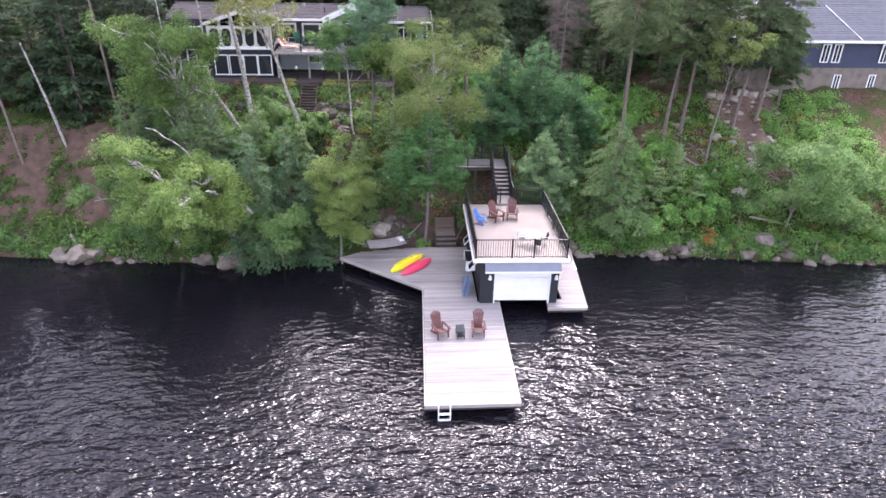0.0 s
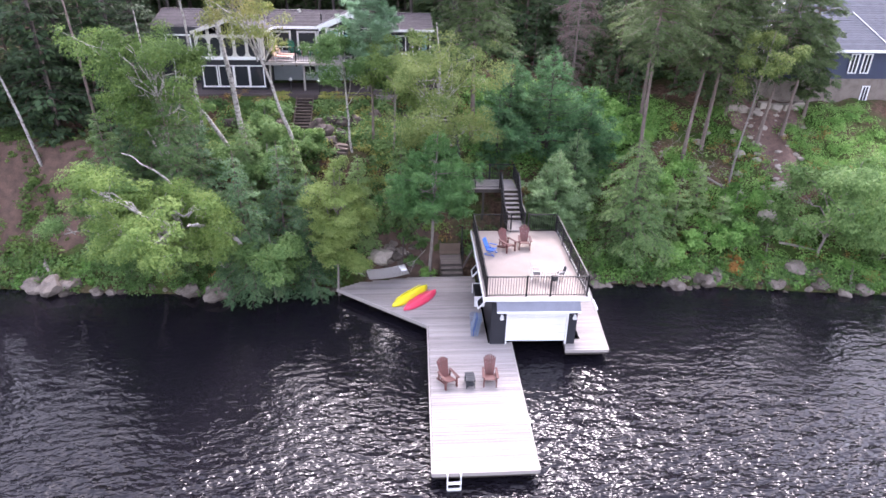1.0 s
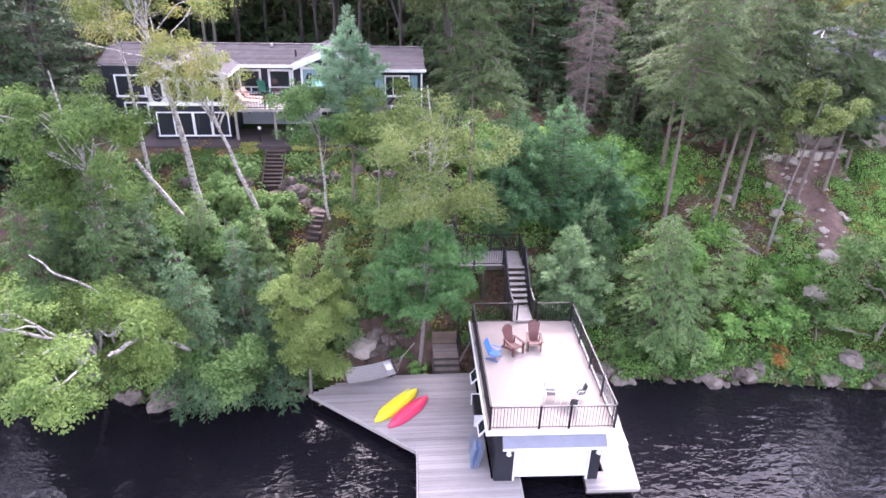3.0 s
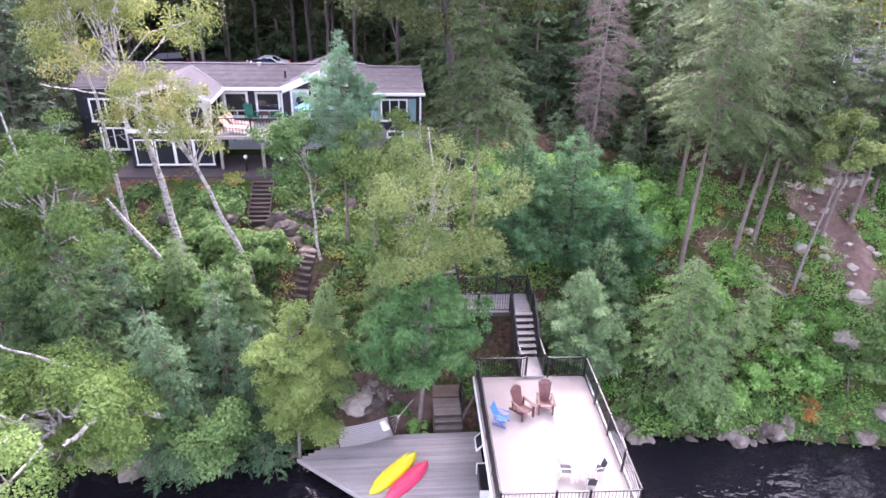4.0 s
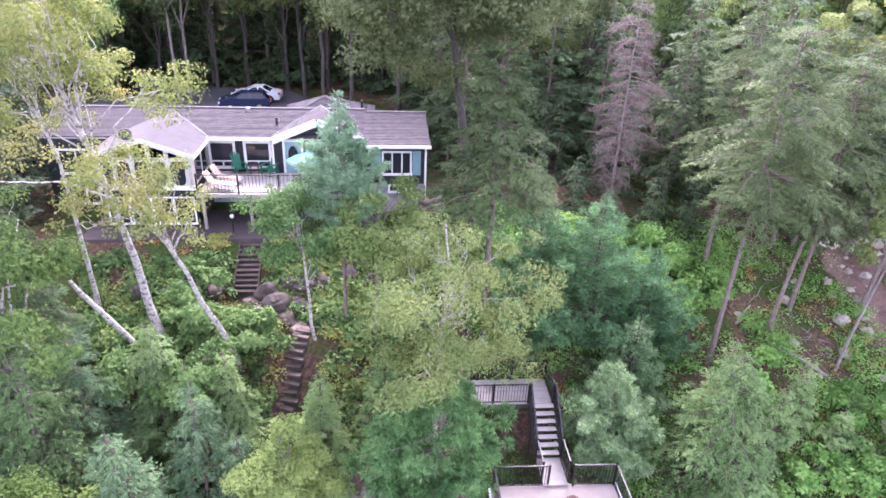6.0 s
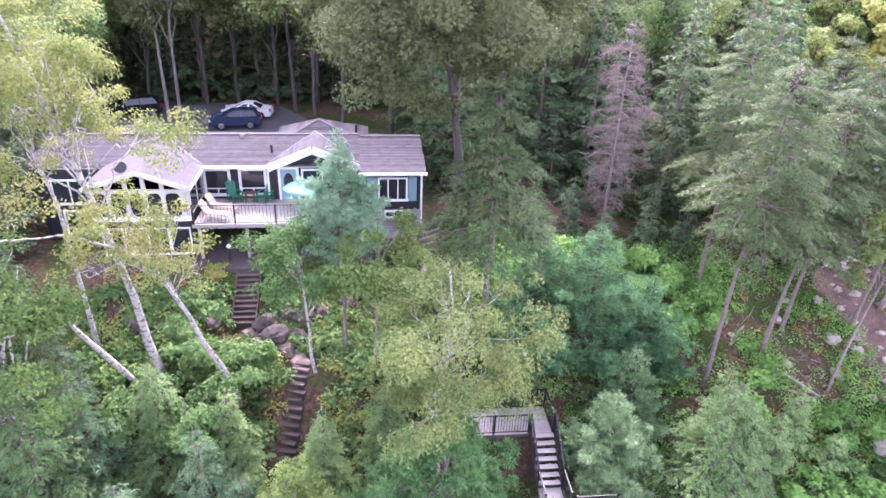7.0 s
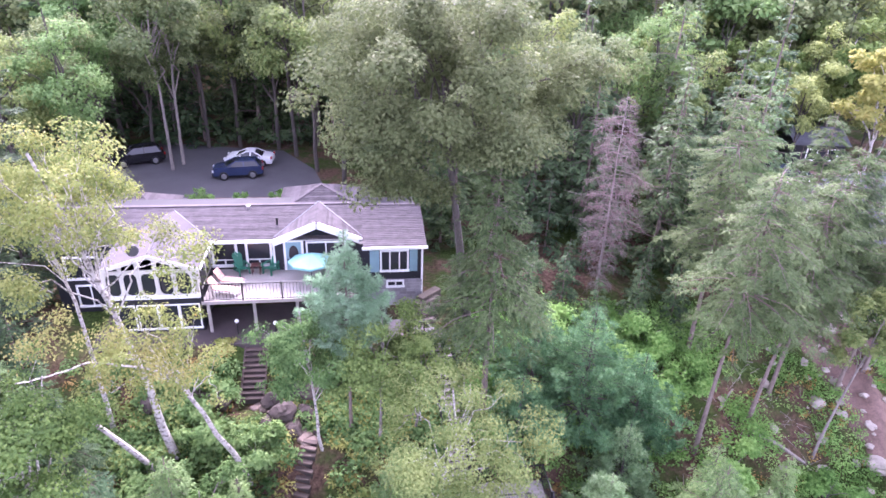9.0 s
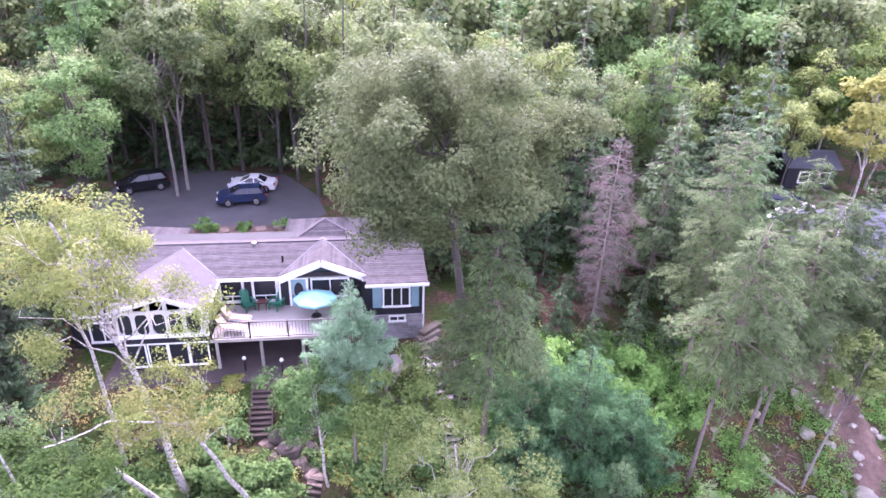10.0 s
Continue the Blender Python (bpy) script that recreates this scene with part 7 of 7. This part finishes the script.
part("soffit", box(-10.1, 7.5, -0.5, 0.06, E_ - 0.08, E_ - 0.04), CREAM, nb)

# the dark cabin in the clearing beyond
kx, ky = 38.5, 67.7
cab = thing("cabin", kx, ky, land1(kx, ky) - 0.1, -8, "small dark cabin with white window trim in a clearing", "cabin")
part("wall", box(-2.2, 2.2, 0, 3.6, 0, 2.1), NAVY, cab)
roof_plane((-2.5, -0.4, 2.1), (2.5, -0.4, 2.1), (2.5, 1.8, 3.2), (-2.5, 1.8, 3.2), SLATE, 12, parent=cab)
roof_plane((2.5, 4.0, 2.1), (-2.5, 4.0, 2.1), (-2.5, 1.8, 3.2), (2.5, 1.8, 3.2), SLATE, 12, parent=cab)
for x0 in (-1.0, 0.8):
    w = part("window", box(x0, x0 + 0.8, -0.03, -0.004, 0.7, 1.6), GLASS, cab)
    bm = bmesh.new()
    for a in ((x0 - 0.1, x0 + 0.9, 0.6, 0.7), (x0 - 0.1, x0 + 0.9, 1.6, 1.7), (x0 - 0.1, x0, 0.7, 1.6), (x0 + 0.8, x0 + 0.9, 0.7, 1.6)):
        box(a[0], a[1], -0.06, -0.01, a[2], a[3], bm)
    part("window_frame", bm, WHITE, w)

# ---- rocks, logs ----


def rock_mesh(seed, material, flat=0.7):
    bm = bmesh.new()
    bmesh.ops.create_icosphere(bm, subdivisions=3, radius=0.5)
    off = Vector((seed * 3.7, seed * 1.3, 0))
    for v in bm.verts:
        k = 1 + 0.5 * noise.noise(v.co * 1.9 + off) + 0.2 * noise.noise(v.co * 4.6 + off) + 0.08 * noise.noise(v.co * 11 + off)
        cut = [Vector((0.8, 0.2, 0.5)), Vector((-0.5, 0.7, 0.4)), Vector((0.1, -0.8, 0.5))]
        for j, nrm in enumerate(cut):
            nrm = nrm.normalized()
            lim = 0.36 + 0.06 * ((seed + j) % 3)
            over = v.co.dot(nrm) - lim
            if over > 0:
                v.co -= nrm * over * 0.8
        v.co *= k
        v.co.z *= flat
        v.co.x *= 1.15
    return mesh_of("rock", bm, material)


ROCKS = {"grey": [rock_mesh(k, STONE) for k in range(4)], "pale": [rock_mesh(k + 5, PALE) for k in range(3)], "plum": [rock_mesh(k + 9, PLUM, 0.85) for k in range(3)]}
SAY = {"grey": "grey granite boulder on the shore", "pale": "pale rounded boulder on the slope", "plum": "dark mauve boulder in the retaining bank"}


def rock(x, y, size, kind="grey", sink=0.3, z=None):
    ms = ROCKS[kind]
    me = ms[int(RNG2.integers(len(ms)))]
    r = new("boulder", me)
    h = (land1(x, y) if z is None else z)
    r.matrix_world = pose(x, y, h + size * 0.32 - size * sink, float(RNG2.uniform(-12, 12)), float(RNG2.uniform(-12, 12)), float(RNG2.uniform(0, 360))) @ Matrix.Diagonal((size, size, size, 1))
    return tagged(r, SAY[kind], "boulder", {"grey": "shore boulders", "pale": "pale boulders on the slope", "plum": "boulders of the retaining bank"}[kind])


RNG2 = np.random.default_rng(21)
for x, y, size in ((-2.1, 35.0, 1.15), (-1.2, 35.2, 0.75), (-0.8, 35.5, 0.6), (-1.5, 35.7, 0.7), (-0.9, 34.9, 0.4), (-0.4, 35.3, 0.45), (-1.7, 34.7, 0.35)):
    rock(x, y, size, "pale" if size > 1 else "grey", 0.1)
for x, y, size in ((14.9, 33.15, 0.95), (15.5, 32.95, 0.5), (16.7, 33.2, 1.0), (17.3, 33.6, 0.75), (17.9, 33.2, 0.45), (21.9, 33.4, 1.1), (22.9, 33.1, 0.8), (10.9, 33.4, 0.6)):
    rock(x, y, size, "grey", 0.12)
for x in np.arange(-32, 33, 0.8):
    if -4.6 < x < 3.0 or 3.0 <= x < 9.4:
        continue
    sx = float(x + RNG2.uniform(-0.25, 0.25))
    rock(sx, float(_lin(SHORE, sx)) + float(RNG2.uniform(-0.15, 0.5)), float(RNG2.choice([0.3, 0.42, 0.55, 0.7, 0.9], p=[0.35, 0.35, 0.18, 0.09, 0.03])), "grey", 0.3)
for x, y, s in ((-10.7, 33.1, 1.7), (-12.3, 33.3, 1.1), (-19.8, 33.9, 1.5), (-20.8, 34.1, 1.2), (-18.9, 34.0, 1.0), (-22.0, 32.9, 1.4), (9.7, 33.9, 1.0), (10.3, 33.5, 0.8), (16.4, 33.4, 1.0), (15.4, 33.5, 0.7), (17.2, 33.3, 0.7), (20.6, 32.7, 0.8), (23.0, 32.4, 0.9), (24.2, 31.9, 0.7), (25.3, 32.0, 0.9), (14.0, 35.2, 1.2), (18.8, 36.2, 0.9)):
    rock(x, y, s, "grey", 0.1)
for x, y, s in ((19.6, 43.2, 0.6), (21.9, 42.0, 0.8), (20.4, 38.6, 0.8), (22.8, 41.2, 0.5), (23.6, 43.0, 0.6), (21.2, 40.2, 0.55), (24.0, 40.5, 0.5), (22.0, 37.6, 0.6), (24.6, 44.4, 0.5), (23.0, 38.6, 1.1), (21.6, 36.6, 1.3), (22.6, 36.0, 1.0), (19.0, 41.0, 0.45), (26.0, 41.5, 0.45), (17.0, 42.8, 0.4), (25.0, 46.2, 0.8), (26.5, 46.6, 0.9), (27.8, 46.4, 0.7), (23.6, 46.8, 0.6), (20.8, 44.6, 0.4), (22.4, 44.2, 0.45), (24.8, 42.2, 0.4), (23.4, 39.6, 0.4), (22.2, 43.4, 0.35), (25.6, 43.6, 0.5), (20.0, 36.2, 0.7), (18.4, 39.0, 0.4)):
    rock(x, y, s, "pale", 0.2)
for _ in range(44):
    px, py = float(RNG2.uniform(20.5, 28)), float(RNG2.uniform(36.5, 48))
    rock(px, py, float(RNG2.choice([0.14, 0.2, 0.28, 0.38])), "pale", 0.2)
for x, y, s in ((-5.9, 42.6, 1.1), (-5.0, 42.9, 0.9), (-5.6, 41.7, 1.0), (-4.6, 41.9, 0.8), (-5.0, 41.0, 0.7), (-4.3, 42.8, 1.0), (-3.6, 43.1, 0.9), (-2.4, 43.3, 0.9), (-1.5, 43.2, 1.0), (-0.6, 43.4, 0.9), (-8.4, 42.6, 0.9), (-9.3, 42.4, 1.0), (-10.4, 42.6, 0.8), (-6.2, 41.2, 0.7), (-3.9, 41.0, 0.5), (0.4, 43.3, 0.8), (-11.4, 42.4, 0.9)):
    rock(x, y, s, "plum", 0.1)
for x, y, s in ((-1.5, 35.0, 0.5), (-1.1, 35.4, 0.5), (-0.2, 35.7, 0.4), (-1.3, 36.0, 0.5), (-0.5, 36.3, 0.4)):
    rock(x, y, s, "grey", 0.15)


def log(x, y, rz, L, r, tilt=0.0, material=DEADWOOD, label="bleached log lying on the bank"):
    lg = new("log", tubes([((0, 0, 0), (L * 0.5, 0.05, tilt * 0.5), r, r * 0.85), ((L * 0.5, 0.05, tilt * 0.5), (L, 0, tilt), r * 0.85, r * 0.6)], "log", material, 8))
    lg.matrix_world = pose(x, y, land1(x, y) + r, 0, 0, rz)
    return tagged(lg, label, "log", "fallen logs")


log(16.0, 33.75, 16, 1.9, 0.11, 0.05)
log(20.3, 33.6, 65, 1.9, 0.06, 1.3)
log(21.6, 35.0, -20, 2.0, 0.09, -0.2)
log(17.6, 40.8, -38, 2.2, 0.13, -0.6)
log(18.1, 40.4, -42, 2.0, 0.11, -0.6)
log(16.6, 42.2, 40, 1.5, 0.07, 0.5)
log(-20.4, 34.0, 100, 1.6, 0.11, 1.3)
log(-19.5, 34.1, 140, 1.3, 0.13, 0.9)
log(-21.1, 33.8, 80, 1.5, 0.06, 1.4)
log(24.6, 32.0, 60, 1.6, 0.08, 1.2)
bench = thing("stone_bench", 13.6, 35.6, land1(13.6, 35.6), 6, "small weathered wooden bench among shrubs on the slope", "bench")
part("seat", box(-0.6, 0.6, -0.18, 0.18, 0.42, 0.5), STONE, bench)
for x in (-0.45, 0.35):
    part("leg", box(x, x + 0.1, -0.14, 0.14, -0.3, 0.42), STONE, bench)

# bare earth patches on the right slope and by the left shore
def patch(name, label, x0, x1, y0, y1, rim, material, seed):
    rng = np.random.default_rng(seed)
    xs, ys = np.linspace(x0, x1, 60), np.linspace(y0, y1, 90)
    gx, gy = np.meshgrid(xs, ys)
    u, v = (gx - x0) / (x1 - x0) * 2 - 1, (gy - y0) / (y1 - y0) * 2 - 1
    d = np.abs(u) ** 2.4 + np.abs(v) ** 4 + 0.22 * np.sin(gx * 2.1 + gy) + 0.18 * np.sin(gy * 2.7 - gx * 1.3) + 0.25 * np.sin(gx * 5.3 + 2 * np.sin(gy * 3.1)) * np.sin(gy * 4.7 + gx)
    z = land(gx, gy) + np.clip((1 - d) * rim, -0.5, 0.05)
    co = np.stack([gx, gy, z], -1).reshape(-1, 3)
    nx, ny = len(xs), len(ys)
    i = (np.arange(ny - 1)[:, None] * nx + np.arange(nx - 1)[None, :]).reshape(-1)
    ob = new(name, raw_mesh(name, co, np.stack([i, i + 1, i + nx + 1, i + nx], -1), material))
    return tagged(ob, label, "bare earth", kind="structure")


patch("earth_path", "bare reddish earth track down the slope", 23.0, 25.8, 37.8, 47.5, 0.25, EARTH, 5)
patch("earth_clearing", "bare sandy clearing by the dark cabin", 33.0, 40.5, 60, 66.5, 0.25, EARTH, 6)
patch("earth_bank", "bare reddish earth at the head of the slope", 22.6, 28.2, 44.2, 48.2, 0.25, EARTH, 8)
# flat slabs along the head of the bare bank
for k in range(7):
    x = 23.2 + k * 0.85
    y = 46.7 + 0.12 * math.sin(k * 2.3)
    st = thing("stone_slab", x, y, land1(x, y) + 0.1, 8 * math.sin(k * 1.7), "pale flat stone slab at the edge of the bank", "stone slab", "stone slabs of the bank")
    part("slab", box(-0.40, 0.40, -0.3, 0.3, -0.3, 0.22 + 0.06 * math.sin(k * 3.1), bevel=0.05), PALE, st)
# twigs and broken branches lying on the slope
rngt = np.random.default_rng(77)
segs = []
for k in range(170):
    x, y = rngt.uniform(12.5, 21.5), rngt.uniform(38.5, 45.0)
    L, an = rngt.uniform(0.2, 0.8), rngt.uniform(0, 2 * np.pi)
    q = (x + L * np.cos(an), y + L * np.sin(an))
    r = rngt.uniform(0.01, 0.025)
    segs.append(((x, y, land1(x, y) + r), (q[0], q[1], land1(*q) + r + rngt.uniform(0, 0.15)), r, r * 0.5))
tagged(new("twigs", tubes(segs, "twigs", DEADWOOD, 4)), "broken grey twigs lying under the pines", "twigs", kind="stuff")
# trunks and a post on the bare bank behind the hammock
post = thing("wooden_post", -0.75, 34.9, land1(-0.75, 34.9), 0, "thin upright wooden post behind the hammock", "post")
part("pole", rod((0, 0, -0.3), (0.03, 0, 1.7), 0.045), OLDWOOD, post)
for x, y, s in ((-2.0, 35.2, 1.2), (-0.9, 35.7, 0.4), (-0.5, 35.4, 0.35), (-0.3, 35.2, 0.3)):
    rock(x, y, s, "pale", 0.2)
plant("fern", leafy(177, 0.8, 0.55, 0.02, 0.10, 900, 0.02, GREY_BARK, L_BRIGHT, (0, 0), 20, limbs=5, puff=0.35), 0.75, 33.98, label="bright green fern clump beside the dock steps", category="fern")
patch("earth_shore", "bare brown earth and litter on the bank above the rocks", -32.0, -17.5, 35.2, 41.5, 0.25, mat("dark_leaf_litter", (0.095, 0.058, 0.042), 0.95, 0.6, 2.2, 12, 0.6), 10)
patch("earth_hammock", "brown leaf litter on the bank behind the hammock", -3.6, 1.6, 34.15, 37.6, 0.2, mat("brown_leaf_litter", (0.10, 0.064, 0.048), 0.95, 0.5, 2.5, 12, 0.6), 11)

# ---- single boards of the docks ----
W_ = 0.145
y = 19.22
k = 0
while y < 33.7:
    sp = _span(OUT, y + W_ / 2)
    if sp:
        a, b = sp[0] + 0.045, sp[1] - 0.045
        if b - a > 0.3:
            hgt = 0.004 * ((k * 7) % 3)
            part("plank", box(a - 2, b - 2, y - 27, y + W_ - 0.008 - 27, DZ - 0.04, DZ + hgt), DOCK, dock)
    y += W_
    k += 1
y = 26.44
while y < 33.3:
    sp = _span(SIDE, y + W_ / 2)
    if sp and sp[1] - sp[0] > 0.3:
        part("plank", box(sp[0] - 8 + 0.03, sp[1] - 8 - 0.03, y - 29.5, y + W_ - 0.008 - 29.5, DZ - 0.04, DZ), DOCK, side_dock)
    y += W_
